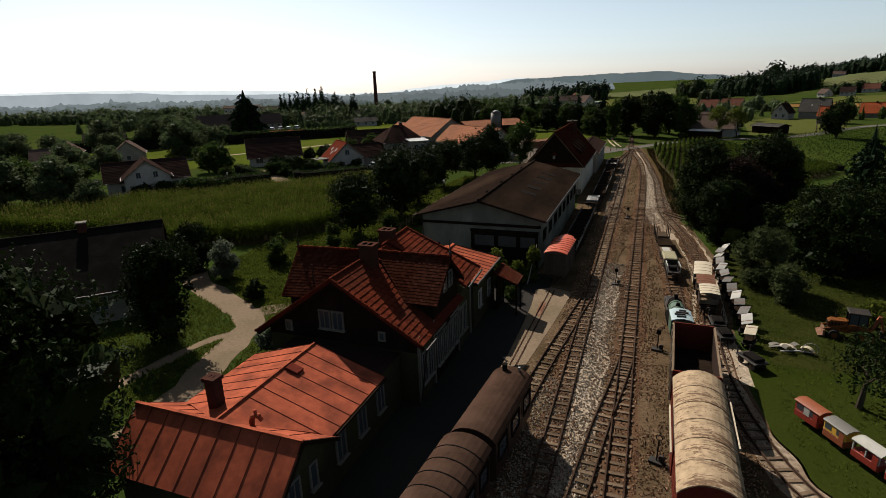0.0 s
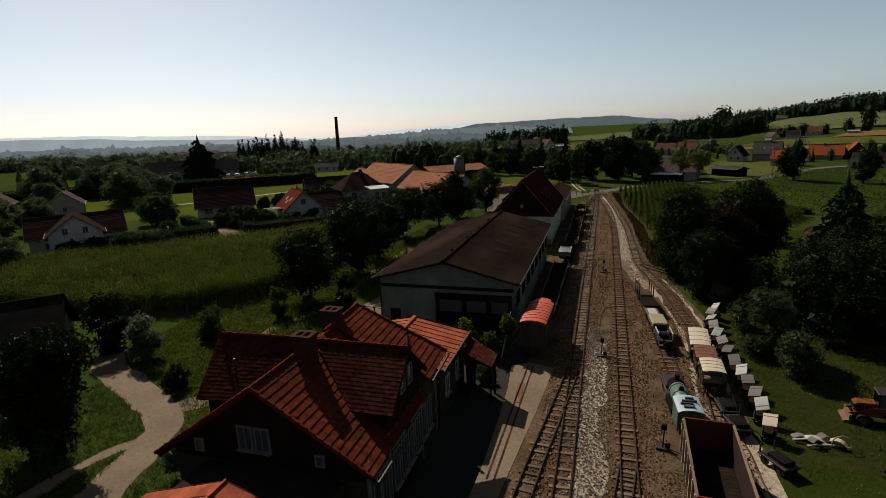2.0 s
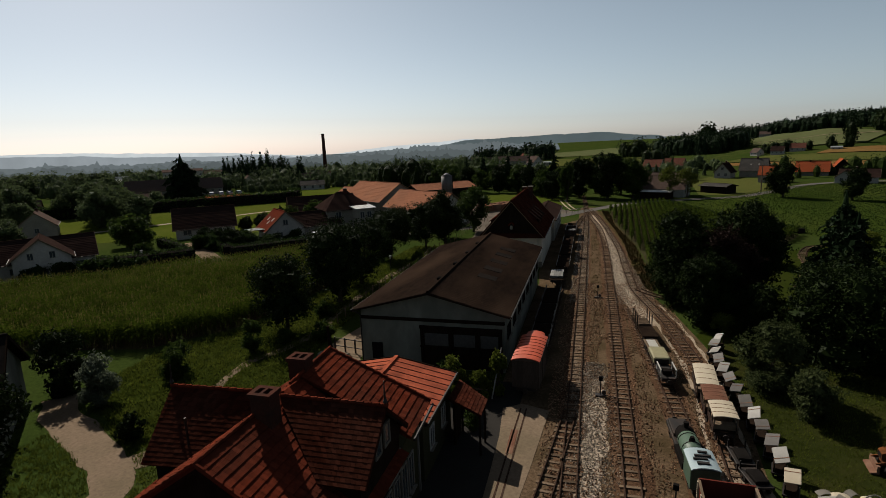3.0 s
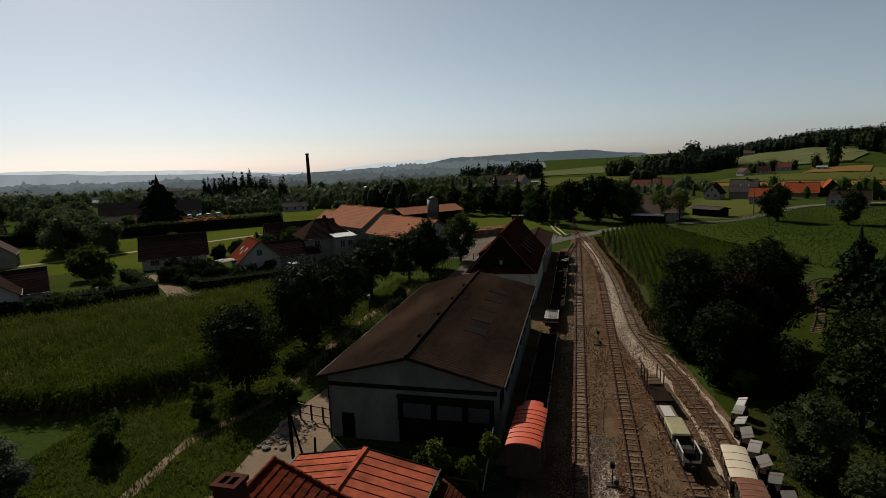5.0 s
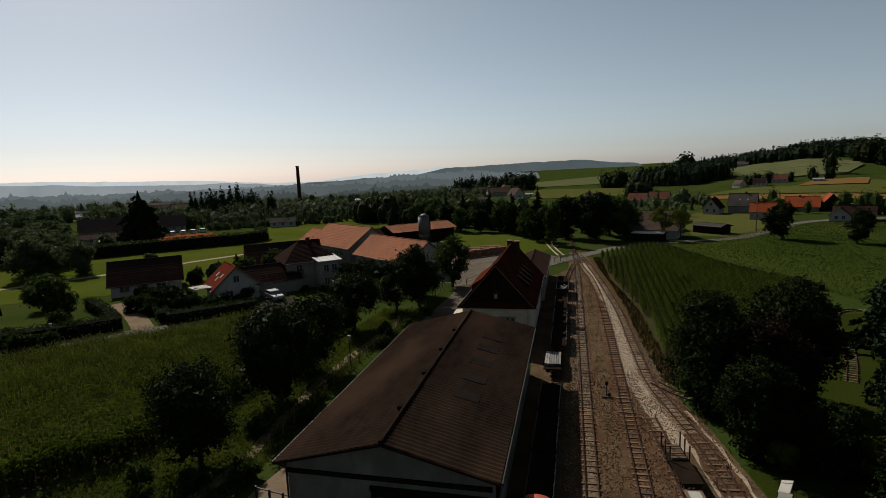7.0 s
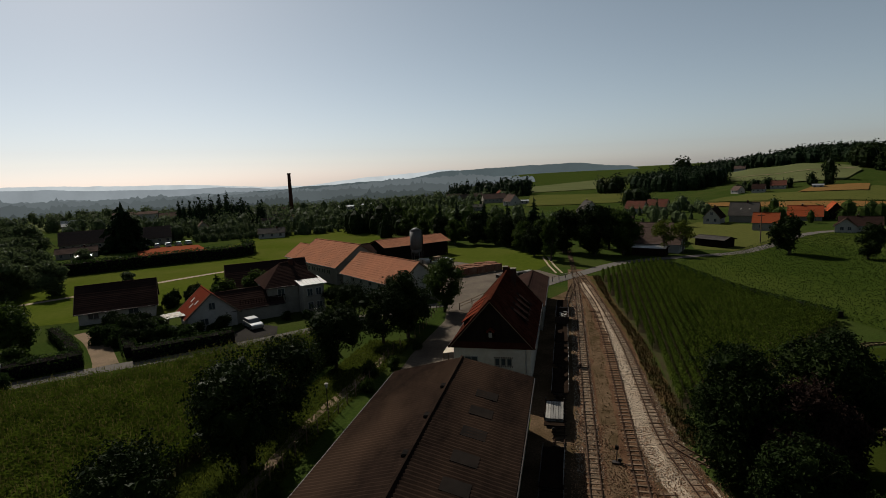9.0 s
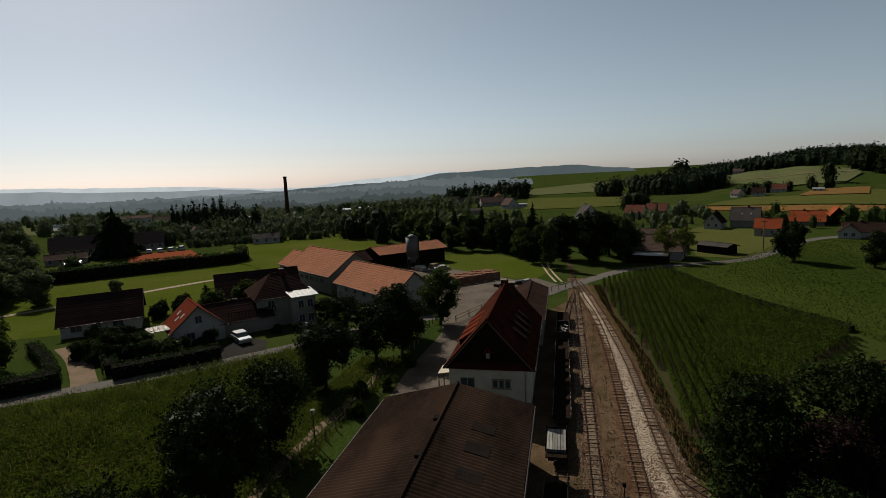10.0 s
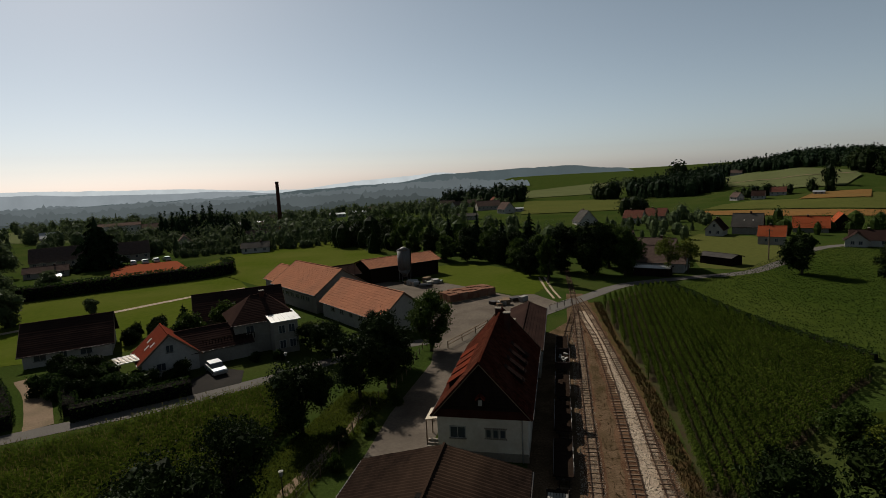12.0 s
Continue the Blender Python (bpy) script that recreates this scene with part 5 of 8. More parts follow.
si = thing("feed_silo", "grey steel feed silo with a hopper on legs", "silo", (-38.0, 162.2, 0))
bm = bmesh.new()
tube(bm, (0, 0, 3.0), (0, 0, 7.6), 1.5, 1.5, 20)
part("drum", bm, M["silosteel"], si, smooth=True)
part("hopper", tube(bmesh.new(), (0, 0, 1.2), (0, 0, 3.0), 0.3, 1.5, 20), M["silosteel"], si, smooth=True)
part("cap", tube(bmesh.new(), (0, 0, 7.6), (0, 0, 8.3), 1.55, 0.3, 20), M["silosteel"], si, smooth=True)
for i in range(4):
    a = math.pi / 4 + i * math.pi / 2
    part("leg", beam(bmesh.new(), (1.4 * math.cos(a), 1.4 * math.sin(a), 0), (1.4 * math.cos(a), 1.4 * math.sin(a), 3.6), 0.14), M["silosteel"], si)
part("ladder", beam(bmesh.new(), (1.6, 0, 1), (1.6, 0, 7.8), 0.3, 0.06), M["iron"], si)
fs = thing("factory_chimney", "tall dark brick factory chimney beyond the village", "chimney", (-161.4, 326.2, land(-161.4, 326.2)))
part("shaft", tube(bmesh.new(), (0, 0, 0), (0, 0, 25.8), 1.3, 0.9, 16), M["brick"], fs, smooth=True)
part("rim", tube(bmesh.new(), (0, 0, 25.7), (0, 0, 26.5), 1.05, 1.05, 16), M["brick"], fs, smooth=True)

# houses beyond the crossing
def base(x, y):
    return (x, y, land(x, y))


gable_house("crossing_house", "long white house with a brown-grey roof by the road", base(20.5, 175.5), 68, 4.4, 13, 3.0, 6.6, "white", "farbrick", 0.5, 0, 0.6, group="far houses", size=0.84, wins=(("f", 0, 4.2, 0.9, 0.9), ("f", -1.8, 1.5, 1.0, 1.1), ("f", 1.8, 1.5, 1.0, 1.1), ("l", -3, 1.6, 1.0, 1.1), ("l", 2, 1.6, 1.0, 1.1)))
gable_house("crossing_barn", "brown-roofed barn behind the white house", base(21.5, 191), 68, 4.0, 12, 3.2, 6.4, "render", "farbrick", 0.5, 0, 0.5, group="far houses", size=0.84, chimneys=((0.2, -2, 7.1),))
gable_house("back_house", "old house with a dark worn roof among trees", base(13.5, 204), 68, 4.0, 10, 3.4, 7.2, "render", "farbrick", 0.5, 0, 0.5, group="far houses", size=0.84, chimneys=((0, 2, 7.9),))
gable_house("lean_shed", "low shed with a pale flat roof by the road", base(17.5, 168.5), 70, 1.8, 7.5, 1.9, 2.2, "darkwood", "steel", 0, 0, 0.3, category="shed")
gable_house("garden_shed", "low flat-roofed garden shed on the meadow", base(34.8, 181.5), 42, 2.0, 8.0, 2.1, 2.6, "darkwood", "greyroof", 0.5, 0, 0.4, category="shed")
gable_house("white_cottage", "white cottage with a dark gable roof", base(48.2, 236), -28, 3.1, 8.0, 2.9, 6.5, "white", "darkroof", 0.5, 0, 0.5, group="far houses", size=0.84, wins=(("f", 0, 4.2, 0.9, 1.0), ("f", -1.4, 1.6, 0.9, 1.1), ("f", 1.4, 1.6, 0.9, 1.1)), chimneys=((0, 1, 7.2),))
gable_house("grey_house", "tall grey house with a steep slate roof", base(58.6, 239), 66, 4.3, 10.0, 3.4, 8.0, "render", "greyroof", 0.5, 0, 0.5, group="far houses", size=0.84, chimneys=((0, -1, 8.7),), skylights=((-1, -2, 0.5), (-1, 1, 0.5)), wins=(("f", -1.4, 4.6, 0.9, 1.0), ("f", 1.4, 4.6, 0.9, 1.0), ("f", 0, 1.6, 1.0, 1.1)))
gable_house("orange_roof_house", "pale grey house with a bright orange roof", base(57.0, 213.5), 66, 3.3, 7.8, 3.2, 6.2, "render", "orangeroof", 0.5, 0, 0.4, group="far houses", size=0.84, wins=(("f", 0, 3.6, 0.8, 0.8), ("l", -1.5, 1.6, 0.8, 0.9), ("l", 1.5, 1.6, 0.8, 0.9)), chimneys=((0.2, 0.6, 6.7),))
gable_house("orange_roof_farm", "farmhouse with a long orange tiled roof", base(77.6, 240), 68, 4.4, 11.5, 2.2, 5.9, "render", "orangeroof", 0.5, 0, 0.5, group="far houses", size=0.84, chimneys=((0, 1, 6.5),))
gable_house("red_roof_farm", "red-roofed farmhouse among trees", base(87.5, 243), -14, 3.4, 9.0, 2.6, 6.6, "darkwood", "orangeroof", 0.5, 0, 0.5, group="far houses", size=0.84)
gable_house("pale_bungalow", "white bungalow with a dark roof and front gable", base(78.4, 206.5), 66, 3.6, 11.0, 2.5, 5.0, "white", "darkroof", 0.5, 0, 0.5, group="far houses", size=0.84, wins=(("l", -3, 1.4, 1.2, 1.0), ("l", 2.5, 1.4, 1.2, 1.0)), chimneys=((0, 0.8, 5.6),))
gable_house("bungalow_gable", "white front gable of the bungalow", base(74.4, 205.4), -24, 2.9, 5.0, 2.4, 4.7, "white", "darkroof", 0.5, 0, 0.45, group="far houses", size=0.84, wins=(("f", -1.0, 1.4, 0.9, 1.0), ("f", 1.0, 1.4, 0.9, 1.0)))


# ---- rolling stock ----
def arc(half, z0, rise, n=10):
    return [(half * math.sin(a), z0 + rise * (math.cos(a) - math.cos(1.0)) / (1 - math.cos(1.0))) for a in [-1.0 + 2.0 * i / n for i in range(n + 1)]]


def arched_roof(half, y0, y1, z0, rise, thick=0.06):
    k = half / math.sin(1.0)
    top = [(x * k / half, z) for x, z in arc(half, z0, rise)]
    return prism(bmesh.new(), top + [(x, z - thick) for x, z in reversed(top)], y0, y1)


def wheelset(parent, ys, r=0.3, mat="iron", w=0.4):
    for y in ys:
        for s in (-1, 1):
            wh = part("wheel", tube(bmesh.new(), (s * w - 0.04, y, 0.22 + r), (s * w + 0.04, y, 0.22 + r), r, n=14), M[mat], parent)
            part("hub", tube(bmesh.new(), (s * (w + 0.045), y, 0.22 + r), (s * (w + 0.1), y, 0.22 + r), r * 0.3, n=8), M["rail"], wh)
        part("axle", tube(bmesh.new(), (-w, y, 0.22 + r), (w, y, 0.22 + r), 0.05, n=6), M["iron"], parent)


def running_gear(parent, half, y0, y1, wheels):
    part("underframe", B(-half * 0.8, y0, 0.62, half * 0.8, y1, 0.86, bevel=0.02), M["iron"], parent)
    wheelset(parent, wheels)
    for y, s in ((y0, -1), (y1, 1)):
        bm = tube(bmesh.new(), (0, y, 0.72), (0, y + s * 0.28, 0.72), 0.06, n=8)
        tube(bm, (0, y + s * 0.28, 0.72), (0, y + s * 0.32, 0.72), 0.17, n=12)
        part("buffer", bm, M["iron"], parent)


def sorted_box(a, b):
    return tuple(min(p, q) for p, q in zip(a, b)) + tuple(max(p, q) for p, q in zip(a, b))


def covered_wagon(label, at, turn, half, length, eave, rise, side, roof, seam=0.0, name="covered_wagon", windows=0, seam_mat="soot", group=""):
    w = thing(name, label, "wagon", at, turn, group)
    L = length / 2
    running_gear(w, half, -L + 0.1, L - 0.1, (-L * 0.6, L * 0.6))
    body = part("body", B(-half, -L, 0.86, half, L, eave), M[side], w)
    n = int(length / 0.22)
    for s in (-1, 1):
        me = mesh_of(B(*sorted_box((s * (half + 0.03), -0.096, 0.88), (s * (half - 0.02), 0.096, eave - 0.04))), "side_board", M[side])
        for i in range(n):
            bd = part("side_board", me, None, w)
            bd.matrix_basis = pose(s * random.uniform(0, 0.01), -L + (i + 0.5) * length / n, 0)
        for i in range(windows):
            y = -L + (i + 0.5) * length / windows
            window(body, (s * (half + 0.035), y, 1.95), length / windows * 0.55, 0.7, (s, 0, 0), "darkwood", 0, False)
        if not windows:
            d = part("sliding_door", B(*sorted_box((s * (half + 0.04), -0.75, 0.9), (s * (half + 0.09), 0.75, eave - 0.1))), M[side], w)
            part("door_rail", beam(bmesh.new(), (s * (half + 0.08), -1.6, eave - 0.04), (s * (half + 0.08), 1.6, eave - 0.04), 0.05), M["iron"], d)
    r = part("roof", arched_roof(half + 0.08, -L - 0.12, L + 0.12, eave, rise), M[roof], w, smooth=False)
    for s in (-1, 1):
        part("roof_end", prism(bmesh.new(), [(x, z - 0.06) for x, z in arc(half * math.sin(1.0) ** 0 / math.sin(1.0) * 0.99, eave, rise)], s * (L - 0.02), s * (L + 0.05)), M[side], w)
    if seam:
        k = int(length / seam)
        for i in range(1, k):
            y = -L + i * length / k
            part("roof_seam", arched_roof(half + 0.085, y - 0.018, y + 0.018, eave + 0.02, rise), M[seam_mat], r)
    return w


covered_wagon("dark brown coach with a ribbed brown roof at the platform", (-2.95, 20.6, 0), -4.6, 0.92, 10.4, 2.65, 0.42, "coachside", "coachroof", 0.72, "passenger_coach", 8)
bv = covered_wagon("dark short brake van with a plain curved roof", (-2.2, 28.75, 0), -4.6, 0.88, 4.9, 2.65, 0.42, "coachside", "coachroof", 0, "brake_van", 3)
part("roof_vent", tube(bmesh.new(), (-0.3, 2.2, 3.0), (-0.3, 2.2, 3.35), 0.1, 0.14, 10), M["soot"], bv)
part("lamp_iron", tube(bmesh.new(), (0.35, 2.35, 3.0), (0.35, 2.35, 3.22), 0.06, 0.06, 8), M["steel"], bv)
bx = covered_wagon("covered goods wagon with a peeling cream roof", (6.0, 29.3, 0), -1.0, 0.98, 7.4, 2.7, 0.55, "wagonred", "wagonroof", 1.2, seam_mat="wagonroof")
part("running_board", B(-1.22, -1.6, 2.52, -1.16, 1.6, 2.62), M["creamroof"], bx)
part("running_board", B(1.16, -0.6, 2.52, 1.22, 2.6, 2.62), M["creamroof"], bx)

# open high-sided wagon
go = thing("open_wagon", "oxide-red high-sided open wagon with plank floor", "wagon", (6.25, 37.1, 0), -2.5)
running_gear(go, 1.0, -2.7, 2.7, (-1.6, 1.6))
for i in range(22):
    part("floor_plank", B(-0.98, -2.8 + i * 0.255, 0.86, 0.98, -2.8 + (i + 1) * 0.255 - 0.012, 0.92), M["darkwood"], go)
for s in (-1, 1):
    part("side_wall", B(*sorted_box((s * 1.0, -2.85, 0.92), (s * 0.99, 2.85, 2.35))), M["coachside"], go)
    me = mesh_of(B(*sorted_box((s * 1.04, -0.112, 0.92), (s * 1.004, 0.112, 2.35))), "side_board", M["wagonred"])
    for i in range(24):
        part("side_board", me, None, go).matrix_basis = pose(s * random.uniform(0, 0.01), -2.85 + (i + 0.5) * 5.7 / 24, 0)
    for i in range(7):
        y = -2.7 + i * 0.9
        part("stanchion", beam(bmesh.new(), (s * 1.09, y, 0.7), (s * 1.09, y, 2.4), 0.08), M["creamroof" if s < 0 else "wagonred"], go)
    part("top_rail", beam(bmesh.new(), (s * 1.04, -2.88, 2.38), (s * 1.04, 2.88, 2.38), 0.1, 0.07), M["wood"], go)
    part("end_wall", B(-1.04, s * 2.85 - 0.04, 0.9, 1.04, s * 2.85 + 0.04, 2.45), M["wagonred"], go)

# small engine
lo = thing("small_locomotive", "small engine with a green boiler and pale blue cab roof", "locomotive", (5.75, 44.4, 0), 3)
running_gear(lo, 0.62, -2.9, 3.4, (-1.8, -0.3, 1.2, 2.6))
cb = part("cab", B(-0.62, -2.9, 0.86, 0.62, -1.5, 1.9, bevel=0.04), M["bottle"], lo)
part("cab_roof", arched_roof(0.62, -3.0, -1.35, 1.92, 0.14, 0.05), M["paleblue"], cb)
for x, y, a, b in ((-0.1, -2.3, 0.3, 0.06), (0.05, -2.05, 0.35, 0.06), (-0.05, -2.65, 0.25, 0.08), (0.1, -1.75, 0.2, 0.06)):
    part("roof_slat", B(x - a, y - b, 2.04, x + a, y + b, 2.12), M["iron"], cb)
part("boiler", tube(bmesh.new(), (0, -1.5, 1.32), (0, 0.6, 1.32), 0.48, n=18), M["bottle"], lo, smooth=True)
for y in (-1.2, -0.4, 0.4):
    part("boiler_band", tube(bmesh.new(), (0, y - 0.03, 1.32), (0, y + 0.03, 1.32), 0.492, n=18), M["soot"], lo)
part("smokebox", tube(bmesh.new(), (0, 0.6, 1.3), (0, 1.3, 1.3), 0.46, n=18), M["soot"], lo)
part("funnel", tube(bmesh.new(), (0, 1.0, 1.7), (0, 1.0, 2.05), 0.1, 0.14, 10), M["soot"], lo)
part("dome", tube(bmesh.new(), (0, -0.3, 1.75), (0, -0.3, 1.98), 0.16, 0.1, 10), M["soot"], lo)
for s in (-1, 1):
    part("side_tank", B(*sorted_box((s * 0.36, -1.4, 0.88), (s * 0.66, 0.3, 1.2))), M["soot"], lo)
part("tool_box", B(-0.45, 1.6, 0.86, 0.45, 3.2, 1.05, bevel=0.02), M["iron"], lo)

dr = thing("rail_tractor", "khaki rail tractor with an open pale-framed cab", "locomotive", (5.75, 55.6, 0), 4)
running_gear(dr, 0.55, -2.4, 2.2, (-1.3, 1.1))
hd = part("hood", B(-0.55, -0.1, 0.86, 0.55, 2.1, 1.32, bevel=0.07), M["khaki"], dr)
for i in range(6):
    part("louvre", B(-0.56, 0.2 + i * 0.25, 0.98, -0.553, 0.34 + i * 0.25, 1.18), M["iron"], hd)
part("radiator", B(-0.45, -0.14, 0.9, 0.45, -0.102, 1.25), M["iron"], hd)
for x in (-0.48, 0.48):
    for y in (-2.2, -0.9):
        part("cab_post", beam(bmesh.new(), (x, y, 0.86), (x, y, 1.35), 0.06), M["white"], dr)
    part("cab_rail", beam(bmesh.new(), (x, -2.25, 1.36), (x, -0.85, 1.36), 0.07), M["white"], dr)
part("seat", B(-0.3, -1.9, 0.88, 0.3, -1.4, 1.15, bevel=0.04), M["soot"], dr)
pw = thing("flat_trolley", "small flat trolley with a pale sheet on top", "wagon", (5.5, 59.2, 0), 6)
running_gear(pw, 0.5, -0.9, 0.9, (-0.5, 0.5))
part("deck", B(-0.5, -0.9, 0.86, 0.5, 0.9, 0.93), M["wood"], pw)
part("metal_sheet", B(-0.32, -0.75, 0.934, 0.32, 0.75, 0.96), M["white"], pw)
fw = thing("flat_wagon", "low dark flat wagon with steel stakes", "wagon", (5.3, 62.9, 0), 7)
running_gear(fw, 0.6, -2.2, 2.2, (-1.4, 1.4))
part("deck", B(-0.62, -2.2, 0.86, 0.62, 2.2, 0.94), M["darkwood"], fw)
for y in (0.2, 1.1, 2.0):
    for s in (-1, 1):
        part("stake", beam(bmesh.new(), (s * 0.58, y, 0.9), (s * 0.58, y, 1.95), 0.07), M["iron"], fw)
for i in range(6):
    part("spare_sleeper", B(-0.45, 0.3 + i * 0.28, 0.945, 0.45, 0.52 + i * 0.28, 1.1), M["sleeper"], fw)


def open_coach(label, at, turn, length, roof, half=0.6):
    c = thing("open_coach", label, "coach", at, turn, "open coaches")
    L = length / 2
    running_gear(c, half, -L + 0.05, L - 0.05, (-L * 0.55, L * 0.55))
    part("floor", B(-half, -L, 0.86, half, L, 0.92), M["darkwood"], c)
    for s in (-1, 1):
        for i in range(4):
            y = -L + 0.06 + i * (length - 0.12) / 3
            part("post", beam(bmesh.new(), (s * (half - 0.04), y, 0.9), (s * (half - 0.04), y, 1.78), 0.06), M["wood"], c)
        part("side_panel", B(*sorted_box((s * half, -L, 0.9), (s * (half - 0.035), L, 1.22))), M["coachside"], c)
    for i in range(2):
        y = -L + (i + 0.5) * length / 2
        part("bench", B(-half + 0.06, y - 0.2, 0.92, half - 0.06, y + 0.2, 1.2), M["wood"], c)
    r = part("roof", arched_roof(half + 0.02, -L - 0.06, L + 0.06, 1.78, 0.08, 0.04), M[roof], c)
    for i in range(1, 4):
        y = -L + i * length / 4
        part("roof_seam", arched_roof(half + 0.024, y - 0.015, y + 0.015, 1.79, 0.08, 0.04), M["rustroof"], r)
    return c


open_coach("open coach with a cream curved roof", (7.85, 52.2, 0), -5, 3.0, "creamroof")
open_coach("open coach with a rusted brown roof", (7.85, 49.65, 0), -3, 1.9, "rustroof")
open_coach("open coach with a cream curved roof", (7.9, 47.7, 0), -2, 1.8, "creamroof")
for x, y, tn in ((8.3, 45.4, 4), (8.5, 43.6, 12), (9.6, 40.6, 30)):
    t = thing("trolley", "low dark iron trolley standing on the grass", "trolley", (x, y, -0.2), tn, "trolleys")
    wheelset(t, (-0.45, 0.45), 0.22, "iron", 0.34)
    part("frame", B(-0.45, -0.8, 0.62, 0.45, 0.8, 0.72, bevel=0.02), M["iron"], t)
    for s in (-1, 1):
        part("stake", beam(bmesh.new(), (s * 0.4, 0.7, 0.7), (s * 0.4, 0.7, 1.15), 0.06), M["iron"], t)
    part("load", B(-0.3, -0.6, 0.722, 0.32, 0.4, 0.9, bevel=0.03), M["soot"], t)

# row of small roofed carts
PANELS = [(9.85, 43.2), (9.88, 44.9), (9.9, 46.3), (9.85, 47.8), (9.8, 49.1), (9.7, 50.5), (9.62, 52.2), (9.58, 53.8), (9.55, 55.3), (9.58, 56.9), (9.65, 58.4), (9.92, 59.9), (10.4, 61.1)]
SHADE = ("creamroof", "panel", "boarddark", "boarddark", "panel", "boarddark", "boarddark", "boarddark", "panel", "boarddark", "panel", "panel", "white")
for i, (x, y) in enumerate(PANELS):
    nx, ny = PANELS[min(i + 1, 12)]
    px, py = PANELS[max(i - 1, 0)]
    c = thing("roofed_cart", "small cart under a pale tilted roof board" if SHADE[i] != "boarddark" else "small cart under a dull grey tilted roof board", "cart",
              (x, y, -0.2), math.degrees(math.atan2(-(nx - px), ny - py)) - 18 + 3 * math.sin(i * 2.1), "roofed carts")
    wheelset(c, (-0.3, 0.3), 0.16, "iron", 0.25)
    part("frame", B(-0.34, -0.5, 0.42, 0.34, 0.5, 0.5), M["iron"], c)
    for s in (-1, 1):
        for e in (-0.42, 0.42):
            part("post", beam(bmesh.new(), (s * 0.22, e, 0.5), (s * 0.24, e, 1.2 + s * 0.08 + e * 0.32), 0.04), M["iron"], c)
    part("bench", B(-0.28, -0.4, 0.5, 0.28, 0.4, 0.72), M["darkwood"], c)
    r = part("roof_board", B(-0.33, -0.44, -0.02, 0.33, 0.44, 0.02, bevel=0.01), M[SHADE[i]], c)
    r.matrix_basis = pose(0, 0, 1.25, 18 + 9 * math.sin(i * 1.7), -16 + 8 * math.cos(i * 2.3), 12 * math.sin(i * 2.9))
    part("edge_strip", B(-0.342, 0.2 * (-1) ** i, 0.022, 0.342, 0.2 * (-1) ** i + 0.04, 0.03), M["rustroof"], r)


# toy train on the lawn
def toy_car(label, at, turn, body, band, roof, length=1.35, white_board=False, openside=False):
    c = thing("toy_railcar", label, "railcar", at, turn, "toy train")
    L, h = length / 2, 0.34
    wheelset(c, (-L * 0.6, L * 0.6), 0.1, "iron", 0.22)
    part("body", B(-h, -L, 0.3, h, L, 0.62, bevel=0.02), M[band], c)
    if openside:
        for s in (-1, 1):
            for y in (-L + 0.04, 0, L - 0.04):
                part("post", beam(bmesh.new(), (s * (h - 0.03), y, 0.6), (s * (h - 0.03), y, 1.06), 0.05), M["white"], c)
        part("seat", B(-h + 0.06, -0.2, 0.62, h - 0.06, 0.1, 0.8), M["toyred"], c)
    else:
        up = part("upper_body", B(-h, -L, 0.622, h, L, 1.06, bevel=0.02), M[body], c)
        for s in (-1, 1):
            for y in (-L * 0.55, L * 0.5):
                part("pane", B(*sorted_box((s * (h + 0.006), y - 0.17, 0.72), (s * (h - 0.01), y + 0.17, 0.97))), M["glass"], up)
            if white_board:
                part("blank_board", B(*sorted_box((s * (h + 0.012), -0.14, 0.62), (s * (h + 0.004), 0.16, 1.0))), M["white"], up)
    part("roof", arched_roof(h + 0.03, -L - 0.05, L + 0.05, 1.06, 0.1, 0.03), M[roof], c)
    part("door", B(h + 0.001, L - 0.3, 0.34, h + 0.012, L - 0.06, 0.95), M[band], c)
    return c


toy_car("red toy railcar with a rusty orange roof", (11.25, 35.3, 0), 212, "toyred", "toyred", "toyorange", 1.3, True)
toy_car("yellow and rusty toy railcar with a weathered grey roof", (12.0, 34.0, 0), 210, "toyyellow", "toyorange", "panel", 1.1)
toy_car("open red toy railcar with a white roof", (12.75, 32.75, 0), 212, "toyred", "toyred", "white", 1.2, False, True)
toy_car("open red and green toy railcar with a white roof", (13.5, 31.45, 0), 210, "toyred", "toyred", "white", 1.2, False, True)

# digger on the lawn
dg = thing("backhoe_digger", "worn orange backhoe digger with a black cab parked on rough grass", "digger", (15.75, 46.1, 0), 82)
dg.scale = (0.82, 0.82, 0.82)
part("chassis", B(-0.42, -1.2, 0.5, 0.42, 1.4, 0.85, bevel=0.05), M["machine"], dg)
bn = part("bonnet", prism(bmesh.new(), [(0.35, 0.85), (1.5, 0.85), (1.5, 1.22), (1.3, 1.36), (0.35, 1.42)], -0.36, 0.36, "x"), M["machine"], dg)
part("grille", B(-0.28, 1.502, 0.9, 0.28, 1.52, 1.18), M["soot"], bn)
for i in range(4):
    part("vent_slot", B(-0.37, 0.55 + i * 0.2, 0.98, 0.37, 0.66 + i * 0.2, 1.2), M["soot"], bn)
cbn = part("cab", B(-0.55, -0.9, 0.85, 0.55, 0.32, 1.25, bevel=0.04), M["machine"], dg)
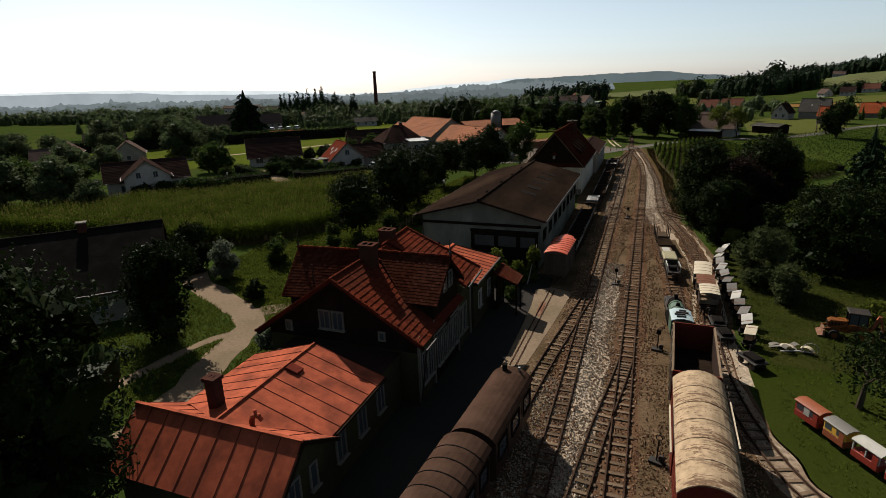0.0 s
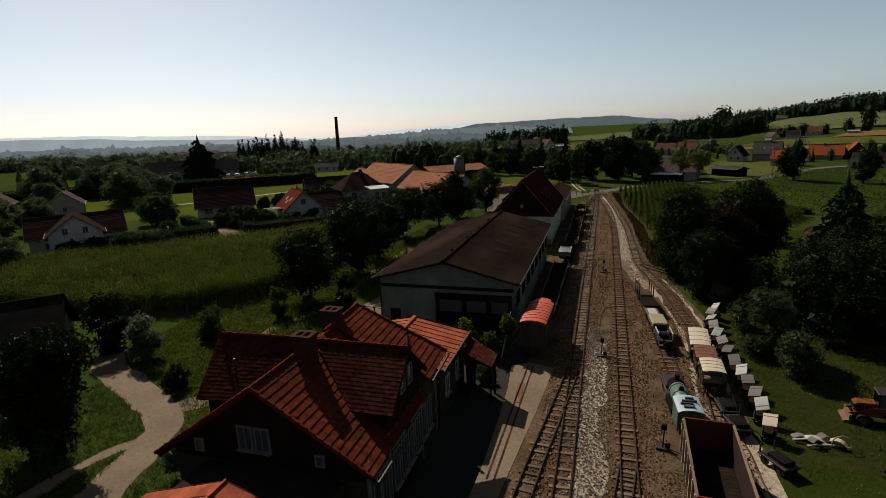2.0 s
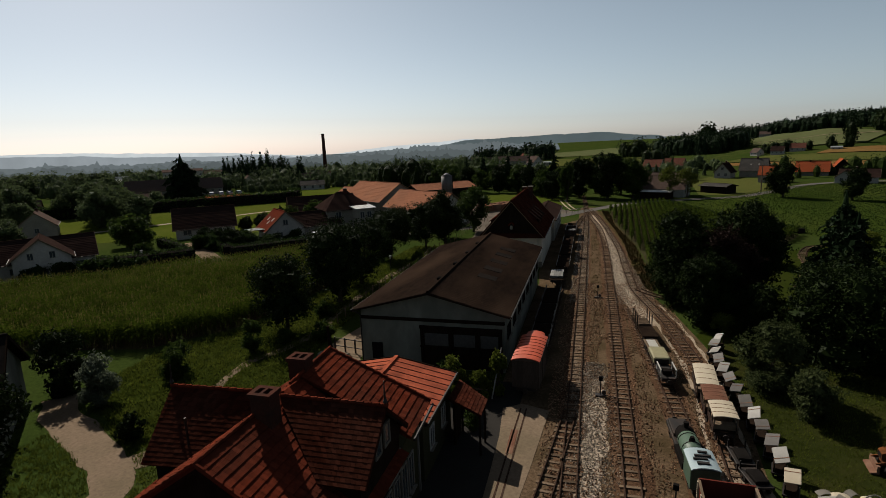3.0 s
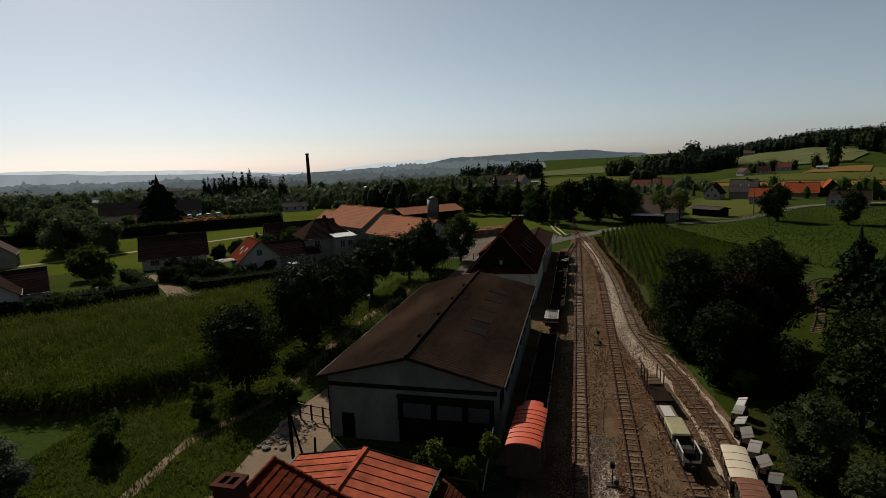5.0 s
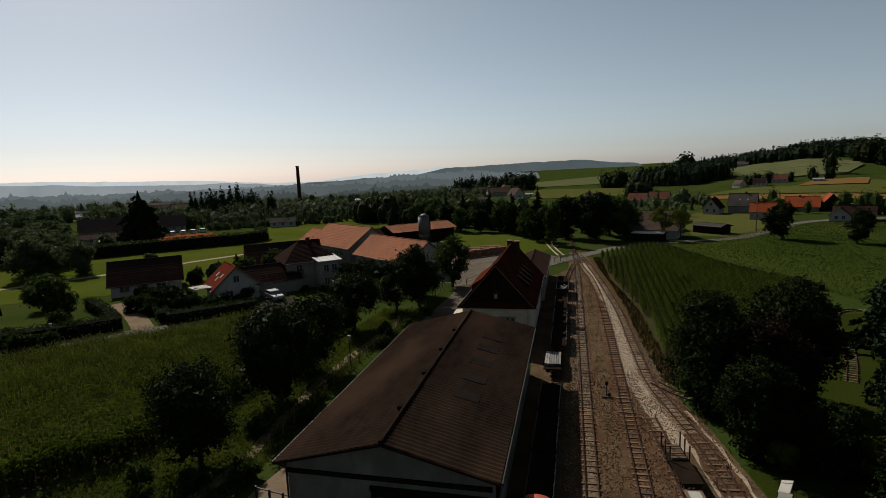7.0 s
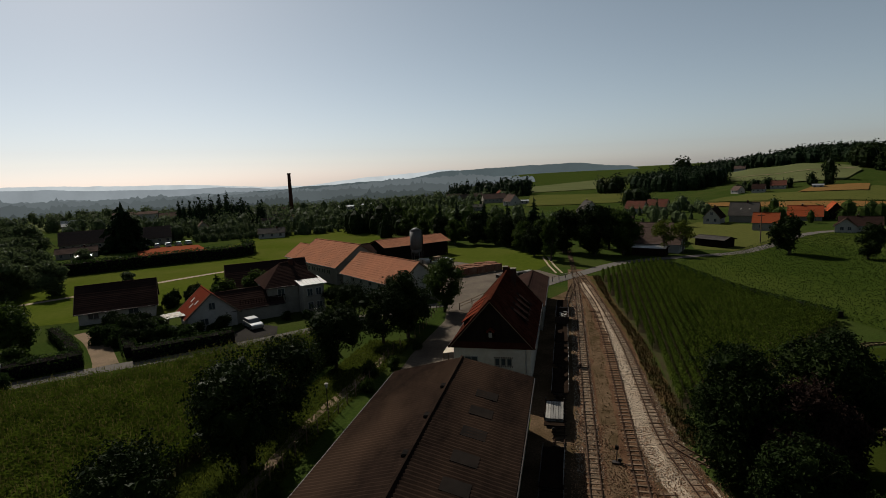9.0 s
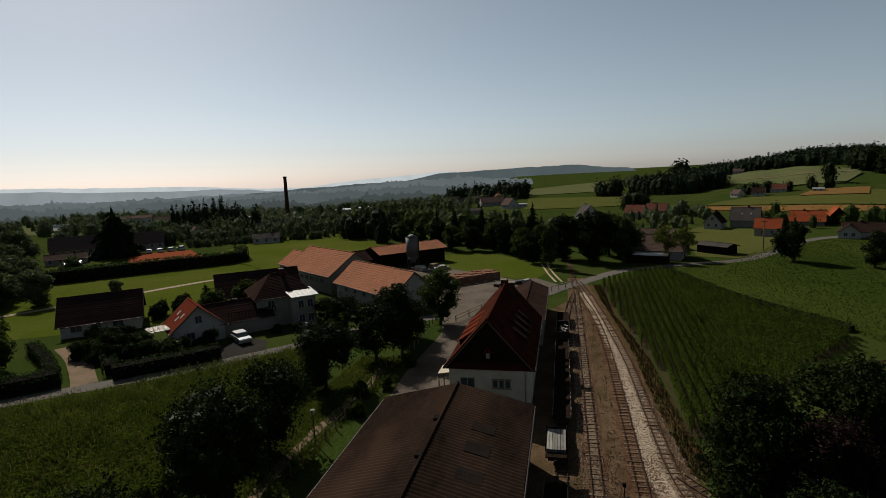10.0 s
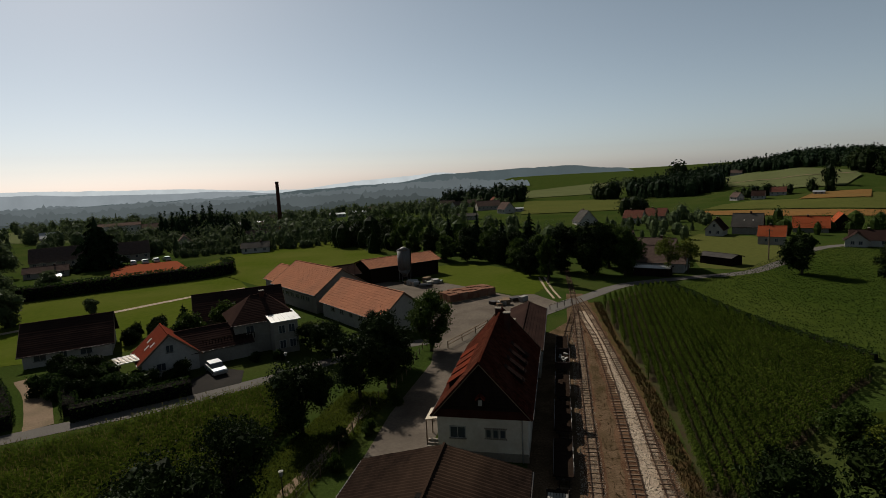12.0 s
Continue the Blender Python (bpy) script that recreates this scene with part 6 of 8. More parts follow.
for sx in (-1, 1):
    for y in (-0.86, -0.3, 0.28):
        part("cab_post", beam(bmesh.new(), (sx * 0.52, y, 1.25), (sx * 0.5, y * 0.95, 2.12), 0.07), M["soot"], cbn)
    part("cab_window", B(*sorted_box((sx * 0.53, -0.84, 1.26), (sx * 0.515, 0.26, 2.08))), M["glass"], cbn)
    part("loader_arm", beam(bmesh.new(), (sx * 0.46, 0.2, 1.2), (sx * 0.46, 1.75, 0.55), 0.1, 0.16), M["machine"], dg)
    part("stabiliser", beam(bmesh.new(), (sx * 0.5, -1.25, 0.9), (sx * 0.85, -1.35, 0.1), 0.12), M["toyorange"], dg)
    part("mudguard", B(*sorted_box((sx * 0.5, -1.2, 1.02), (sx * 0.84, -0.25, 1.1)), bevel=0.03), M["machine"], dg)
    for y, r in ((-0.7, 0.5), (1.05, 0.36)):
        wv = part("wheel", tube(bmesh.new(), (sx * 0.5, y, r), (sx * 0.82, y, r), r, n=18), M["tyre"], dg)
        part("rim", tube(bmesh.new(), (sx * 0.822, y, r), (sx * 0.845, y, r), r * 0.55, n=14), M["machine"], wv)
part("cab_roof", B(-0.62, -0.98, 2.12, 0.62, 0.38, 2.22, bevel=0.04), M["iron"], cbn)
part("seat", B(-0.22, -0.5, 1.25, 0.22, -0.05, 1.7, bevel=0.05), M["tyre"], cbn)
part("front_bucket", prism(bmesh.new(), [(1.62, 0.1), (2.05, 0.06), (2.02, 0.14), (1.75, 0.22), (1.75, 0.6), (1.62, 0.6)], -0.72, 0.72, "x"), M["rustroof"], dg)
part("boom", beam(bmesh.new(), (0, -1.2, 0.8), (0, -1.6, 2.0), 0.2), M["toyorange"], dg)
part("dipper", beam(bmesh.new(), (0, -1.6, 2.0), (0, -1.95, 0.85), 0.15), M["toyorange"], dg)
part("hydraulic_ram", tube(bmesh.new(), (0.1, -1.3, 1.2), (0.1, -1.75, 1.75), 0.05, n=8), M["steel"], dg)
part("backhoe_bucket", prism(bmesh.new(), [(-2.25, 0.3), (-1.75, 0.35), (-1.8, 0.85), (-1.95, 0.85), (-2.0, 0.5)], -0.25, 0.25, "x"), M["iron"], dg)
part("exhaust", tube(bmesh.new(), (0.3, 1.0, 1.35), (0.3, 1.0, 2.0), 0.04, n=8), M["iron"], dg)

# scrap: bent pale sheets, boards and a hoop half sunk in the weeds
jk = thing("scrap_heap", "heap of pale bent sheets and boards among weeds", "scrap", (12.1, 43.2, 0))
for i, (x, y, ln, a) in enumerate(((-0.75, 0.35, 0.8, 12), (-0.2, 0.15, 0.95, -8), (0.25, 0.4, 0.6, 30), (0.75, -0.1, 0.7, -28), (-0.35, -0.25, 0.5, 40))):
    bm = bmesh.new()
    for j in range(5):
        t0, t1 = j / 5 - 0.5, (j + 1) / 5 - 0.5
        slab(bm, [(t0 * ln, -0.17, 0.22 - 0.6 * t0 * t0), (t1 * ln, -0.17, 0.22 - 0.6 * t1 * t1), (t1 * ln, 0.17, 0.24 - 0.6 * t1 * t1), (t0 * ln, 0.17, 0.24 - 0.6 * t0 * t0)], 0.02)
    p = part("bent_sheet", bm, M["creamroof" if i % 2 else "oldpaint"], jk)
    p.matrix_basis = pose(x, y, 0.06 * i, 4 * (i % 3) - 4, 6 - 5 * (i % 3), a)
for i in range(5):
    p = part("board", B(-0.5 - 0.2 * random.random(), -0.06, 0, 0.4, 0.06, 0.04), M["wood" if i % 2 else "panel"], jk)
    p.matrix_basis = pose(random.uniform(-0.7, 0.9), random.uniform(-0.5, 0.3), 0.06 + 0.04 * i, random.uniform(-8, 8), random.uniform(-10, 10), random.uniform(-50, 40))
bm = bmesh.new()
ring = [(0.85 + 0.42 * math.cos(a * math.pi / 6), -0.25, 0.3 + 0.42 * math.sin(a * math.pi / 6)) for a in range(-1, 8)]
for p0, p1 in zip(ring, ring[1:]):
    tube(bm, p0, p1, 0.03, n=6)
part("hoop", bm, M["panel"], jk)

# red wagon and the wagons beside the shed
rw = covered_wagon("grey boarded van with a bright red ribbed roof", (-2.95, 52.3, 0), -2, 0.84, 4.3, 2.75, 0.2, "vanboard", "tinbright", 0.48, seam_mat="wagonred")
part("cab_roof", arched_roof(0.62, 2.28, 3.0, 2.74, 0.16), M["tinbright"], rw)
part("cab_body", B(-0.5, 2.16, 0.86, 0.6, 2.9, 2.7), M["vanboard"], rw)
for k, (y, ln) in enumerate(((59.6, 5.6), (65.6, 5.4), (71.4, 5.2), (87.0, 6.0), (94.6, 6.4), (102.0, 6.0), (116.6, 5.6))):
    i = k % 3
    f = thing("flat_wagon", "dark flat wagon with pale stakes on the shaded track", "wagon", (-2.95 + 0.05 * i if y < 80 else -2.45, y, 0), -1 if y < 80 else 0, "shed wagons")
    running_gear(f, 0.75, -ln / 2, ln / 2, (-ln * 0.3, ln * 0.3))
    part("deck", B(-0.8, -ln / 2, 0.86, 0.8, ln / 2, 0.94), M["darkwood"], f)
    for s in (-1, 1):
        part("side_board", B(*sorted_box((s * 0.8, -ln / 2, 0.94), (s * 0.76, ln / 2, 1.12 + 0.08 * i))), M["coachside"], f)
    part("edge_rail", beam(bmesh.new(), (0.8, -ln * 0.42, 1.16 + 0.08 * i), (0.8, ln * 0.3, 1.16 + 0.08 * i), 0.05), M["panel"], f)
    for k in range(5):
        part("stake", beam(bmesh.new(), (0.8, -ln * 0.4 + k * ln * 0.2, 0.9), (0.8, -ln * 0.4 + k * ln * 0.2, 1.5), 0.06), M["panel"], f)
lw = thing("timber_wagon", "wagon stacked with pale sawn timber", "wagon", (-2.85, 79.8, 0), 0)
running_gear(lw, 0.75, -2.4, 2.4, (-1.5, 1.5))
part("deck", B(-0.8, -2.4, 0.86, 0.8, 2.4, 0.94), M["darkwood"], lw)
for j in range(2):
    for i in range(7):
        part("plank", B(-0.72 + i * 0.21, -1.7, 0.945 + j * 0.13, -0.54 + i * 0.21, 1.6, 1.06 + j * 0.13), M["panel"], lw)
for s in (-1, 1):
    for y in (-1.5, 1.4):
        part("stake", beam(bmesh.new(), (s * 0.8, y, 0.9), (s * 0.8, y, 1.6), 0.07), M["iron"], lw)
ol = thing("open_wagon", "dark open wagon loaded with pale scrap", "wagon", (-2.4, 109.8, 0), 0)
running_gear(ol, 0.85, -2.6, 2.6, (-1.6, 1.6))
for s in (-1, 1):
    part("side_wall", B(*sorted_box((s * 0.88, -2.6, 0.86), (s * 0.82, 2.6, 1.6))), M["coachside"], ol)
    part("end_wall", B(*sorted_box((-0.88, s * 2.6, 0.86), (0.88, s * 2.54, 1.6))), M["coachside"], ol)
part("floor", B(-0.82, -2.54, 0.86, 0.82, 2.54, 0.95), M["darkwood"], ol)
for i in range(12):
    p = part("scrap_piece", B(-0.3, -0.12, 0, 0.3, 0.12, 0.12), M["panel"], ol)
    p.matrix_basis = pose(random.uniform(-0.45, 0.45), random.uniform(-2, 2), 0.97 + 0.05 * (i % 5), 0, random.uniform(-9, 9), random.uniform(0, 180))

# point levers and signals
for x, y, ring in ((1.6, 51.6, 0), (4.5, 30.4, 1), (4.62, 41.0, 0), (1.65, 74.0, 0)):
    s = thing("point_lever", "rusty point lever with a marker beside the rails", "lever", (x, y, 0), random.uniform(-20, 20), "point levers")
    part("base_plate", B(-0.3, -0.2, 0, 0.3, 0.2, 0.14, bevel=0.02), M["iron"], s)
    part("lever_rod", tube(bmesh.new(), (0, 0, 0.12), (0.03, 0, 1.15), 0.035, n=6), M["iron"], s)
    part("weight", tube(bmesh.new(), (0.22, -0.07, 0.3), (0.22, 0.07, 0.3), 0.14, n=10), M["iron"], s)
    if ring:
        bm = bmesh.new()
        for k in range(10):
            a, b = 2 * math.pi * k / 10, 2 * math.pi * (k + 1) / 10
            beam(bm, (0.03 + 0.13 * math.cos(a), 0, 1.28 + 0.13 * math.sin(a)), (0.03 + 0.13 * math.cos(b), 0, 1.28 + 0.13 * math.sin(b)), 0.035)
        part("ring_handle", bm, M["iron"], s)
    else:
        part("lantern", B(-0.1, -0.1, 1.1, 0.14, 0.1, 1.38, bevel=0.02), M["soot"], s)
    part("pull_rod", beam(bmesh.new(), (0.3, 0, 0.1), (1.1, -0.25, 0.1), 0.04), M["iron"], s)

# lamps, poles, fence
for x, y, h in ((-23.0, 78.4, 3.1), (-36.4, 103.6, 3.2), (-61.9, 79.4, 3.0)):
    l = thing("street_lamp", "small street lamp with a white hood on a dark post", "lamp", (x, y, 0), 0, "street lamps")
    part("post", tube(bmesh.new(), (0, 0, 0), (0, 0, h - 0.35), 0.06, 0.04, 8), M["iron"], l)
    part("hood", tube(bmesh.new(), (0, 0, h - 0.4), (0, 0, h), 0.1, 0.18, 10), M["white"], l)
    part("cap", tube(bmesh.new(), (0, 0, h), (0, 0, h + 0.06), 0.2, 0.08, 10), M["white"], l)
l = thing("timber_pole", "dark timber pole with a leaning strut by the shed gate", "pole", (-17.2, 51.0, 0))
part("shaft", tube(bmesh.new(), (0, 0, 0), (-0.1, 0.1, 3.9), 0.11, 0.09, 8), M["darkwood"], l)
part("strut", tube(bmesh.new(), (0.95, -0.3, 0), (-0.05, 0.05, 3.2), 0.07, 0.06, 8), M["darkwood"], l)
l = thing("timber_post", "short dark post beside the timber pole", "post", (-15.9, 51.4, 0))
part("shaft", tube(bmesh.new(), (0, 0, 0), (0.05, 0, 1.3), 0.08, 0.07, 8), M["darkwood"], l)
gt = thing("yard_gate", "low iron gate across the shed drive", "gate", (-19.4, 55.9, 0), -10)
for i in range(4):
    part("post", beam(bmesh.new(), (i * 1.0, 0, 0), (i * 1.0, 0, 1.2), 0.1), M["iron"], gt)
for z in (0.45, 1.1):
    part("rail_bar", beam(bmesh.new(), (0, 0, z), (3.0, 0, z), 0.06), M["iron"], gt)
fc = thing("field_fence", "fence of weathered wooden posts and wires along the path", "fence", (0, 0, 0))
line = smooth_line([(-22.2, 62), (-22.6, 72), (-22.1, 86), (-22.6, 96), (-21.3, 103), (-21.6, 117), (-20.2, 129)], 1.9)
for p in line:
    part("post", tube(bmesh.new(), (p.x, p.y, 0), (p.x + random.uniform(-0.05, 0.05), p.y, 1.15 + random.uniform(-0.1, 0.1)), 0.06, 0.05, 6), M["wood"], fc)
for z in (0.5, 0.95):
    bm = bmesh.new()
    for a, b in zip(line, line[1:]):
        beam(bm, (a.x, a.y, z), (b.x, b.y, z), 0.015)
    part("wire", bm, M["iron"], fc)
yg = thing("yard_railing", "low wooden railing at the goods yard entrance", "fence", (0, 0, 0))
pts = [(-18.2, 116.0), (-16.8, 119.5), (-15.4, 123.2), (-14.0, 127.0)]
for x, y in pts:
    part("post", beam(bmesh.new(), (x, y, 0), (x, y, 1.1), 0.12), M["wood"], yg)
for z in (0.55, 1.0):
    for a, b in zip(pts, pts[1:]):
        part("rail_bar", beam(bmesh.new(), (*a, z), (*b, z), 0.08), M["wood"], yg)
br = thing("crossing_barrier", "pale barrier rail beside the level crossing", "barrier", (-4.4, 137.4, 0), -38)
for y in (0, 2, 4, 6):
    part("post", beam(bmesh.new(), (0, y, 0), (0, y, 1.0), 0.1), M["concrete"], br)
part("rail_bar", beam(bmesh.new(), (0, -0.2, 0.95), (0, 6.2, 0.95), 0.1), M["concrete"], br)
tp = thing("power_pole", "grey power pole with a cross-arm on the meadow", "pole", base(46.9, 186.6))
part("shaft", tube(bmesh.new(), (0, 0, 0), (0, 0, 7.5), 0.16, 0.1, 8), M["wood"], tp)
part("cross_arm", beam(bmesh.new(), (-0.8, 0, 7.0), (0.8, 0, 7.0), 0.12), M["iron"], tp)


# cars
def car(label, at, turn, paint):
    c = thing("car", label, "car", at, turn, "parked cars")
    part("body", prism(bmesh.new(), [(-2.1, 0.32), (2.1, 0.32), (2.12, 0.7), (1.95, 0.86), (0.95, 0.95), (-1.95, 0.95), (-2.1, 0.8)], -0.85, 0.85, "x"), M[paint], c)
    up = part("cabin", prism(bmesh.new(), [(-1.9, 0.952), (1.0, 0.952), (0.35, 1.42), (-1.45, 1.42)], -0.74, 0.74, "x"), M["glass"], c)
    part("roof", prism(bmesh.new(), [(-1.5, 1.40), (0.4, 1.40), (0.3, 1.46), (-1.4, 1.46)], -0.76, 0.76, "x"), M[paint], up)
    for s in (-1, 1):
        for y in (-1.3, 1.3):
            w = part("wheel", tube(bmesh.new(), (s * 0.7, y, 0.32), (s * 0.88, y, 0.32), 0.32, n=14), M["tyre"], c)
            part("rim", tube(bmesh.new(), (s * 0.882, y, 0.32), (s * 0.89, y, 0.32), 0.2, n=10), M["steel"], w)
        part("headlight", B(s * 0.55 - 0.15, 2.1, 0.6, s * 0.55 + 0.15, 2.13, 0.75), M["white"], c)
    return c


mw, mt, mp = nodes_of("white car paint")
mp.inputs["Base Color"].default_value = (0.42, 0.42, 0.41, 1)
mp.inputs["Roughness"].default_value = 0.25
ms, mt, mp = nodes_of("silver car paint")
mp.inputs["Base Color"].default_value = (0.25, 0.26, 0.27, 1)
mp.inputs["Roughness"].default_value, mp.inputs["Metallic"].default_value = 0.3, 0.6
M["carsilver"] = ms
car("silver hatchback parked on the forecourt", (-47.0, 104.2, 0.03), 232, "carsilver")
for i, (x, y) in enumerate(((-141.5, 187.5), (-137.8, 190.0), (-135.2, 192.2), (-133.0, 194.6), (-131.2, 197.5))):
    car("pale car parked beyond the clay court", base(x - 3, y + 3), 40 + 4 * i, "carsilver")

# stacked bricks and goods in the yard
st2 = thing("pallet_stack", "brown stack of palletised bricks in the goods yard", "stack", (-20.8, 147.4, 0.02), 44)
for i in range(5):
    for j in range(3):
        part("pallet_load", B(-5.5 + i * 2.2, -2.4 + j * 1.6, 0.15, -3.5 + i * 2.2, -1.0 + j * 1.6, 1.5 + 0.1 * ((i + j) % 2), bevel=0.03), M["rustroof"], st2)
        part("pallet", B(-5.5 + i * 2.2, -2.4 + j * 1.6, 0, -3.5 + i * 2.2, -1.0 + j * 1.6, 0.148), M["wood"], st2)
for i in range(22):
    x, y = random.choice(((-33, 158), (-31, 161), (-14, 141), (-12.5, 143.5), (-10.5, 145), (-36, 160.5)))
    x, y = x + random.uniform(-2, 2), y + random.uniform(-1.5, 1.5)
    mc = thing("crate", "pale crate of goods in the yard", "crate", (x, y, 0.02), random.uniform(0, 90), "yard crates")
    w, d, h = random.uniform(0.5, 1.2), random.uniform(0.4, 0.9), random.uniform(0.4, 1.1)
    part("box_body", B(-w, -d, 0.1, w, d, h, bevel=0.03), M[random.choice(("panel", "white", "wood", "steel", "iron"))], mc)
    part("skid", B(-w, -d, 0, w, -d + 0.12, 0.098), M["wood"], mc)
    part("skid", B(-w, d - 0.12, 0, w, d, 0.098), M["wood"], mc)

lr = thing("low_railing", "low dark rail on posts before the shed", "fence", (0, 0, 0))
for x in (-8.0, -6.75, -5.5):
    part("post", beam(bmesh.new(), (x, 49.6, 0), (x, 49.6, 0.85), 0.09), M["darkwood"], lr)
part("rail_bar", beam(bmesh.new(), (-8.1, 49.6, 0.82), (-5.4, 49.5, 0.82), 0.07), M["wood"], lr)
pp = thing("leaning_pole", "pale leaning pole overgrown by a climber", "pole", (-5.2, 49.9, 0))
part("shaft", tube(bmesh.new(), (0, 0, 0), (0.45, 1.5, 3.0), 0.05, 0.04, 7), M["panel"], pp)
for i in range(40):
    x, y = -20.2 + 2.4 * random.random(), 51.6 + 3.6 * random.random()
    sz = random.uniform(0.08, 0.26)
    bm = bmesh.new()
    bmesh.ops.create_icosphere(bm, subdivisions=1, radius=sz)
    for v in bm.verts:
        v.co = Vector((v.co.x * random.uniform(0.8, 1.3), v.co.y, max(-sz * 0.3, v.co.z * 0.7)))
    st3 = part("rubble_stone", bm, M["concrete"])
    st3.matrix_world = pose(x, y, 0.018 + sz * 0.29, 0, 0, random.uniform(0, 360))
    tagged(st3, "pale lump of rubble on the sandy drive", "rubble", "rubble on the drive")


# ---- plants ----
def quads_mesh(name, centers, normals, sizes, mat, extra=None, droop=0.0, rng=None):
    """Many small bent leaves, each an island of its own, as one mesh."""
    n = len(centers)
    c, nn = np.asarray(centers, float), np.asarray(normals, float)
    nn /= np.linalg.norm(nn, axis=1, keepdims=True) + 1e-9
    r = rng.normal(size=(n, 3))
    u = np.cross(nn, r)
    u /= np.linalg.norm(u, axis=1, keepdims=True) + 1e-9
    v = np.cross(nn, u)
    s = np.asarray(sizes, float)[:, None]
    bend = nn * s * 0.3
    p = np.stack([c - u * s, c - v * s * 0.62 + bend, c + u * s, c + v * s * 0.62 + bend], 1)
    p[:, 2, 2] -= droop * s[:, 0]
    verts = p.reshape(-1, 3)
    faces = np.arange(n * 4).reshape(-1, 4)
    vl, fl = verts.tolist(), faces.tolist()
    if extra:
        b = len(vl)
        vl += extra[0]
        fl += [[i + b for i in f] for f in extra[1]]
    me = bpy.data.meshes.new(name)
    me.from_pydata(vl, [], fl)
    me.materials.append(mat)
    return me


def core(lobes, shrink, rng):
    """A rough dark inner body of the crown."""
    V, F = [], []
    bm = bmesh.new()
    bmesh.ops.create_icosphere(bm, subdivisions=2, radius=1)
    tv = np.array([v.co[:] for v in bm.verts])
    tf = [[v.index for v in f.verts] for f in bm.faces]
    bm.free()
    for c, r in lobes:
        k = 1 + 0.25 * rng.normal(size=(len(tv), 1))
        b = len(V)
        V += (np.array(c) + tv * k * np.array(r) * shrink).tolist()
        F += [[i + b for i in f] for f in tf]
    return V, F


def tree(name, label, at, height, radius, leaf="leaf", seed=1, lobes=14, leaves=2600, size=0.2, trunk=0.3, low=0.28, tall=1.0, sparse=0.7, category="tree", group="", turn=0):
    rng = np.random.default_rng(seed)
    t = thing(name, label, category, at, turn, group)
    z0, z1 = height * low, height
    cz, rz = (z0 + z1) / 2, (z1 - z0) / 2
    L = []
    for i in range(lobes):
        a = rng.uniform(0, 2 * math.pi)
        zz = rng.uniform(-1.0, 0.9)
        k = math.sqrt(max(0.05, 1 - zz * zz)) * rng.uniform(0.4, 0.78)
        r = radius * rng.uniform(0.32, 0.52)
        L.append(((math.cos(a) * k * radius, math.sin(a) * k * radius, cz + zz * rz * (0.72 if zz > 0 else 0.92)), (r, r, r * rng.uniform(0.7, 1.05) * tall)))
    L.append(((0, 0, cz + rz * 0.45), (radius * 0.45, radius * 0.45, rz * 0.5)))
    bm = bmesh.new()
    tube(bm, (0, 0, -0.1), (0.05 * radius, 0, z0 + rz * 0.5), trunk, trunk * 0.55, 9, False)
    for c, r in L[:max(6, lobes // 2)]:
        zb = rng.uniform(z0 * 0.75, z0 + rz * 0.6)
        m = (c[0] * 0.5, c[1] * 0.5, (zb + c[2]) / 2 + 0.15 * rz)
        tube(bm, (0.02 * radius, 0, zb), m, trunk * 0.4, trunk * 0.24, 6, False)
        tube(bm, m, c, trunk * 0.24, trunk * 0.07, 5, False)
        for _ in range(2):
            q = np.array(c) + rng.normal(size=3) * np.array(r) * 0.6
            tube(bm, m, q, trunk * 0.12, trunk * 0.03, 4, False)
    part("trunk", bm, M["bark"], t)
    w = np.array([r[0] * r[1] for _, r in L])
    idx = rng.choice(len(L), leaves, p=w / w.sum())
    d = rng.normal(size=(leaves, 3))
    d /= np.linalg.norm(d, axis=1, keepdims=True)
    rad = 1 - np.abs(rng.normal(size=(leaves, 1))) * 0.22
    cs = np.array([L[i][0] for i in idx]) + d * rad * np.array([L[i][1] for i in idx])
    cs += rng.normal(size=cs.shape) * 0.06 * radius / 3
    # loose twigs reach out past the lobes
    twigs, each = lobes * 7, max(6, int(leaves * 0.3 / (lobes * 7)))
    who = rng.choice(len(L), twigs, p=w / w.sum())
    out = rng.normal(size=(twigs, 3)) + np.array([0, 0, 0.25])
    out /= np.linalg.norm(out, axis=1, keepdims=True)
    f = rng.uniform(0.75, 1.0, (twigs, each, 1)) + rng.uniform(0.1, 0.55, (twigs, 1, 1)) * rng.uniform(0, 1, (twigs, each, 1))
    lc, lr = np.array([L[i][0] for i in who]), np.array([L[i][1] for i in who])
    tw = lc[:, None] + out[:, None] * f * lr[:, None] + rng.normal(size=(twigs, each, 3)) * 0.05 * radius ** 0.5
    cs = np.concatenate([cs, tw.reshape(-1, 3)])
    cs[:, 2] = np.maximum(cs[:, 2], 0.05)
    d = np.concatenate([d, np.repeat(out, each, 0)])
    leaves = len(cs)
    nr = d + rng.normal(size=d.shape) * 0.75 + np.array([0, 0, 0.35])
    part("crown", quads_mesh("crown", cs, nr, size * rng.uniform(0.6, 1.3, leaves), M[leaf], core(L, sparse * 0.82, rng) if sparse else None, 0.25, rng), None, t)
    return t


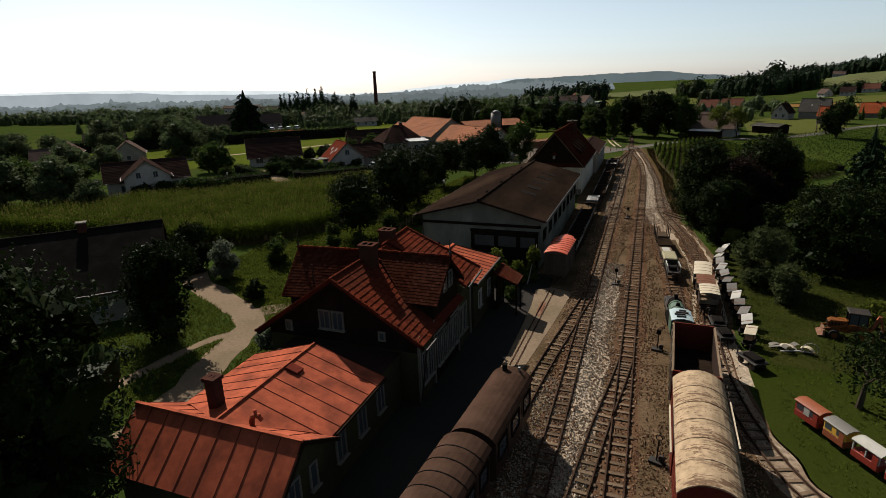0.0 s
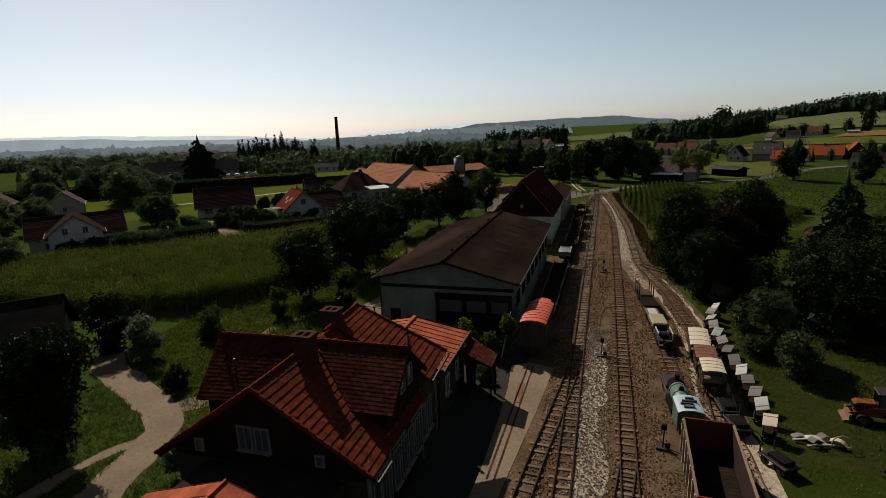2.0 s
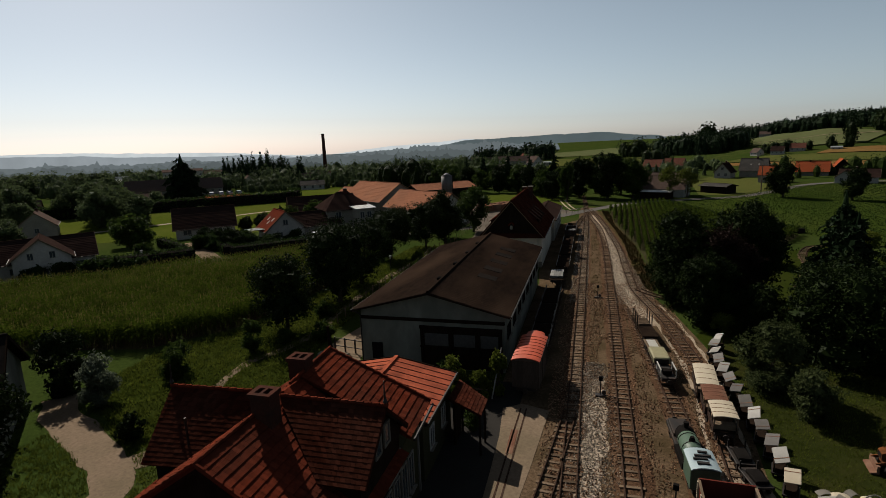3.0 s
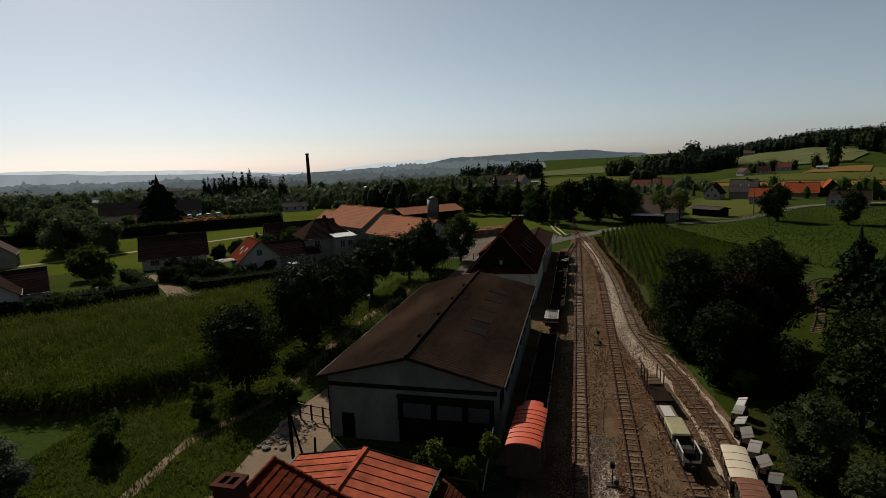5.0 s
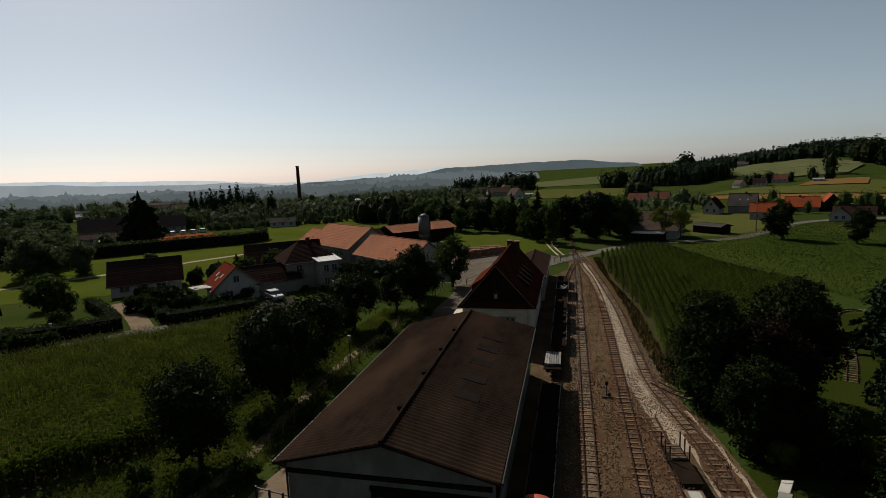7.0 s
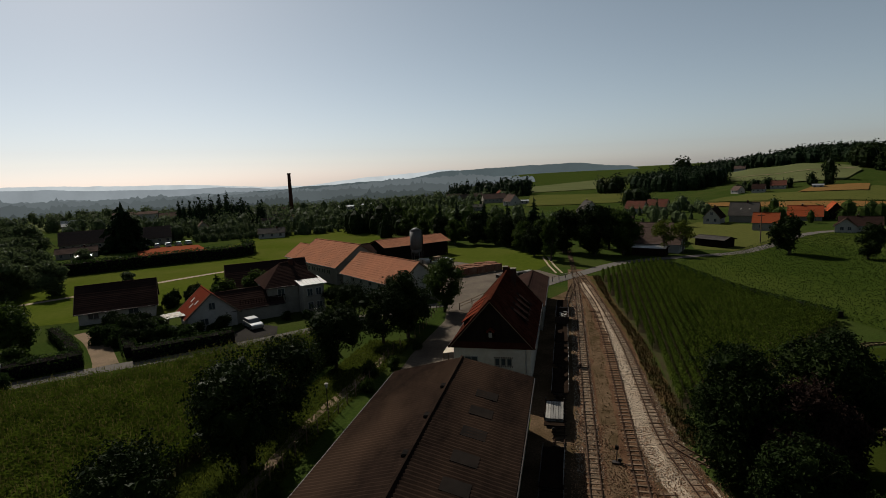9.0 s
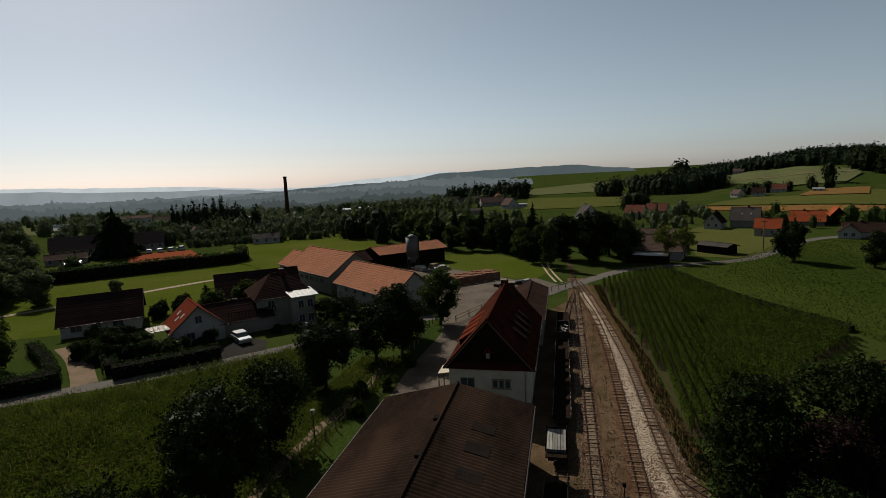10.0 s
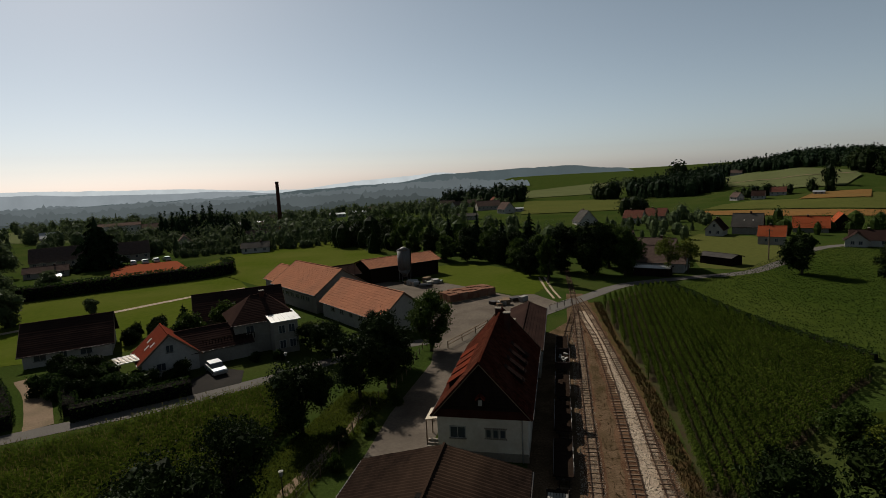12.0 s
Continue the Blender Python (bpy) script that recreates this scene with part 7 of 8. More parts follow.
def spruce(name, label, at, height, radius, seed, leaves=1800, size=0.32, category="tree", group=""):
    rng = np.random.default_rng(seed)
    t = thing(name, label, category, at, 0, group)
    part("trunk", tube(bmesh.new(), (0, 0, -0.1), (0, 0, height * 0.95), radius * 0.09, 0.03, 8, False), M["bark"], t)
    # whorls of uneven drooping boughs, needles thinning towards their tips
    boughs = 150
    hb = (np.floor((1 - np.sqrt(rng.uniform(0, 1, boughs))) * 15) + rng.uniform(0, 0.5, boughs)) / 15.5
    ab = rng.uniform(0, 2 * math.pi, boughs)
    lb = radius * (1 - hb) ** 0.8 * rng.uniform(0.55, 1.15, boughs) + 0.12
    w = lb ** 1.3
    i = rng.choice(boughs, leaves, p=w / w.sum())
    f = rng.uniform(0.12, 1, leaves) ** 0.75
    rr = lb[i] * f
    a = ab[i] + rng.normal(size=leaves) * 0.16 * (1.15 - f)
    cs = np.stack([rr * np.cos(a), rr * np.sin(a), height * (0.09 + 0.9 * hb[i]) - 0.3 * rr * f + rng.normal(size=leaves) * 0.012 * height], 1)
    nr = np.stack([np.cos(a) * 0.5, np.sin(a) * 0.5, np.ones(leaves)], 1) + rng.normal(size=(leaves, 3)) * 0.5
    k = 9
    bmV = [[0, 0, height * 0.97]] + [[radius * q * math.cos(2 * math.pi * i / k), radius * q * math.sin(2 * math.pi * i / k), height * 0.1] for i, q in enumerate(rng.uniform(0.3, 0.5, k))]
    bmF = [[0, 1 + i, 1 + (i + 1) % k] for i in range(k)]
    part("crown", quads_mesh("crown", cs, nr, size * rng.uniform(0.7, 1.4, leaves), M["needle"], (bmV, bmF), 0.5, rng), None, t)
    return t


def again(ob, x, y, scale=1.0, turn=0, label=""):
    c = copy_thing(ob, pose(x, y, land(x, y), 0, 0, turn) @ Matrix.Scale(scale, 4))
    if label:
        c["label"] = label
    return c


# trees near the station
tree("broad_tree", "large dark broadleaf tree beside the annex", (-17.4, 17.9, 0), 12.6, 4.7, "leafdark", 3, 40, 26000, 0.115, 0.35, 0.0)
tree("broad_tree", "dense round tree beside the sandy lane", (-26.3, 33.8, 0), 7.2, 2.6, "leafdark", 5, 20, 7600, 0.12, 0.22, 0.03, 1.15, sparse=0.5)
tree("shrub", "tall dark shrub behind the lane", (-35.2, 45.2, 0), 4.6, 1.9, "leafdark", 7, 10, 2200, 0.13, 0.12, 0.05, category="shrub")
tree("shrub", "silvery flowering shrub by the lane", (-31.0, 44.0, 0), 3.4, 1.6, "leafsilver", 8, 10, 2000, 0.11, 0.1, 0.03, category="shrub")
tree("shrub", "dark green shrub in the rough grass", (-29.3, 49.0, 0), 2.6, 1.4, "leaf", 9, 8, 1500, 0.11, 0.08, 0.03, category="shrub")
tree("shrub", "upright shrub beside the field path", (-26.4, 54.2, 0), 3.0, 1.1, "leaf", 10, 8, 1400, 0.11, 0.08, 0.03, category="shrub")
tree("shrub", "low dark bush at the lane's bend", (-25.2, 41.0, 0), 1.7, 0.9, "leafdark", 11, 7, 900, 0.1, 0.06, 0.03, category="shrub")
tree("shrub", "pale ornamental grass bush against the station wall", (-17.6, 33.2, 0), 2.0, 1.0, "leafsilver", 12, 7, 900, 0.12, 0.05, 0.03, category="shrub")
tree("young_tree", "slender young tree beside the lane", (-24.2, 31.6, 0), 2.6, 0.8, "leaf", 13, 6, 600, 0.09, 0.05, 0.3, sparse=0.4)
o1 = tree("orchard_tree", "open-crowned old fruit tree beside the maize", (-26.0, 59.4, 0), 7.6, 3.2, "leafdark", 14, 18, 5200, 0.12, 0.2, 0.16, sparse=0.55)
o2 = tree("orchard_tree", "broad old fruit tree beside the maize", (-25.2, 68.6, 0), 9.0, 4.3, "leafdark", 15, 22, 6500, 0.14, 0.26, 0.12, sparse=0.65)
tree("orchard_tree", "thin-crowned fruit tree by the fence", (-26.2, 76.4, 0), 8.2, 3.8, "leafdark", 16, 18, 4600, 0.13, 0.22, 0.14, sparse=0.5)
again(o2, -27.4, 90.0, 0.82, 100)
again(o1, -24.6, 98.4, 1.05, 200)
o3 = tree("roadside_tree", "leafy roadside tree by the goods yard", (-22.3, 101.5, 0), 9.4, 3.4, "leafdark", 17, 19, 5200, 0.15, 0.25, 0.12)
again(o3, -24.0, 108.0, 0.85, 80)
tree("roadside_tree", "round bright-green tree at the yard entrance", (-20.3, 114.8, 0), 8.6, 3.3, "leaf", 18, 18, 5000, 0.15, 0.24, 0.12)
again(o2, -33.5, 110.5, 0.62, 40)
again(o3, -29.5, 116.5, 0.6, 140)
again(o1, -38.0, 113.5, 0.6, 10)
b1 = tree("shrub", "leafy bush in the rough verge", (-24.5, 64.0, 0), 1.6, 1.0, "leaf", 19, 7, 900, 0.1, 0.06, 0.02, category="shrub", group="verge bushes")
for x, y, s in ((-21.6, 58.0, 1.1), (-24.6, 56.6, 0.9), (-21.4, 66.2, 0.8), (-21.2, 84.0, 0.9), (-22.6, 88.5, 1.0), (-19.9, 97.0, 0.7), (-20.6, 90.5, 0.9), (-5.6, 46.2, 0.7), (-7.6, 50.6, 0.75), (-8.3, 50.4, 1.3), (-7.0, 48.6, 0.9)):
    again(b1, x, y, s, random.uniform(0, 360))

tree("climber", "bright leafy climber on the leaning pole", (-4.95, 50.5, 0), 3.3, 0.72, "leaflight", 90, 9, 1600, 0.1, 0.05, 0.0, sparse=0.4, category="climber")
tree("climber", "leafy climber beside the low railing", (-6.0, 49.6, 0), 2.1, 0.75, "leaflight", 91, 7, 1100, 0.1, 0.05, 0.0, sparse=0.4, category="climber")
sheet("shed_grass", [(-12.5, 49.8), (-5.4, 49.8), (-5.2, 53.2), (-12.8, 53.2)], 0.022, M["lawn"], "small grass patch before the shed", "grass")
tree("climber", "bright bushy climber above the annex eaves", (-7.7, 49.3, 0), 3.2, 0.8, "leaflight", 92, 8, 1100, 0.1, 0.05, 0.0, sparse=0.4, category="climber")
tree("young_tree", "small leafy tree on the lawn by the barn", (-28.6, 27.6, 0), 3.2, 1.1, "leaf", 93, 8, 900, 0.1, 0.06, 0.3, sparse=0.4)

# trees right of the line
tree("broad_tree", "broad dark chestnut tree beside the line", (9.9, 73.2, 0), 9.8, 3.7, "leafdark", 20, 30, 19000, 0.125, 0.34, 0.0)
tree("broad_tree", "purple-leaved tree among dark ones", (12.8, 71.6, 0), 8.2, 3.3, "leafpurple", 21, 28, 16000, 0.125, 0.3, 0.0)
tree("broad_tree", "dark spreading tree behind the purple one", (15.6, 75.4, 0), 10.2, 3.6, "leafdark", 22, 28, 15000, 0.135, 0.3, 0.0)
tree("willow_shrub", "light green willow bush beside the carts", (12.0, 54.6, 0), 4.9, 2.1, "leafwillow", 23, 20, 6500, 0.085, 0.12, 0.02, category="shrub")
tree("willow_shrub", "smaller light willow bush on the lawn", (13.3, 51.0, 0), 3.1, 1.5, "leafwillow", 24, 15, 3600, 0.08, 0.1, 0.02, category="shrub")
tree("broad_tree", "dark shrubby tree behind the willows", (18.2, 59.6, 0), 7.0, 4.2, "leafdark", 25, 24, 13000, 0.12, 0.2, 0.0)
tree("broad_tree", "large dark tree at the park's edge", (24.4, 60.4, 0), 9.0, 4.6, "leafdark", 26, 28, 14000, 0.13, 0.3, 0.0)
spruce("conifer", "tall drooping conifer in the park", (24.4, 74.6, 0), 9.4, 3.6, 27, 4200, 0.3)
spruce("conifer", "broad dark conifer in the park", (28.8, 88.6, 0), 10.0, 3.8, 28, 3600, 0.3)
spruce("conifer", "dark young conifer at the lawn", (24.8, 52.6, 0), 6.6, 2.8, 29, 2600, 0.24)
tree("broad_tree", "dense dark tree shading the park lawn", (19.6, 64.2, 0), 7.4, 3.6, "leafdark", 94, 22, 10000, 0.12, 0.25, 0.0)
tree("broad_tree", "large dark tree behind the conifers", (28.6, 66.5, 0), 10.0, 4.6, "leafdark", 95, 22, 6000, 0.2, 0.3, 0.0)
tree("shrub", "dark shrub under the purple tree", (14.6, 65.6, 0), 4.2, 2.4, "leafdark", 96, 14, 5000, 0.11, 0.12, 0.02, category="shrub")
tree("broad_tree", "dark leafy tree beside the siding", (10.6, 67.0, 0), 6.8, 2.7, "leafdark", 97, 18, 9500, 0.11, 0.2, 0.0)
tree("fruit_tree", "gnarled low fruit tree beside the toy train", (13.8, 37.6, 0), 3.6, 2.3, "leafdark", 30, 10, 1100, 0.1, 0.16, 0.3, sparse=0.0)
tree("broad_tree", "light shrub tree by the park track", (21.0, 93.0, 0), 3.4, 2.6, "leaf", 31, 12, 3000, 0.15, 0.14, 0.05)
bw = tree("shrub", "light green bush by the maize", (22.0, 90.5, 0), 3.0, 1.9, "leaflight", 32, 10, 2200, 0.13, 0.1, 0.03, category="shrub", group="park bushes")
for x, y, s in ((29.5, 92.0, 0.8), (36.5, 100.0, 0.9), (11.4, 64.6, 0.6), (16.5, 64.0, 0.9), (17.8, 48.0, 0.6)):
    again(bw, x, y, s, random.uniform(0, 360))
rt = tree("round_tree", "dense round dark tree standing in the field", base(46.6, 167.5), 9.4, 3.7, "leafdark", 33, 16, 3000, 0.26, 0.3, 0.12)
again(rt, 58.5, 160.5, 0.85, 120)

# trees at the crossing and behind the yard
c1 = tree("avenue_tree", "tall broad tree at the level crossing", base(5.0, 168.5), 12.8, 4.8, "leafdark", 34, 20, 4600, 0.27, 0.4, 0.12)
c2 = tree("avenue_tree", "bushy green tree at the level crossing", base(11.6, 169.0), 11.6, 4.0, "leaf", 35, 18, 3600, 0.26, 0.35, 0.1)
c3 = tree("ash_tree", "tall narrow light-green tree by the meadow track", base(-5.2, 160.5), 11.0, 2.2, "leaf", 36, 12, 2600, 0.24, 0.25, 0.08, 1.5)
c4 = tree("birch_tree", "thin pale-leaved tree before the white house", base(20.5, 168.0), 8.6, 2.8, "leaflight", 37, 11, 1500, 0.2, 0.18, 0.2, sparse=0.25)
again(c4, 25.2, 170.5, 0.95, 60)
again(c1, -2.4, 173.0, 0.9, 50)
again(c2, 9.0, 178.0, 1.0, 130)
for x, y, s, k in ((-9.5, 168, 0.85, 1), (-13, 176, 1.0, 2), (-17.5, 184, 0.95, 1), (-22, 190, 1.0, 2), (-28, 190, 0.8, 1), (-34, 190, 0.95, 2), (-40, 196, 0.9, 1), (-47, 203, 0.9, 2), (-14, 190, 0.9, 1), (-8, 181, 1.0, 2),
                   (-30, 206, 0.9, 1), (-56, 214, 0.85, 2), (-62, 222, 0.8, 1), (2, 186, 1.0, 2), (14, 184, 0.9, 1), (-66, 236, 0.8, 2), (-72, 252, 0.9, 1)):
    again((c1, c2)[k - 1], x, y, s * 0.74, random.uniform(0, 360))
s1 = spruce("spruce", "tall dark spruce behind the yard", base(-26.0, 197.0), 14.0, 3.0, 38, 1500, 0.42, group="spruces")
for x, y, s in ((-18.5, 193, 0.9), (-36, 204, 0.95), (-11, 197, 1.0), (-44, 214, 0.85)):
    again(s1, x, y, s, random.uniform(0, 360))
spruce("spruce", "broad very tall dark spruce beside the clay court", base(-147.5, 186.5), 17.5, 9.0, 44, 6500, 0.62)
gc = spruce("garden_cypress", "dark clipped cypress in the garden", (-66.0, 122.5, 0), 5.0, 1.5, 39, 1300, 0.2)
gt1 = tree("garden_tree", "round leafy garden tree", (-72.5, 88.5, 0), 7.4, 3.6, "leaf", 40, 14, 2600, 0.22, 0.25, 0.08, group="garden trees")
for x, y, s in ((-86, 62, 1.0), (-82, 96, 0.8), (-60, 116.5, 0.7), (-56.5, 121, 0.8), (-90, 74, 0.7), (-50.5, 122.5, 0.6), (-99, 70, 0.9), (-66.5, 84.5, 0.45)):
    again(gt1, x, y, s, random.uniform(0, 360))
gb = tree("broad_tree", "broad dark garden tree behind the houses", base(-110.7, 117.0), 9.5, 4.6, "leafhaze", 42, 18, 3600, 0.27, 0.3, 0.06, group="village trees")
for x, y, s in ((-116, 122, 1.1), (-125, 133, 1.2), (-138.8, 134, 1.0), (-125, 109, 0.75), (-143.8, 122, 1.1), (-104, 122, 0.8), (-167, 169, 1.2), (-180, 171, 1.1), (-120, 128, 1.0), (-131, 98, 0.8), (-136, 92, 0.9), (-150, 150, 1.0), (-128, 152, 0.6), (-212, 175, 1.2), (-196, 160, 1.1),
                (-98, 86, 0.7), (-104, 82, 0.8), (-112, 90, 0.6), (-78, 62.5, 0.85), (-70.5, 61.5, 0.5), (-84, 58, 0.9), (-95, 132, 0.35)):
    again(gb, x, y, s, random.uniform(0, 360))
g2 = tree("garden_bush", "leafy fruit bush in the flower garden", (-62.3, 97.2, 0), 3.0, 1.9, "leafdark", 43, 12, 2200, 0.15, 0.1, 0.02, category="shrub", group="garden bushes")
for x, y, s in ((-65.1, 98.6, 0.9), (-59.6, 97.4, 1.0), (-66.1, 101.6, 0.8), (-64.5, 102.7, 0.8), (-61.1, 101.0, 0.7), (-69.9, 114.5, 0.8), (-71.4, 117.3, 0.8), (-70.1, 121.2, 0.9), (-67.7, 118.6, 0.9), (-50.2, 101.8, 0.8), (-52.6, 99.4, 0.7), (-59.2, 94.6, 0.8), (-56.4, 95.2, 0.8), (-69.4, 101.8, 0.9), (-62.4, 112.6, 0.9), (-60.4, 114.2, 1.0)):
    again(g2, x, y, s, random.uniform(0, 360))
gs = tree("garden_shrub", "dense garden shrub among flower beds", (-62.0, 97.5, 0), 2.2, 1.6, "hedge", 41, 9, 1300, 0.14, 0.08, 0.02, category="shrub", group="garden shrubs")
for x, y, s in ((-60.4, 99.8, 0.9), (-58.4, 96.0, 0.8), (-64.6, 99.6, 1.0), (-56.2, 98.4, 0.8), (-54.6, 100.2, 0.7), (-66.8, 102.4, 0.9), (-51.0, 100.8, 0.7), (-63.2, 103.0, 0.7), (-69.6, 103.6, 0.8), (-44.0, 108.8, 0.6), (-41.0, 109.8, 0.6),
                (-57.0, 101.4, 0.5), (-61.6, 94.2, 0.8), (-66.0, 98.0, 0.8), (-70.5, 80.5, 0.8), (-67.5, 79.0, 0.8), (-64.0, 84.0, 0.9), (-66.0, 74.6, 1.2), (-68.6, 72.6, 1.2), (-63.4, 76.8, 1.1), (-71.0, 70.4, 1.1), (-61.4, 78.6, 1.0), (-58.8, 99.0, 1.2), (-56.0, 96.6, 1.1), (-63.0, 95.4, 1.2), (-53.0, 97.6, 1.0), (-65.6, 95.6, 1.1)):
    again(gs, x, y, s, random.uniform(0, 360))


def hedge(label, pts, width, height, seed=0, density=36, size=0.14):
    rng = np.random.default_rng(100 + seed)
    line = smooth_line(pts, 0.8)
    t = thing("hedge", label, "hedge", (0, 0, 0))
    bm = bmesh.new()
    cs, ns = [], []
    for a, b in zip(line, line[1:]):
        z = land(a.x, a.y)
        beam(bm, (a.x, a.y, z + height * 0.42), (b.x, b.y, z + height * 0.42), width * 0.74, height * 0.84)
        d = (b - a).normalized()
        s = Vector((d.y, -d.x, 0))
        for _ in range(int(density * (b - a).length * (width + 2 * height) / 3)):
            u = rng.uniform(-1, 1) * (width / 2 + height)
            k = rng.uniform(0, 1)
            p = a.lerp(b, k)
            if abs(u) < width / 2:
                q, nn = p + s * u + Vector((0, 0, z + height * (0.97 + 0.06 * rng.normal()))), (0, 0, 1)
            else:
                e = 1 if u > 0 else -1
                q, nn = p + s * e * (width / 2 + 0.05 * rng.normal()) + Vector((0, 0, z + min(height, abs(u) - width / 2))), (s.x * e, s.y * e, 0.3)
            cs.append(q[:])
            ns.append(np.array(nn) + rng.normal(size=3) * 0.6)
    # Near-black core stands in for the shade inside the hedge.
    part("shade_core", bm, M["soot"], t)
    part("foliage", quads_mesh("foliage", cs, ns, size * rng.uniform(0.6, 1.4, len(cs)), M["hedge"], None, 0.2, rng), None, t)
    return t


hedge("clipped dark hedge along the garden lane", [(-54.6, 89.6), (-50, 93.9), (-45.6, 98.4)], 2.2, 1.8, 1)
hedge("clipped hedge beside the driveway", [(-55.8, 90.6), (-59.8, 94.2), (-64.6, 98.0)], 1.6, 1.6, 2)
hedge("clipped hedge along the lane's corner", [(-60.0, 87.6), (-63.0, 84.2), (-70, 78.0)], 2.8, 1.9, 3)
hedge("tall clipped hedge beside the driveway", [(-61.4, 88.0), (-67, 92.0), (-76, 97.4)], 1.5, 1.7, 4)
hedge("long dark hedge behind the sunlit meadow", [(-160, 116), (-128, 140), (-112, 156), (-94, 173), (-100, 184)], 3.0, 3.4, 5, 12, 0.3)
hedge("rough hedge between maize and crop field", [(18.6, 156), (24.4, 134.6), (28.6, 124.4), (34.0, 114.2)], 1.6, 0.9, 6, 60, 0.17)


def inside(poly, x, y):
    c = False
    for (x0, y0), (x1, y1) in zip(poly, poly[1:] + poly[:1]):
        if (y0 > y) != (y1 > y) and x < (x1 - x0) * (y - y0) / (y1 - y0) + x0:
            c = not c
    return c


def crop_tufts():
    poly = [(24, 161), (36, 172), (52, 193), (72, 204), (110, 208), (120, 150), (90, 112), (52, 98), (36, 108), (34, 114), (26, 131), (19, 156)]
    rng = np.random.default_rng(61)
    pts = [(x, y, land(x, y) + 0.16) for x, y in zip(rng.uniform(19, 112, 70000), rng.uniform(98, 208, 70000)) if inside(poly, x, y) and noise.noise(Vector((x * 0.3, y * 0.3, 4))) > -0.6]
    n = len(pts)
    ns = rng.normal(size=(n, 3)) * 0.7 + np.array([0, 0, 0.5])
    me = quads_mesh("crop_leaves", np.array(pts), ns, rng.uniform(0.07, 0.15, n), M["hedge"], None, 0.2, rng)
    tagged(part("crop_leaves", me), "dense dark green crop leaves", "crop", kind="stuff")


crop_tufts()


# maize
def maize(label, poly, turn, row, gap, height, seed, leaf, jitter, reach=1.0, tassel=False):
    rng = np.random.default_rng(seed)
    ca, sa = math.cos(turn), math.sin(turn)
    xs = [p[0] for p in poly]
    ys = [p[1] for p in poly]
    mx, my = sum(xs) / len(xs), sum(ys) / len(ys)
    far = max(math.hypot(x - mx, y - my) for x, y in poly)
    spots = []
    u = -far
    while u < far:
        v = -far
        while v < far:
            x, y = mx + u * ca - v * sa, my + u * sa + v * ca
            if inside(poly, x, y):
                spots.append((x + rng.normal() * jitter, y + rng.normal() * jitter))
            v += gap
        u += row
    n = len(spots)
    P = np.zeros((n, 3))
    P[:, :2] = spots
    H = height * rng.uniform(0.85, 1.1, n) * (1 + 0.1 * np.sin(P[:, 0] * 0.3) * np.cos(P[:, 1] * 0.23))
    V, F, b = [], [], 0
    for k in range(8):
        f = 0.40 + 0.075 * k
        a = rng.uniform(0, 2 * math.pi) + k * 2.4 + rng.uniform(-0.7, 0.7, n)
        d = np.stack([np.cos(a), np.sin(a), np.zeros(n)], 1) * (rng.uniform(0.75, 1.2, n) * reach)[:, None]
        s = np.stack([-np.sin(a), np.cos(a), np.zeros(n)], 1) * 0.05
        z = np.zeros((n, 3))
        z[:, 2] = 1
        root = P + z * (H * f)[:, None]
        mid = root + d * 0.22 + z * 0.13
        arch = root + d * 0.44 + z * 0.09
        tip = root + d * 0.62 - z * 0.10
        V.append(np.stack([root - s * 0.6, root + s * 0.6, mid + s * 1.2, mid - s * 1.2, arch + s, arch - s, tip], 1).reshape(-1, 3))
        i = b + np.arange(n)[:, None] * 7
        F += (i + np.array([0, 1, 2, 3])).tolist()
        F += (i + np.array([3, 2, 4, 5])).tolist()
        F += (i + np.array([5, 4, 6])).tolist()
        b += n * 7
    a = rng.uniform(0, math.pi, n)
    s = np.stack([np.cos(a), np.sin(a), np.zeros(n)], 1) * 0.018
    z = np.zeros((n, 3))
    z[:, 2] = 1
    V.append(np.stack([P - s, P + s, P + s * 0.6 + z * (H * 1.06)[:, None], P - s * 0.6 + z * (H * 1.06)[:, None]], 1).reshape(-1, 3))
    F += (b + np.arange(n)[:, None] * 4 + np.array([0, 1, 2, 3])).tolist()
    me = bpy.data.meshes.new("maize_plants")
    me.from_pydata(np.concatenate(V).tolist(), [], F)
    me.materials.append(M[leaf])
    tagged(part("maize_plants", me), label, "maize", kind="stuff")
    if not tassel:
        return
    V, b = [], 0
    for k in range(2):
        a = rng.uniform(0, 2 * math.pi, n)
        d = np.stack([np.cos(a), np.sin(a), np.zeros(n)], 1) * rng.uniform(0.05, 0.2, n)[:, None]
        s = np.stack([-np.sin(a), np.cos(a), np.zeros(n)], 1) * 0.014
        root = P + z * (H * 1.02)[:, None]
        tip = root + d + z * rng.uniform(0.2, 0.36, n)[:, None]
        V.append(np.stack([root - s, root + s, tip + s, tip - s], 1).reshape(-1, 3))
    me = bpy.data.meshes.new("maize_tassels")
    me.from_pydata(np.concatenate(V).tolist(), [], np.arange(n * 8).reshape(-1, 4).tolist())
    me.materials.append(M["tassel"])
    tagged(part("maize_tassels", me), "tan tassels standing over the tall maize", "maize", kind="stuff")


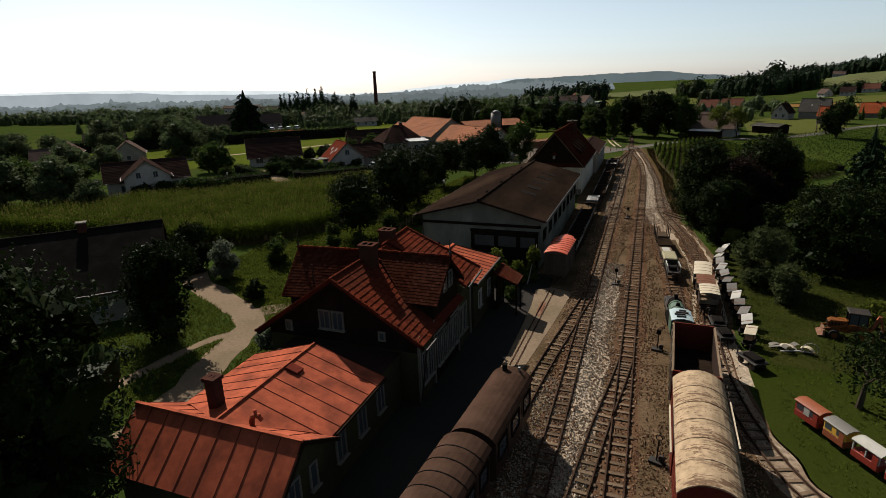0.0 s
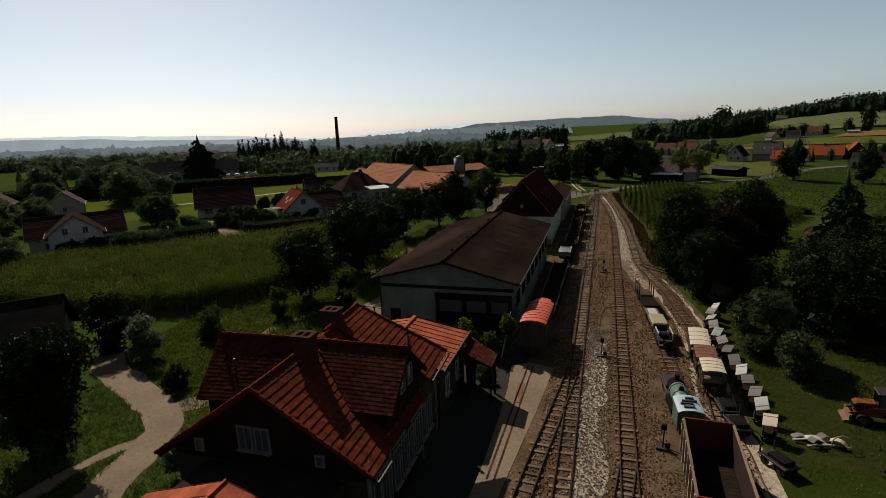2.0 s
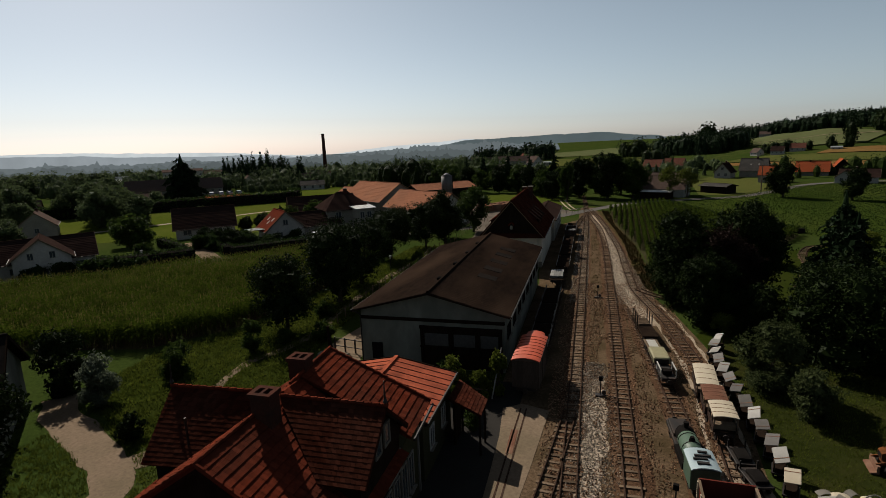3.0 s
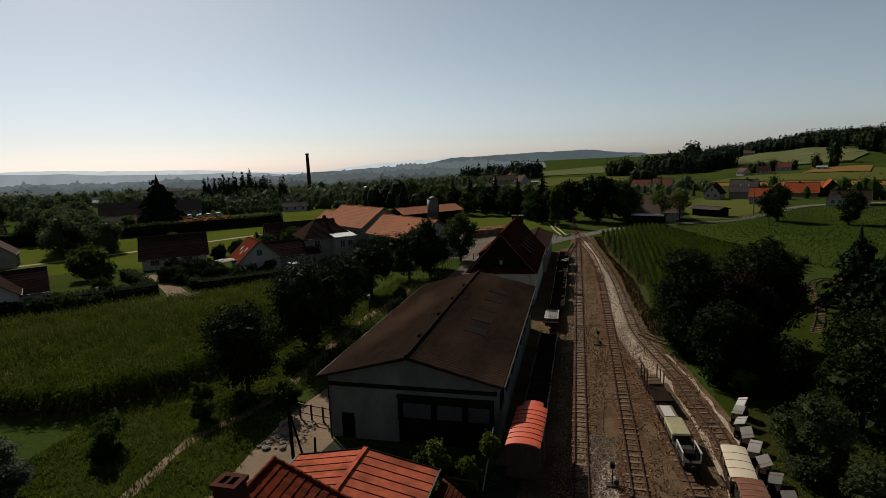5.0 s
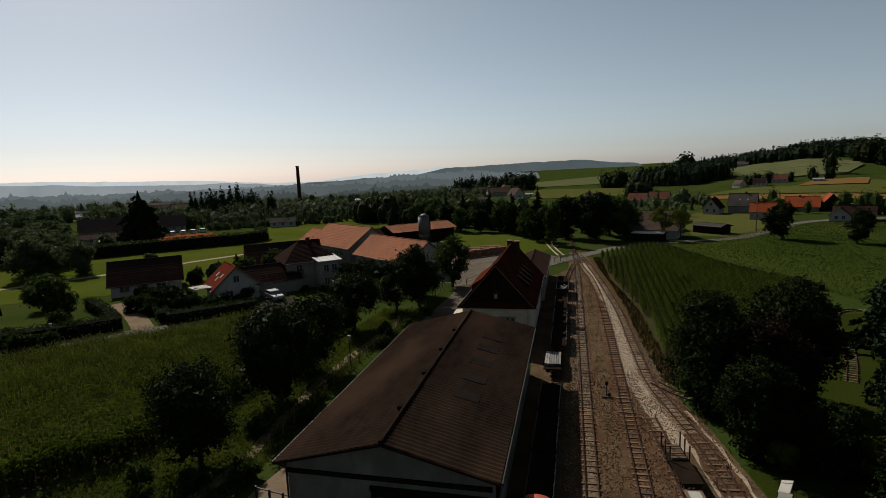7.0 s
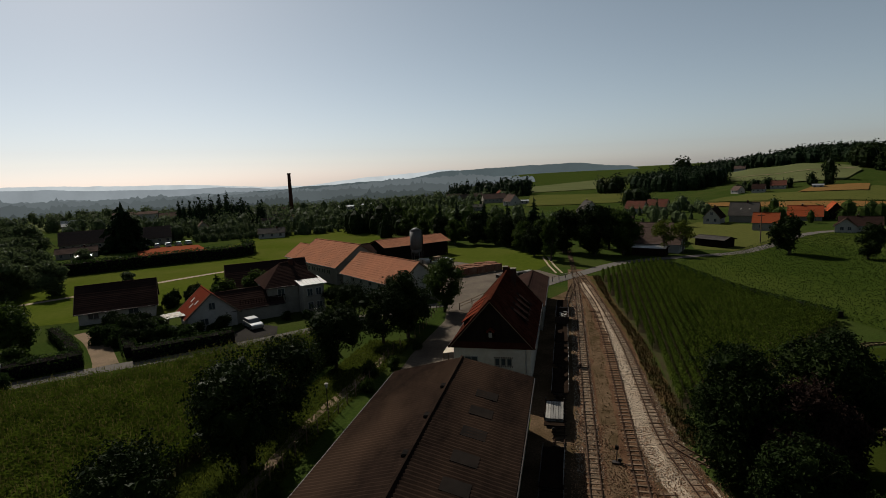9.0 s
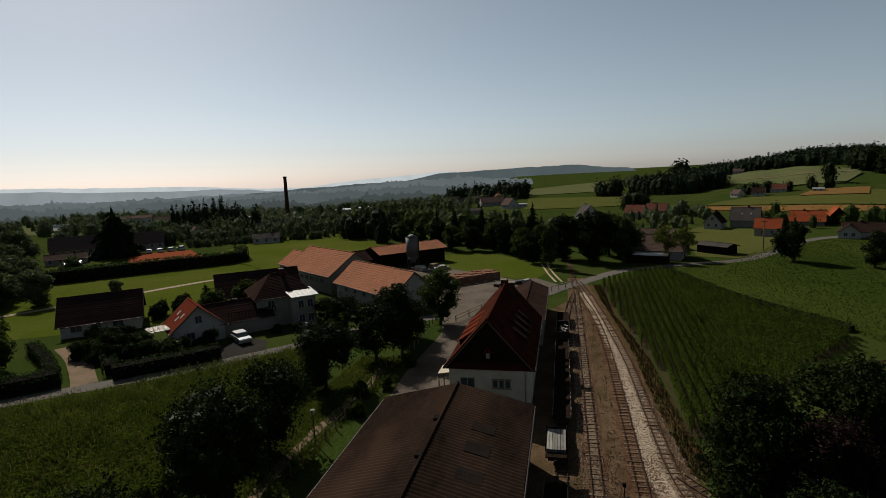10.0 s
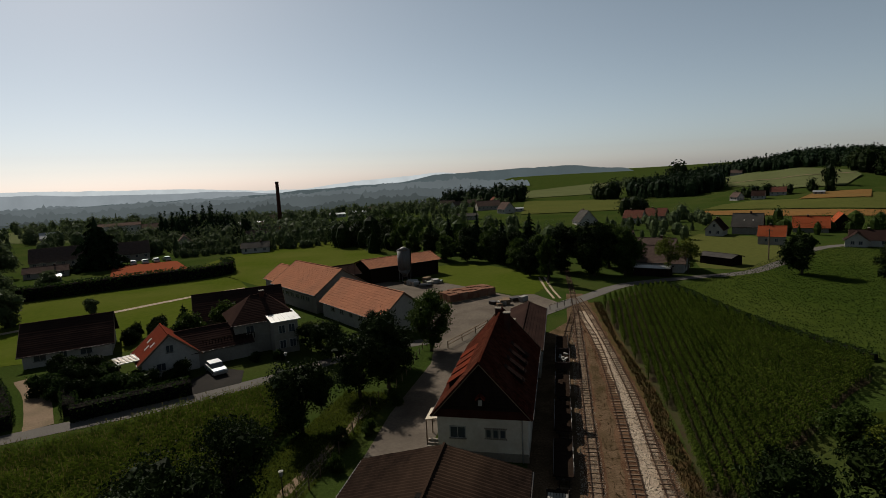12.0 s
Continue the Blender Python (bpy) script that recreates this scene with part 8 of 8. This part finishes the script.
MAIZE_L = [(-84, 49), (-60, 50), (-46, 51), (-36, 53.3), (-31.6, 59.5), (-30.4, 66), (-29.6, 75), (-29.2, 88), (-31, 96), (-33.4, 98.5), (-36.9, 97.2), (-45.0, 87.6), (-53.4, 79.2), (-61.4, 71.0), (-73.5, 60.6)]
MAIZE_R = [(7.7, 84), (8.0, 95), (7.7, 102), (6.6, 112), (5.6, 122), (4.9, 134), (5.0, 143), (12, 152), (17.6, 154.4), (23.6, 133.5), (27.6, 123), (32.6, 113), (30, 108), (26, 104), (19.6, 95.6), (14, 89), (10.6, 83)]
maize("tall green maize field beside the village lane", MAIZE_L, radians(-42), 0.75, 0.2, 2.1, 51, "corn", 0.14, tassel=True)
maize("green maize field in straight rows by the line", MAIZE_R, radians(-3), 0.98, 0.2, 1.6, 52, "cornlow", 0.05, 0.64)
# Shade between the maize plants is put into this dark soil colour.
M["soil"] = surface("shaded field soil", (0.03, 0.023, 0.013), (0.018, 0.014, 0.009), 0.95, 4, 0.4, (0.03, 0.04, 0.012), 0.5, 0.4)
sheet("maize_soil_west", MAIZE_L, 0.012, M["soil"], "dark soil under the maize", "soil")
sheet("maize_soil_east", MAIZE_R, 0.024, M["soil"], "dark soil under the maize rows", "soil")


def tufts(name, label, spots, height, mat, seed, blades=5, spread=0.12, width=0.02):
    rng = np.random.default_rng(seed)
    P = np.array(spots)
    n = len(P)
    V, F, b = [], [], 0
    for k in range(blades):
        a = rng.uniform(0, 2 * math.pi, n)
        d = np.stack([np.cos(a), np.sin(a), np.zeros(n)], 1)
        s = np.stack([-np.sin(a), np.cos(a), np.zeros(n)], 1) * width
        h = height * rng.uniform(0.5, 1.2, (n, 1))
        root = P + d * rng.uniform(0, spread, (n, 1))
        tip = root + d * h * 0.55 + np.array([0, 0, 1]) * h
        V.append(np.stack([root - s, root + s, tip], 1).reshape(-1, 3))
        F += (b + np.arange(n)[:, None] * 3 + np.array([0, 1, 2])).tolist()
        b += 3 * n
    me = bpy.data.meshes.new(name)
    me.from_pydata(np.concatenate(V).tolist(), [], F)
    me.materials.append(M[mat])
    tagged(part(name, me), label, "grass", kind="stuff")


rg = np.random.default_rng(77)
ROUGH = [(-34, 46), (-29.5, 43.0), (-25.8, 40.4), (-21.5, 40.5), (-18.6, 45.5), (-20.6, 52), (-21.6, 62), (-22.2, 80), (-21.0, 100), (-27, 100), (-28.6, 76), (-29.6, 62), (-34.5, 53)]
sheet("verge_ground", ROUGH, 0.009, M["lawn"], "rough grass verge beside the maize", "verge")
tufts("rough_grass", "rough uncut grass between lane and maize", [(x, y, 0) for x, y in zip(rg.uniform(-36, -18, 26000), rg.uniform(40, 100, 26000)) if inside(ROUGH, x, y) and rg.random() < 0.75], 0.28, "leaflight", 61, 5, 0.15, 0.03)
LANE = smooth_line([(-19.0, 16), (-19.4, 25), (-20.5, 30.5), (-21.3, 34), (-22.7, 37.2), (-25.6, 39.1), (-29, 40.7), (-32, 42), (-35.5, 45)], 0.6)
WALK = smooth_line([(-25.4, 25.4), (-24.2, 28.4), (-24.0, 31), (-23.2, 34.2), (-21.9, 35.8)], 0.6)


def clear_of(x, y, line, d):
    return all((p.x - x) ** 2 + (p.y - y) ** 2 > d * d for p in line)


tufts("lane_grass", "grass and weeds beside the lane", [(x, y, 0) for x, y in zip(rg.uniform(-31, -16, 9000), rg.uniform(22, 42, 9000)) if clear_of(x, y, LANE, 1.1) and clear_of(x, y, WALK, 0.5) and (x < -16.8 or y < 31)],
      0.18, "leaflight", 62, 5, 0.2, 0.025)
PARK = [(9.8, 56), (10.6, 40), (10.2, 34), (12, 29), (26, 29), (27, 58), (14, 64)]
tufts("lawn_grass", "uneven grass on the lawn by the sidings", [(x, y, 0) for x, y in zip(rg.uniform(9, 28, 16000), rg.uniform(28, 64, 16000)) if inside(PARK, x, y) and (y > 41 or rg.random() < 0.5)], 0.12, "leaflight", 63, 5, 0.2, 0.02)
VERGE = [(6.7, 78), (6.1, 90), (5.9, 104), (5.0, 118), (3.8, 132), (3.2, 143), (4.7, 143), (5.2, 122), (7.5, 102), (7.8, 86), (8.8, 76)]
tufts("dry_weeds", "rust-brown dry weeds along the track", [(x, y, 0) for x, y in zip(rg.uniform(3, 9, 9000), rg.uniform(76, 143, 9000)) if inside(VERGE, x, y)], 0.4, "weeds", 64, 4, 0.12, 0.03)
tufts("track_weeds", "sparse weeds between the sidings", [(x, y, 0) for x, y in zip(rg.uniform(3.9, 9.2, 1500), rg.uniform(30, 72, 1500)) if rg.random() < 0.6 and abs(x - 6) > 0.9] +
      [(x, y, 0) for x, y in zip(rg.uniform(1.0, 2.2, 500), rg.uniform(62, 125, 500))], 0.16, "weeds", 65, 4, 0.1, 0.02)


# ---- far woods and village ----
def wood(name, label, spots, leafm, seed, per=70, conifer=0.2, size=0.75):
    """Many far trees as one body of foliage, each a lumpy crown of leaf clumps."""
    rng = np.random.default_rng(seed)
    cs, ns, sz = [], [], []
    V, F = [], []
    for x, y, h in spots:
        z = land(x, y)
        h *= rng.uniform(0.75, 1.2)
        r = h * rng.uniform(0.3, 0.56)
        con = rng.random() < conifer
        k = per
        if con:
            f = 1 - np.sqrt(rng.uniform(0, 1, k))
            a = rng.uniform(0, 6.283, k)
            rr = r * 0.62 * (1 - f) * rng.uniform(0.6, 1.1, k)
            c = np.stack([x + rr * np.cos(a), y + rr * np.sin(a), z + h * 1.2 * (0.05 + 0.95 * f)], 1)
            n = np.stack([np.cos(a), np.sin(a), np.full(k, 0.6)], 1)
        else:
            d = rng.normal(size=(k, 3))
            d /= np.linalg.norm(d, axis=1, keepdims=True)
            lump = 1 + 0.32 * np.sin(d[:, :1] * 5 + x) * np.cos(d[:, 1:2] * 4 + y + d[:, 2:] * 3) + 0.1 * rng.normal(size=(k, 1))
            c = np.array([x, y, z + h * 0.5]) + d * lump * np.array([r, r, h * 0.48])
            n = d + np.array([0, 0, 0.3])
        cs.append(c)
        ns.append(n + rng.normal(size=(k, 3)) * 0.55)
        sz.append(size * (h / 10) * rng.uniform(0.6, 1.3, k))
        b = len(V)
        m = 6
        rings = ((0.5, 0.02), (0.4, 0.35), (0.12, 0.8)) if con else ((0.5, 0.02), (0.74, 0.4), (0.5, 0.74))
        for f, g in rings:
            V += [[x + f * r * math.cos(6.283 * i / m), y + f * r * math.sin(6.283 * i / m), z + h * g] for i in range(m)]
        V += [[x, y, z + h * 0.9]]
        for q in (0, m):
            F += [[b + q + i, b + q + (i + 1) % m, b + q + m + (i + 1) % m, b + q + m + i] for i in range(m)]
        F += [[b + 2 * m + i, b + 2 * m + (i + 1) % m, b + 3 * m] for i in range(m)]
    me = quads_mesh(name, np.concatenate(cs), np.concatenate(ns), np.concatenate(sz), M[leafm], (V, F), 0.1, rng)
    tagged(part(name, me), label, "trees", kind="stuff")


def scatter(n, seed, poly, h0, h1):
    rng = np.random.default_rng(seed)
    xs, ys = [p[0] for p in poly], [p[1] for p in poly]
    out = []
    while len(out) < n:
        x, y = rng.uniform(min(xs), max(xs)), rng.uniform(min(ys), max(ys))
        if inside(poly, x, y):
            out.append((x, y, rng.uniform(h0, h1)))
    return out


wood("village_trees", "leafy trees among the village houses", scatter(170, 1, [(-240, 180), (-176, 206), (-150, 212), (-120, 232), (-96, 262), (-95, 330), (-200, 400), (-330, 330)], 5, 9), "leafhaze", 71, 150, 0.15, 0.5)
wood("garden_trees", "dense garden trees along the meadow's edge", scatter(230, 31, [(-160, 216), (-133, 214), (-124, 214), (-112, 221), (-98, 226), (-90, 234), (-92, 268), (-119, 292), (-150, 300), (-182, 270)], 4, 7.5), "leafhaze", 91, 130, 0.22, 0.5)
wood("edge_shrubs", "low dark shrubs along the meadow's edge", scatter(80, 32, [(-136, 206), (-124.4, 210), (-114.0, 217), (-98.7, 222.5), (-89.5, 231), (-80, 241), (-82, 245), (-91, 236), (-99, 228), (-114, 222), (-126, 216), (-138, 212)], 1.8, 3.6), "leafhaze", 92, 110, 0.05, 0.6)
wood("brook_trees", "tall round trees along the brook", scatter(16, 33, [(-84, 226), (-76, 221), (-62, 207), (-54, 216), (-70, 236), (-84, 248)], 7, 10.5), "leafdark", 93, 240, 0.1, 0.4)
wood("spruce_row", "row of dark spruces in the village", scatter(46, 2, [(-190, 262), (-150, 236), (-128, 246), (-168, 286)], 9, 13), "needle", 72, 160, 1.0, 0.5)
wood("belt_trees", "broken belt of trees behind the meadow", scatter(80, 3, [(-100, 300), (-60, 258), (-20, 205), (10, 196), (14, 214), (-2, 250), (-44, 315), (-90, 350)], 3.5, 6.5), "leafhaze", 73, 150, 0.25, 0.5)
wood("bank_trees", "trees lining the brook", scatter(60, 4, [(-92, 250), (-70, 240), (-30, 205), (-22, 212), (-60, 262), (-86, 300)], 5, 8.5), "leaf", 74, 150, 0.05, 0.45)
wood("plain_trees", "dark woods and hedgerows on the plain", scatter(520, 5, [(-420, 330), (-300, 300), (-200, 380), (-60, 350), (-36, 420), (-40, 560), (-200, 620), (-460, 520)], 5, 8.5), "leafhaze", 75, 70, 0.2, 0.9)
wood("plain_hedges", "far hedgerow trees at the plain's edge", scatter(150, 15, [(-460, 250), (-320, 270), (-330, 300), (-470, 330)], 6, 9), "leafhaze", 85, 60, 0.1, 0.9)
wood("centre_wood", "dark woods before the ridge", scatter(110, 17, [(-100, 480), (-34, 470), (-30, 530), (-46, 600), (-120, 620)], 9, 14), "needle", 87, 80, 0.5, 0.9)
wood("field_clump", "dark clump of trees in the far fields", scatter(11, 18, [(22, 452), (36, 450), (44, 470), (26, 476)], 10, 14), "leafdark", 88, 140, 0.1, 0.6)
wood("field_clump", "dark clump of trees beside the hamlet", scatter(9, 19, [(28, 318), (38, 316), (42, 334), (30, 338)], 8, 12), "leafdark", 89, 140, 0.2, 0.5)
wood("hamlet_trees", "trees round the hamlet", scatter(40, 6, [(12, 214), (34, 208), (44, 246), (58, 262), (56, 300), (14, 262)], 3, 7), "leafhaze", 76, 140, 0.2, 0.45)
wood("hill_forest", "dark forest on the hill crest", scatter(1500, 7, [(122, 640), (138, 556), (156, 552), (178, 512), (196, 470), (226, 440), (262, 430), (330, 480), (300, 640), (220, 720), (130, 720)], 8, 10.5), "needle", 77, 44, 0.5, 0.9)
wood("hill_forest_edge", "leafy trees along the hillside wood", scatter(90, 27, [(182, 438), (200, 410), (240, 400), (262, 430), (226, 442), (196, 472)], 9, 14), "leafdark", 79, 110, 0.15, 0.7)
wood("ridge_village_trees", "trees round the village on the ridge", scatter(150, 28, [(66, 640), (118, 600), (136, 560), (140, 640), (90, 760), (60, 740)], 5, 9), "leafhaze", 84, 60, 0.15, 0.9)
wood("skyline_clump", "tall clump of trees on the skyline", scatter(9, 29, [(116, 630), (124, 630), (124, 646), (116, 646)], 15, 19), "leafdark", 83, 110, 0.1, 0.8)
wood("valley_wood", "dark wood before the hill", scatter(300, 8, [(54, 440), (76, 424), (96, 428), (112, 456), (118, 500), (70, 520), (52, 500)], 10, 13), "needle", 78, 90, 0.6, 0.7)
wood("slope_trees", "line of trees along the upper field", scatter(22, 10, [(92, 366), (104, 372), (124, 368), (140, 360), (140, 366), (118, 380), (98, 380)], 4.5, 7.5), "leafdark", 80, 130, 0.2, 0.5)
wood("farm_trees", "trees round the orange-roofed farm", scatter(24, 11, [(62, 222), (70, 226), (104, 214), (106, 240), (70, 252), (60, 236)], 3, 7), "leaf", 81, 140, 0.1, 0.4)
wood("edge_trees", "tall trees at the field's far edge", scatter(26, 12, [(128, 268), (146, 252), (170, 280), (176, 330), (152, 320)], 10, 14), "leafdark", 82, 120, 0.3, 0.6)
wood("lone_tree", "single round tree on the hillside meadow", [(146, 386, 12.5)], "leafdark", 80, 300, 0.0, 0.5)


def far_house(x, y, turn, w, l, e, r, wall, roof):
    n = max(2, int(l / 3.2))
    rows = (e * 0.6,) if e < 5.5 else (e * 0.25, e * 0.72)
    side = tuple((c, -l / 2 + (i + 0.5) * l / n, z, 1.0, 1.2) for c in ("r", "l") for z in rows for i in range(n))
    gable_house("village_house", "small village house with a %s roof" % {"farbrick": "brown", "greyroof": "grey", "orangeroof": "orange", "farred": "faded red", "darkroof": "dark", "steel": "pale metal"}[roof], base(x, y), turn, w, l, e, r, wall, roof,
                0 if roof == "steel" else 0.8, 0, 0.4, group="village houses", size=0.62 if y > 340 and x > 60 else 0.78, wins=side + (("f", 0, min(e, 4) * 0.6, 1.0, 1.2),), chimneys=((0.1, l * 0.2, r + 0.7),) if l < 15 and roof != "steel" else ())


VILLAGE = [(-110.6, 217.5, -62, 4.0, 12, 2.6, 4.6, "white", "greyroof"), (-150, 230, 40, 4.4, 10, 3.2, 7.4, "render", "farbrick"), (-125.3, 243, -40, 4.4, 11, 3.4, 7.2, "render", "farbrick"), (-119, 250, 20, 4.2, 9, 3.4, 7.4, "render", "farred"), (-136, 262, -50, 4.6, 12, 3.6, 7.6, "white", "greyroof"),
           (-168, 191, -46, 6.2, 20, 3.5, 8.6, "render", "farbrick"), (-152, 203, -46, 5.6, 17, 3.5, 8.2, "render", "farbrick"), (-153, 173, -46, 3.2, 14, 2.4, 4.2, "render", "farbrick"), (-143, 166, -46, 2.2, 5, 2.0, 2.5, "render", "steel"),
           (-230, 281, -48, 6.5, 27, 9.5, 11.0, "garden", "farbrick"), (-216, 291, -48, 6.0, 16, 6.5, 9.5, "garden", "farbrick"), (-264, 272, -40, 4.5, 11, 4, 7.5, "render", "steel"),
           (-115.5, 105.5, 48, 4.5, 10, 3.4, 7, "render", "farbrick"), (-121.6, 91.4, -40, 4.5, 10, 3.4, 6.5, "render", "farbrick"), (-136, 104, 44, 4.4, 12, 3.2, 6.4, "render", "farbrick"), (-152, 128, -44, 4.6, 14, 3.4, 6.8, "render", "farbrick"),
           (-193, 348, -58, 6, 24, 3.4, 4.2, "white", "steel"), (-172, 256, 30, 4.2, 9, 3, 6.4, "render", "farred"), (-198, 318, -20, 4.4, 11, 3.6, 7, "white", "farbrick"), (-154, 296, 50, 4.4, 10, 3.6, 7, "render", "farbrick"),
           (-127, 268, -30, 4.2, 11, 3.2, 6.6, "white", "greyroof"), (-208, 417, 20, 5, 13, 5, 9, "garden", "farred"), (-222, 424, -60, 5, 16, 4, 7, "white", "farbrick"), (-173, 427, -60, 6, 22, 3.6, 4.6, "white", "steel"), (-156, 436, -60, 5, 14, 4, 5, "white", "steel"),
           (-166, 520, -70, 7, 30, 4, 6.5, "render", "farbrick"), (-122, 505, -50, 5, 11, 4.4, 8.4, "white", "steel"), (-106, 520, 30, 5, 11, 4.4, 8.4, "white", "greyroof"), (-92, 470, -70, 5, 15, 4.4, 8, "white", "farbrick"),
           (-68, 462, -76, 5, 15, 4, 7.6, "white", "farbrick"), (-50, 402, -70, 6, 20, 4, 8, "render", "farbrick"), (-50, 440, 20, 5, 11, 4.6, 9, "white", "farred"), (-34, 363, 40, 4.6, 10, 3.6, 8.4, "white", "farbrick"), (-30, 372, -80, 4, 14, 2.6, 3.2, "white", "steel"),
           (-52, 326, -72, 4.4, 16, 3, 4.4, "render", "greyroof"), (-75, 424, -40, 4.6, 11, 4, 8, "white", "farbrick"), (8, 283, 18, 5.2, 11, 2.2, 8.0, "garden", "greyroof"), (28.6, 284, 62, 4.4, 10, 3.2, 7, "white", "farred"), (38.6, 291, 66, 4.4, 11, 3.2, 7, "render", "farred"),
           (101, 359, 64, 4.4, 10, 3.4, 7.4, "white", "darkroof"), (92, 364, 30, 4, 8, 3.4, 7, "white", "farbrick"), (114, 369, 66, 4.6, 12, 3.4, 7.4, "white", "farred"), (127, 353, 66, 3.6, 8, 2.6, 3.6, "white", "steel"), (148, 556, 66, 5, 14, 4, 8, "white", "farbrick"),
           (86, 640, 50, 5, 11, 4, 8, "white", "greyroof"), (100, 618, 60, 5, 12, 4, 8, "white", "farred"), (74, 660, 40, 5, 11, 4, 8, "white", "farbrick")]
for v in VILLAGE:
    far_house(*v)


# ---- hazy hills beyond ----
def ridge_sheet(name, r, heights, rough, mat, label, seed, jag=0.0):
    verts, faces = [], []
    k = 1100
    for i in range(k + 1):
        az = -100 + 200 * i / k
        for (a, h), (b, g) in zip(heights, heights[1:]):
            if a <= az <= b:
                z = h + (g - h) * smoothstep(a, b, az)
        z += rough * (noise.noise(Vector((az * 0.35, seed, 0))) + 0.5 * noise.noise(Vector((az * 1.3, seed, 3))) + 0.35 * abs(noise.noise(Vector((az * 9, seed, 5)))) + 0.3 * noise.noise(Vector((az * 31, seed, 7)))) + jag * abs(noise.noise(Vector((az * 2.1, seed, 9)))) * (0.4 + abs(noise.noise(Vector((az * 17, seed, 11)))))
        x, y = r * math.sin(radians(az)), 45 + r * math.cos(radians(az))
        verts += [(x, y, -90), (x, y, z), (x * 1.04, 45 + (y - 45) * 1.04, z * 0.9)]
    for i in range(k):
        b = 3 * i
        faces += [(b, b + 3, b + 4, b + 1), (b + 1, b + 4, b + 5, b + 2)]
    tagged(part(name, raw(name, verts, faces, M[mat], False)), label, "hills", kind="structure")


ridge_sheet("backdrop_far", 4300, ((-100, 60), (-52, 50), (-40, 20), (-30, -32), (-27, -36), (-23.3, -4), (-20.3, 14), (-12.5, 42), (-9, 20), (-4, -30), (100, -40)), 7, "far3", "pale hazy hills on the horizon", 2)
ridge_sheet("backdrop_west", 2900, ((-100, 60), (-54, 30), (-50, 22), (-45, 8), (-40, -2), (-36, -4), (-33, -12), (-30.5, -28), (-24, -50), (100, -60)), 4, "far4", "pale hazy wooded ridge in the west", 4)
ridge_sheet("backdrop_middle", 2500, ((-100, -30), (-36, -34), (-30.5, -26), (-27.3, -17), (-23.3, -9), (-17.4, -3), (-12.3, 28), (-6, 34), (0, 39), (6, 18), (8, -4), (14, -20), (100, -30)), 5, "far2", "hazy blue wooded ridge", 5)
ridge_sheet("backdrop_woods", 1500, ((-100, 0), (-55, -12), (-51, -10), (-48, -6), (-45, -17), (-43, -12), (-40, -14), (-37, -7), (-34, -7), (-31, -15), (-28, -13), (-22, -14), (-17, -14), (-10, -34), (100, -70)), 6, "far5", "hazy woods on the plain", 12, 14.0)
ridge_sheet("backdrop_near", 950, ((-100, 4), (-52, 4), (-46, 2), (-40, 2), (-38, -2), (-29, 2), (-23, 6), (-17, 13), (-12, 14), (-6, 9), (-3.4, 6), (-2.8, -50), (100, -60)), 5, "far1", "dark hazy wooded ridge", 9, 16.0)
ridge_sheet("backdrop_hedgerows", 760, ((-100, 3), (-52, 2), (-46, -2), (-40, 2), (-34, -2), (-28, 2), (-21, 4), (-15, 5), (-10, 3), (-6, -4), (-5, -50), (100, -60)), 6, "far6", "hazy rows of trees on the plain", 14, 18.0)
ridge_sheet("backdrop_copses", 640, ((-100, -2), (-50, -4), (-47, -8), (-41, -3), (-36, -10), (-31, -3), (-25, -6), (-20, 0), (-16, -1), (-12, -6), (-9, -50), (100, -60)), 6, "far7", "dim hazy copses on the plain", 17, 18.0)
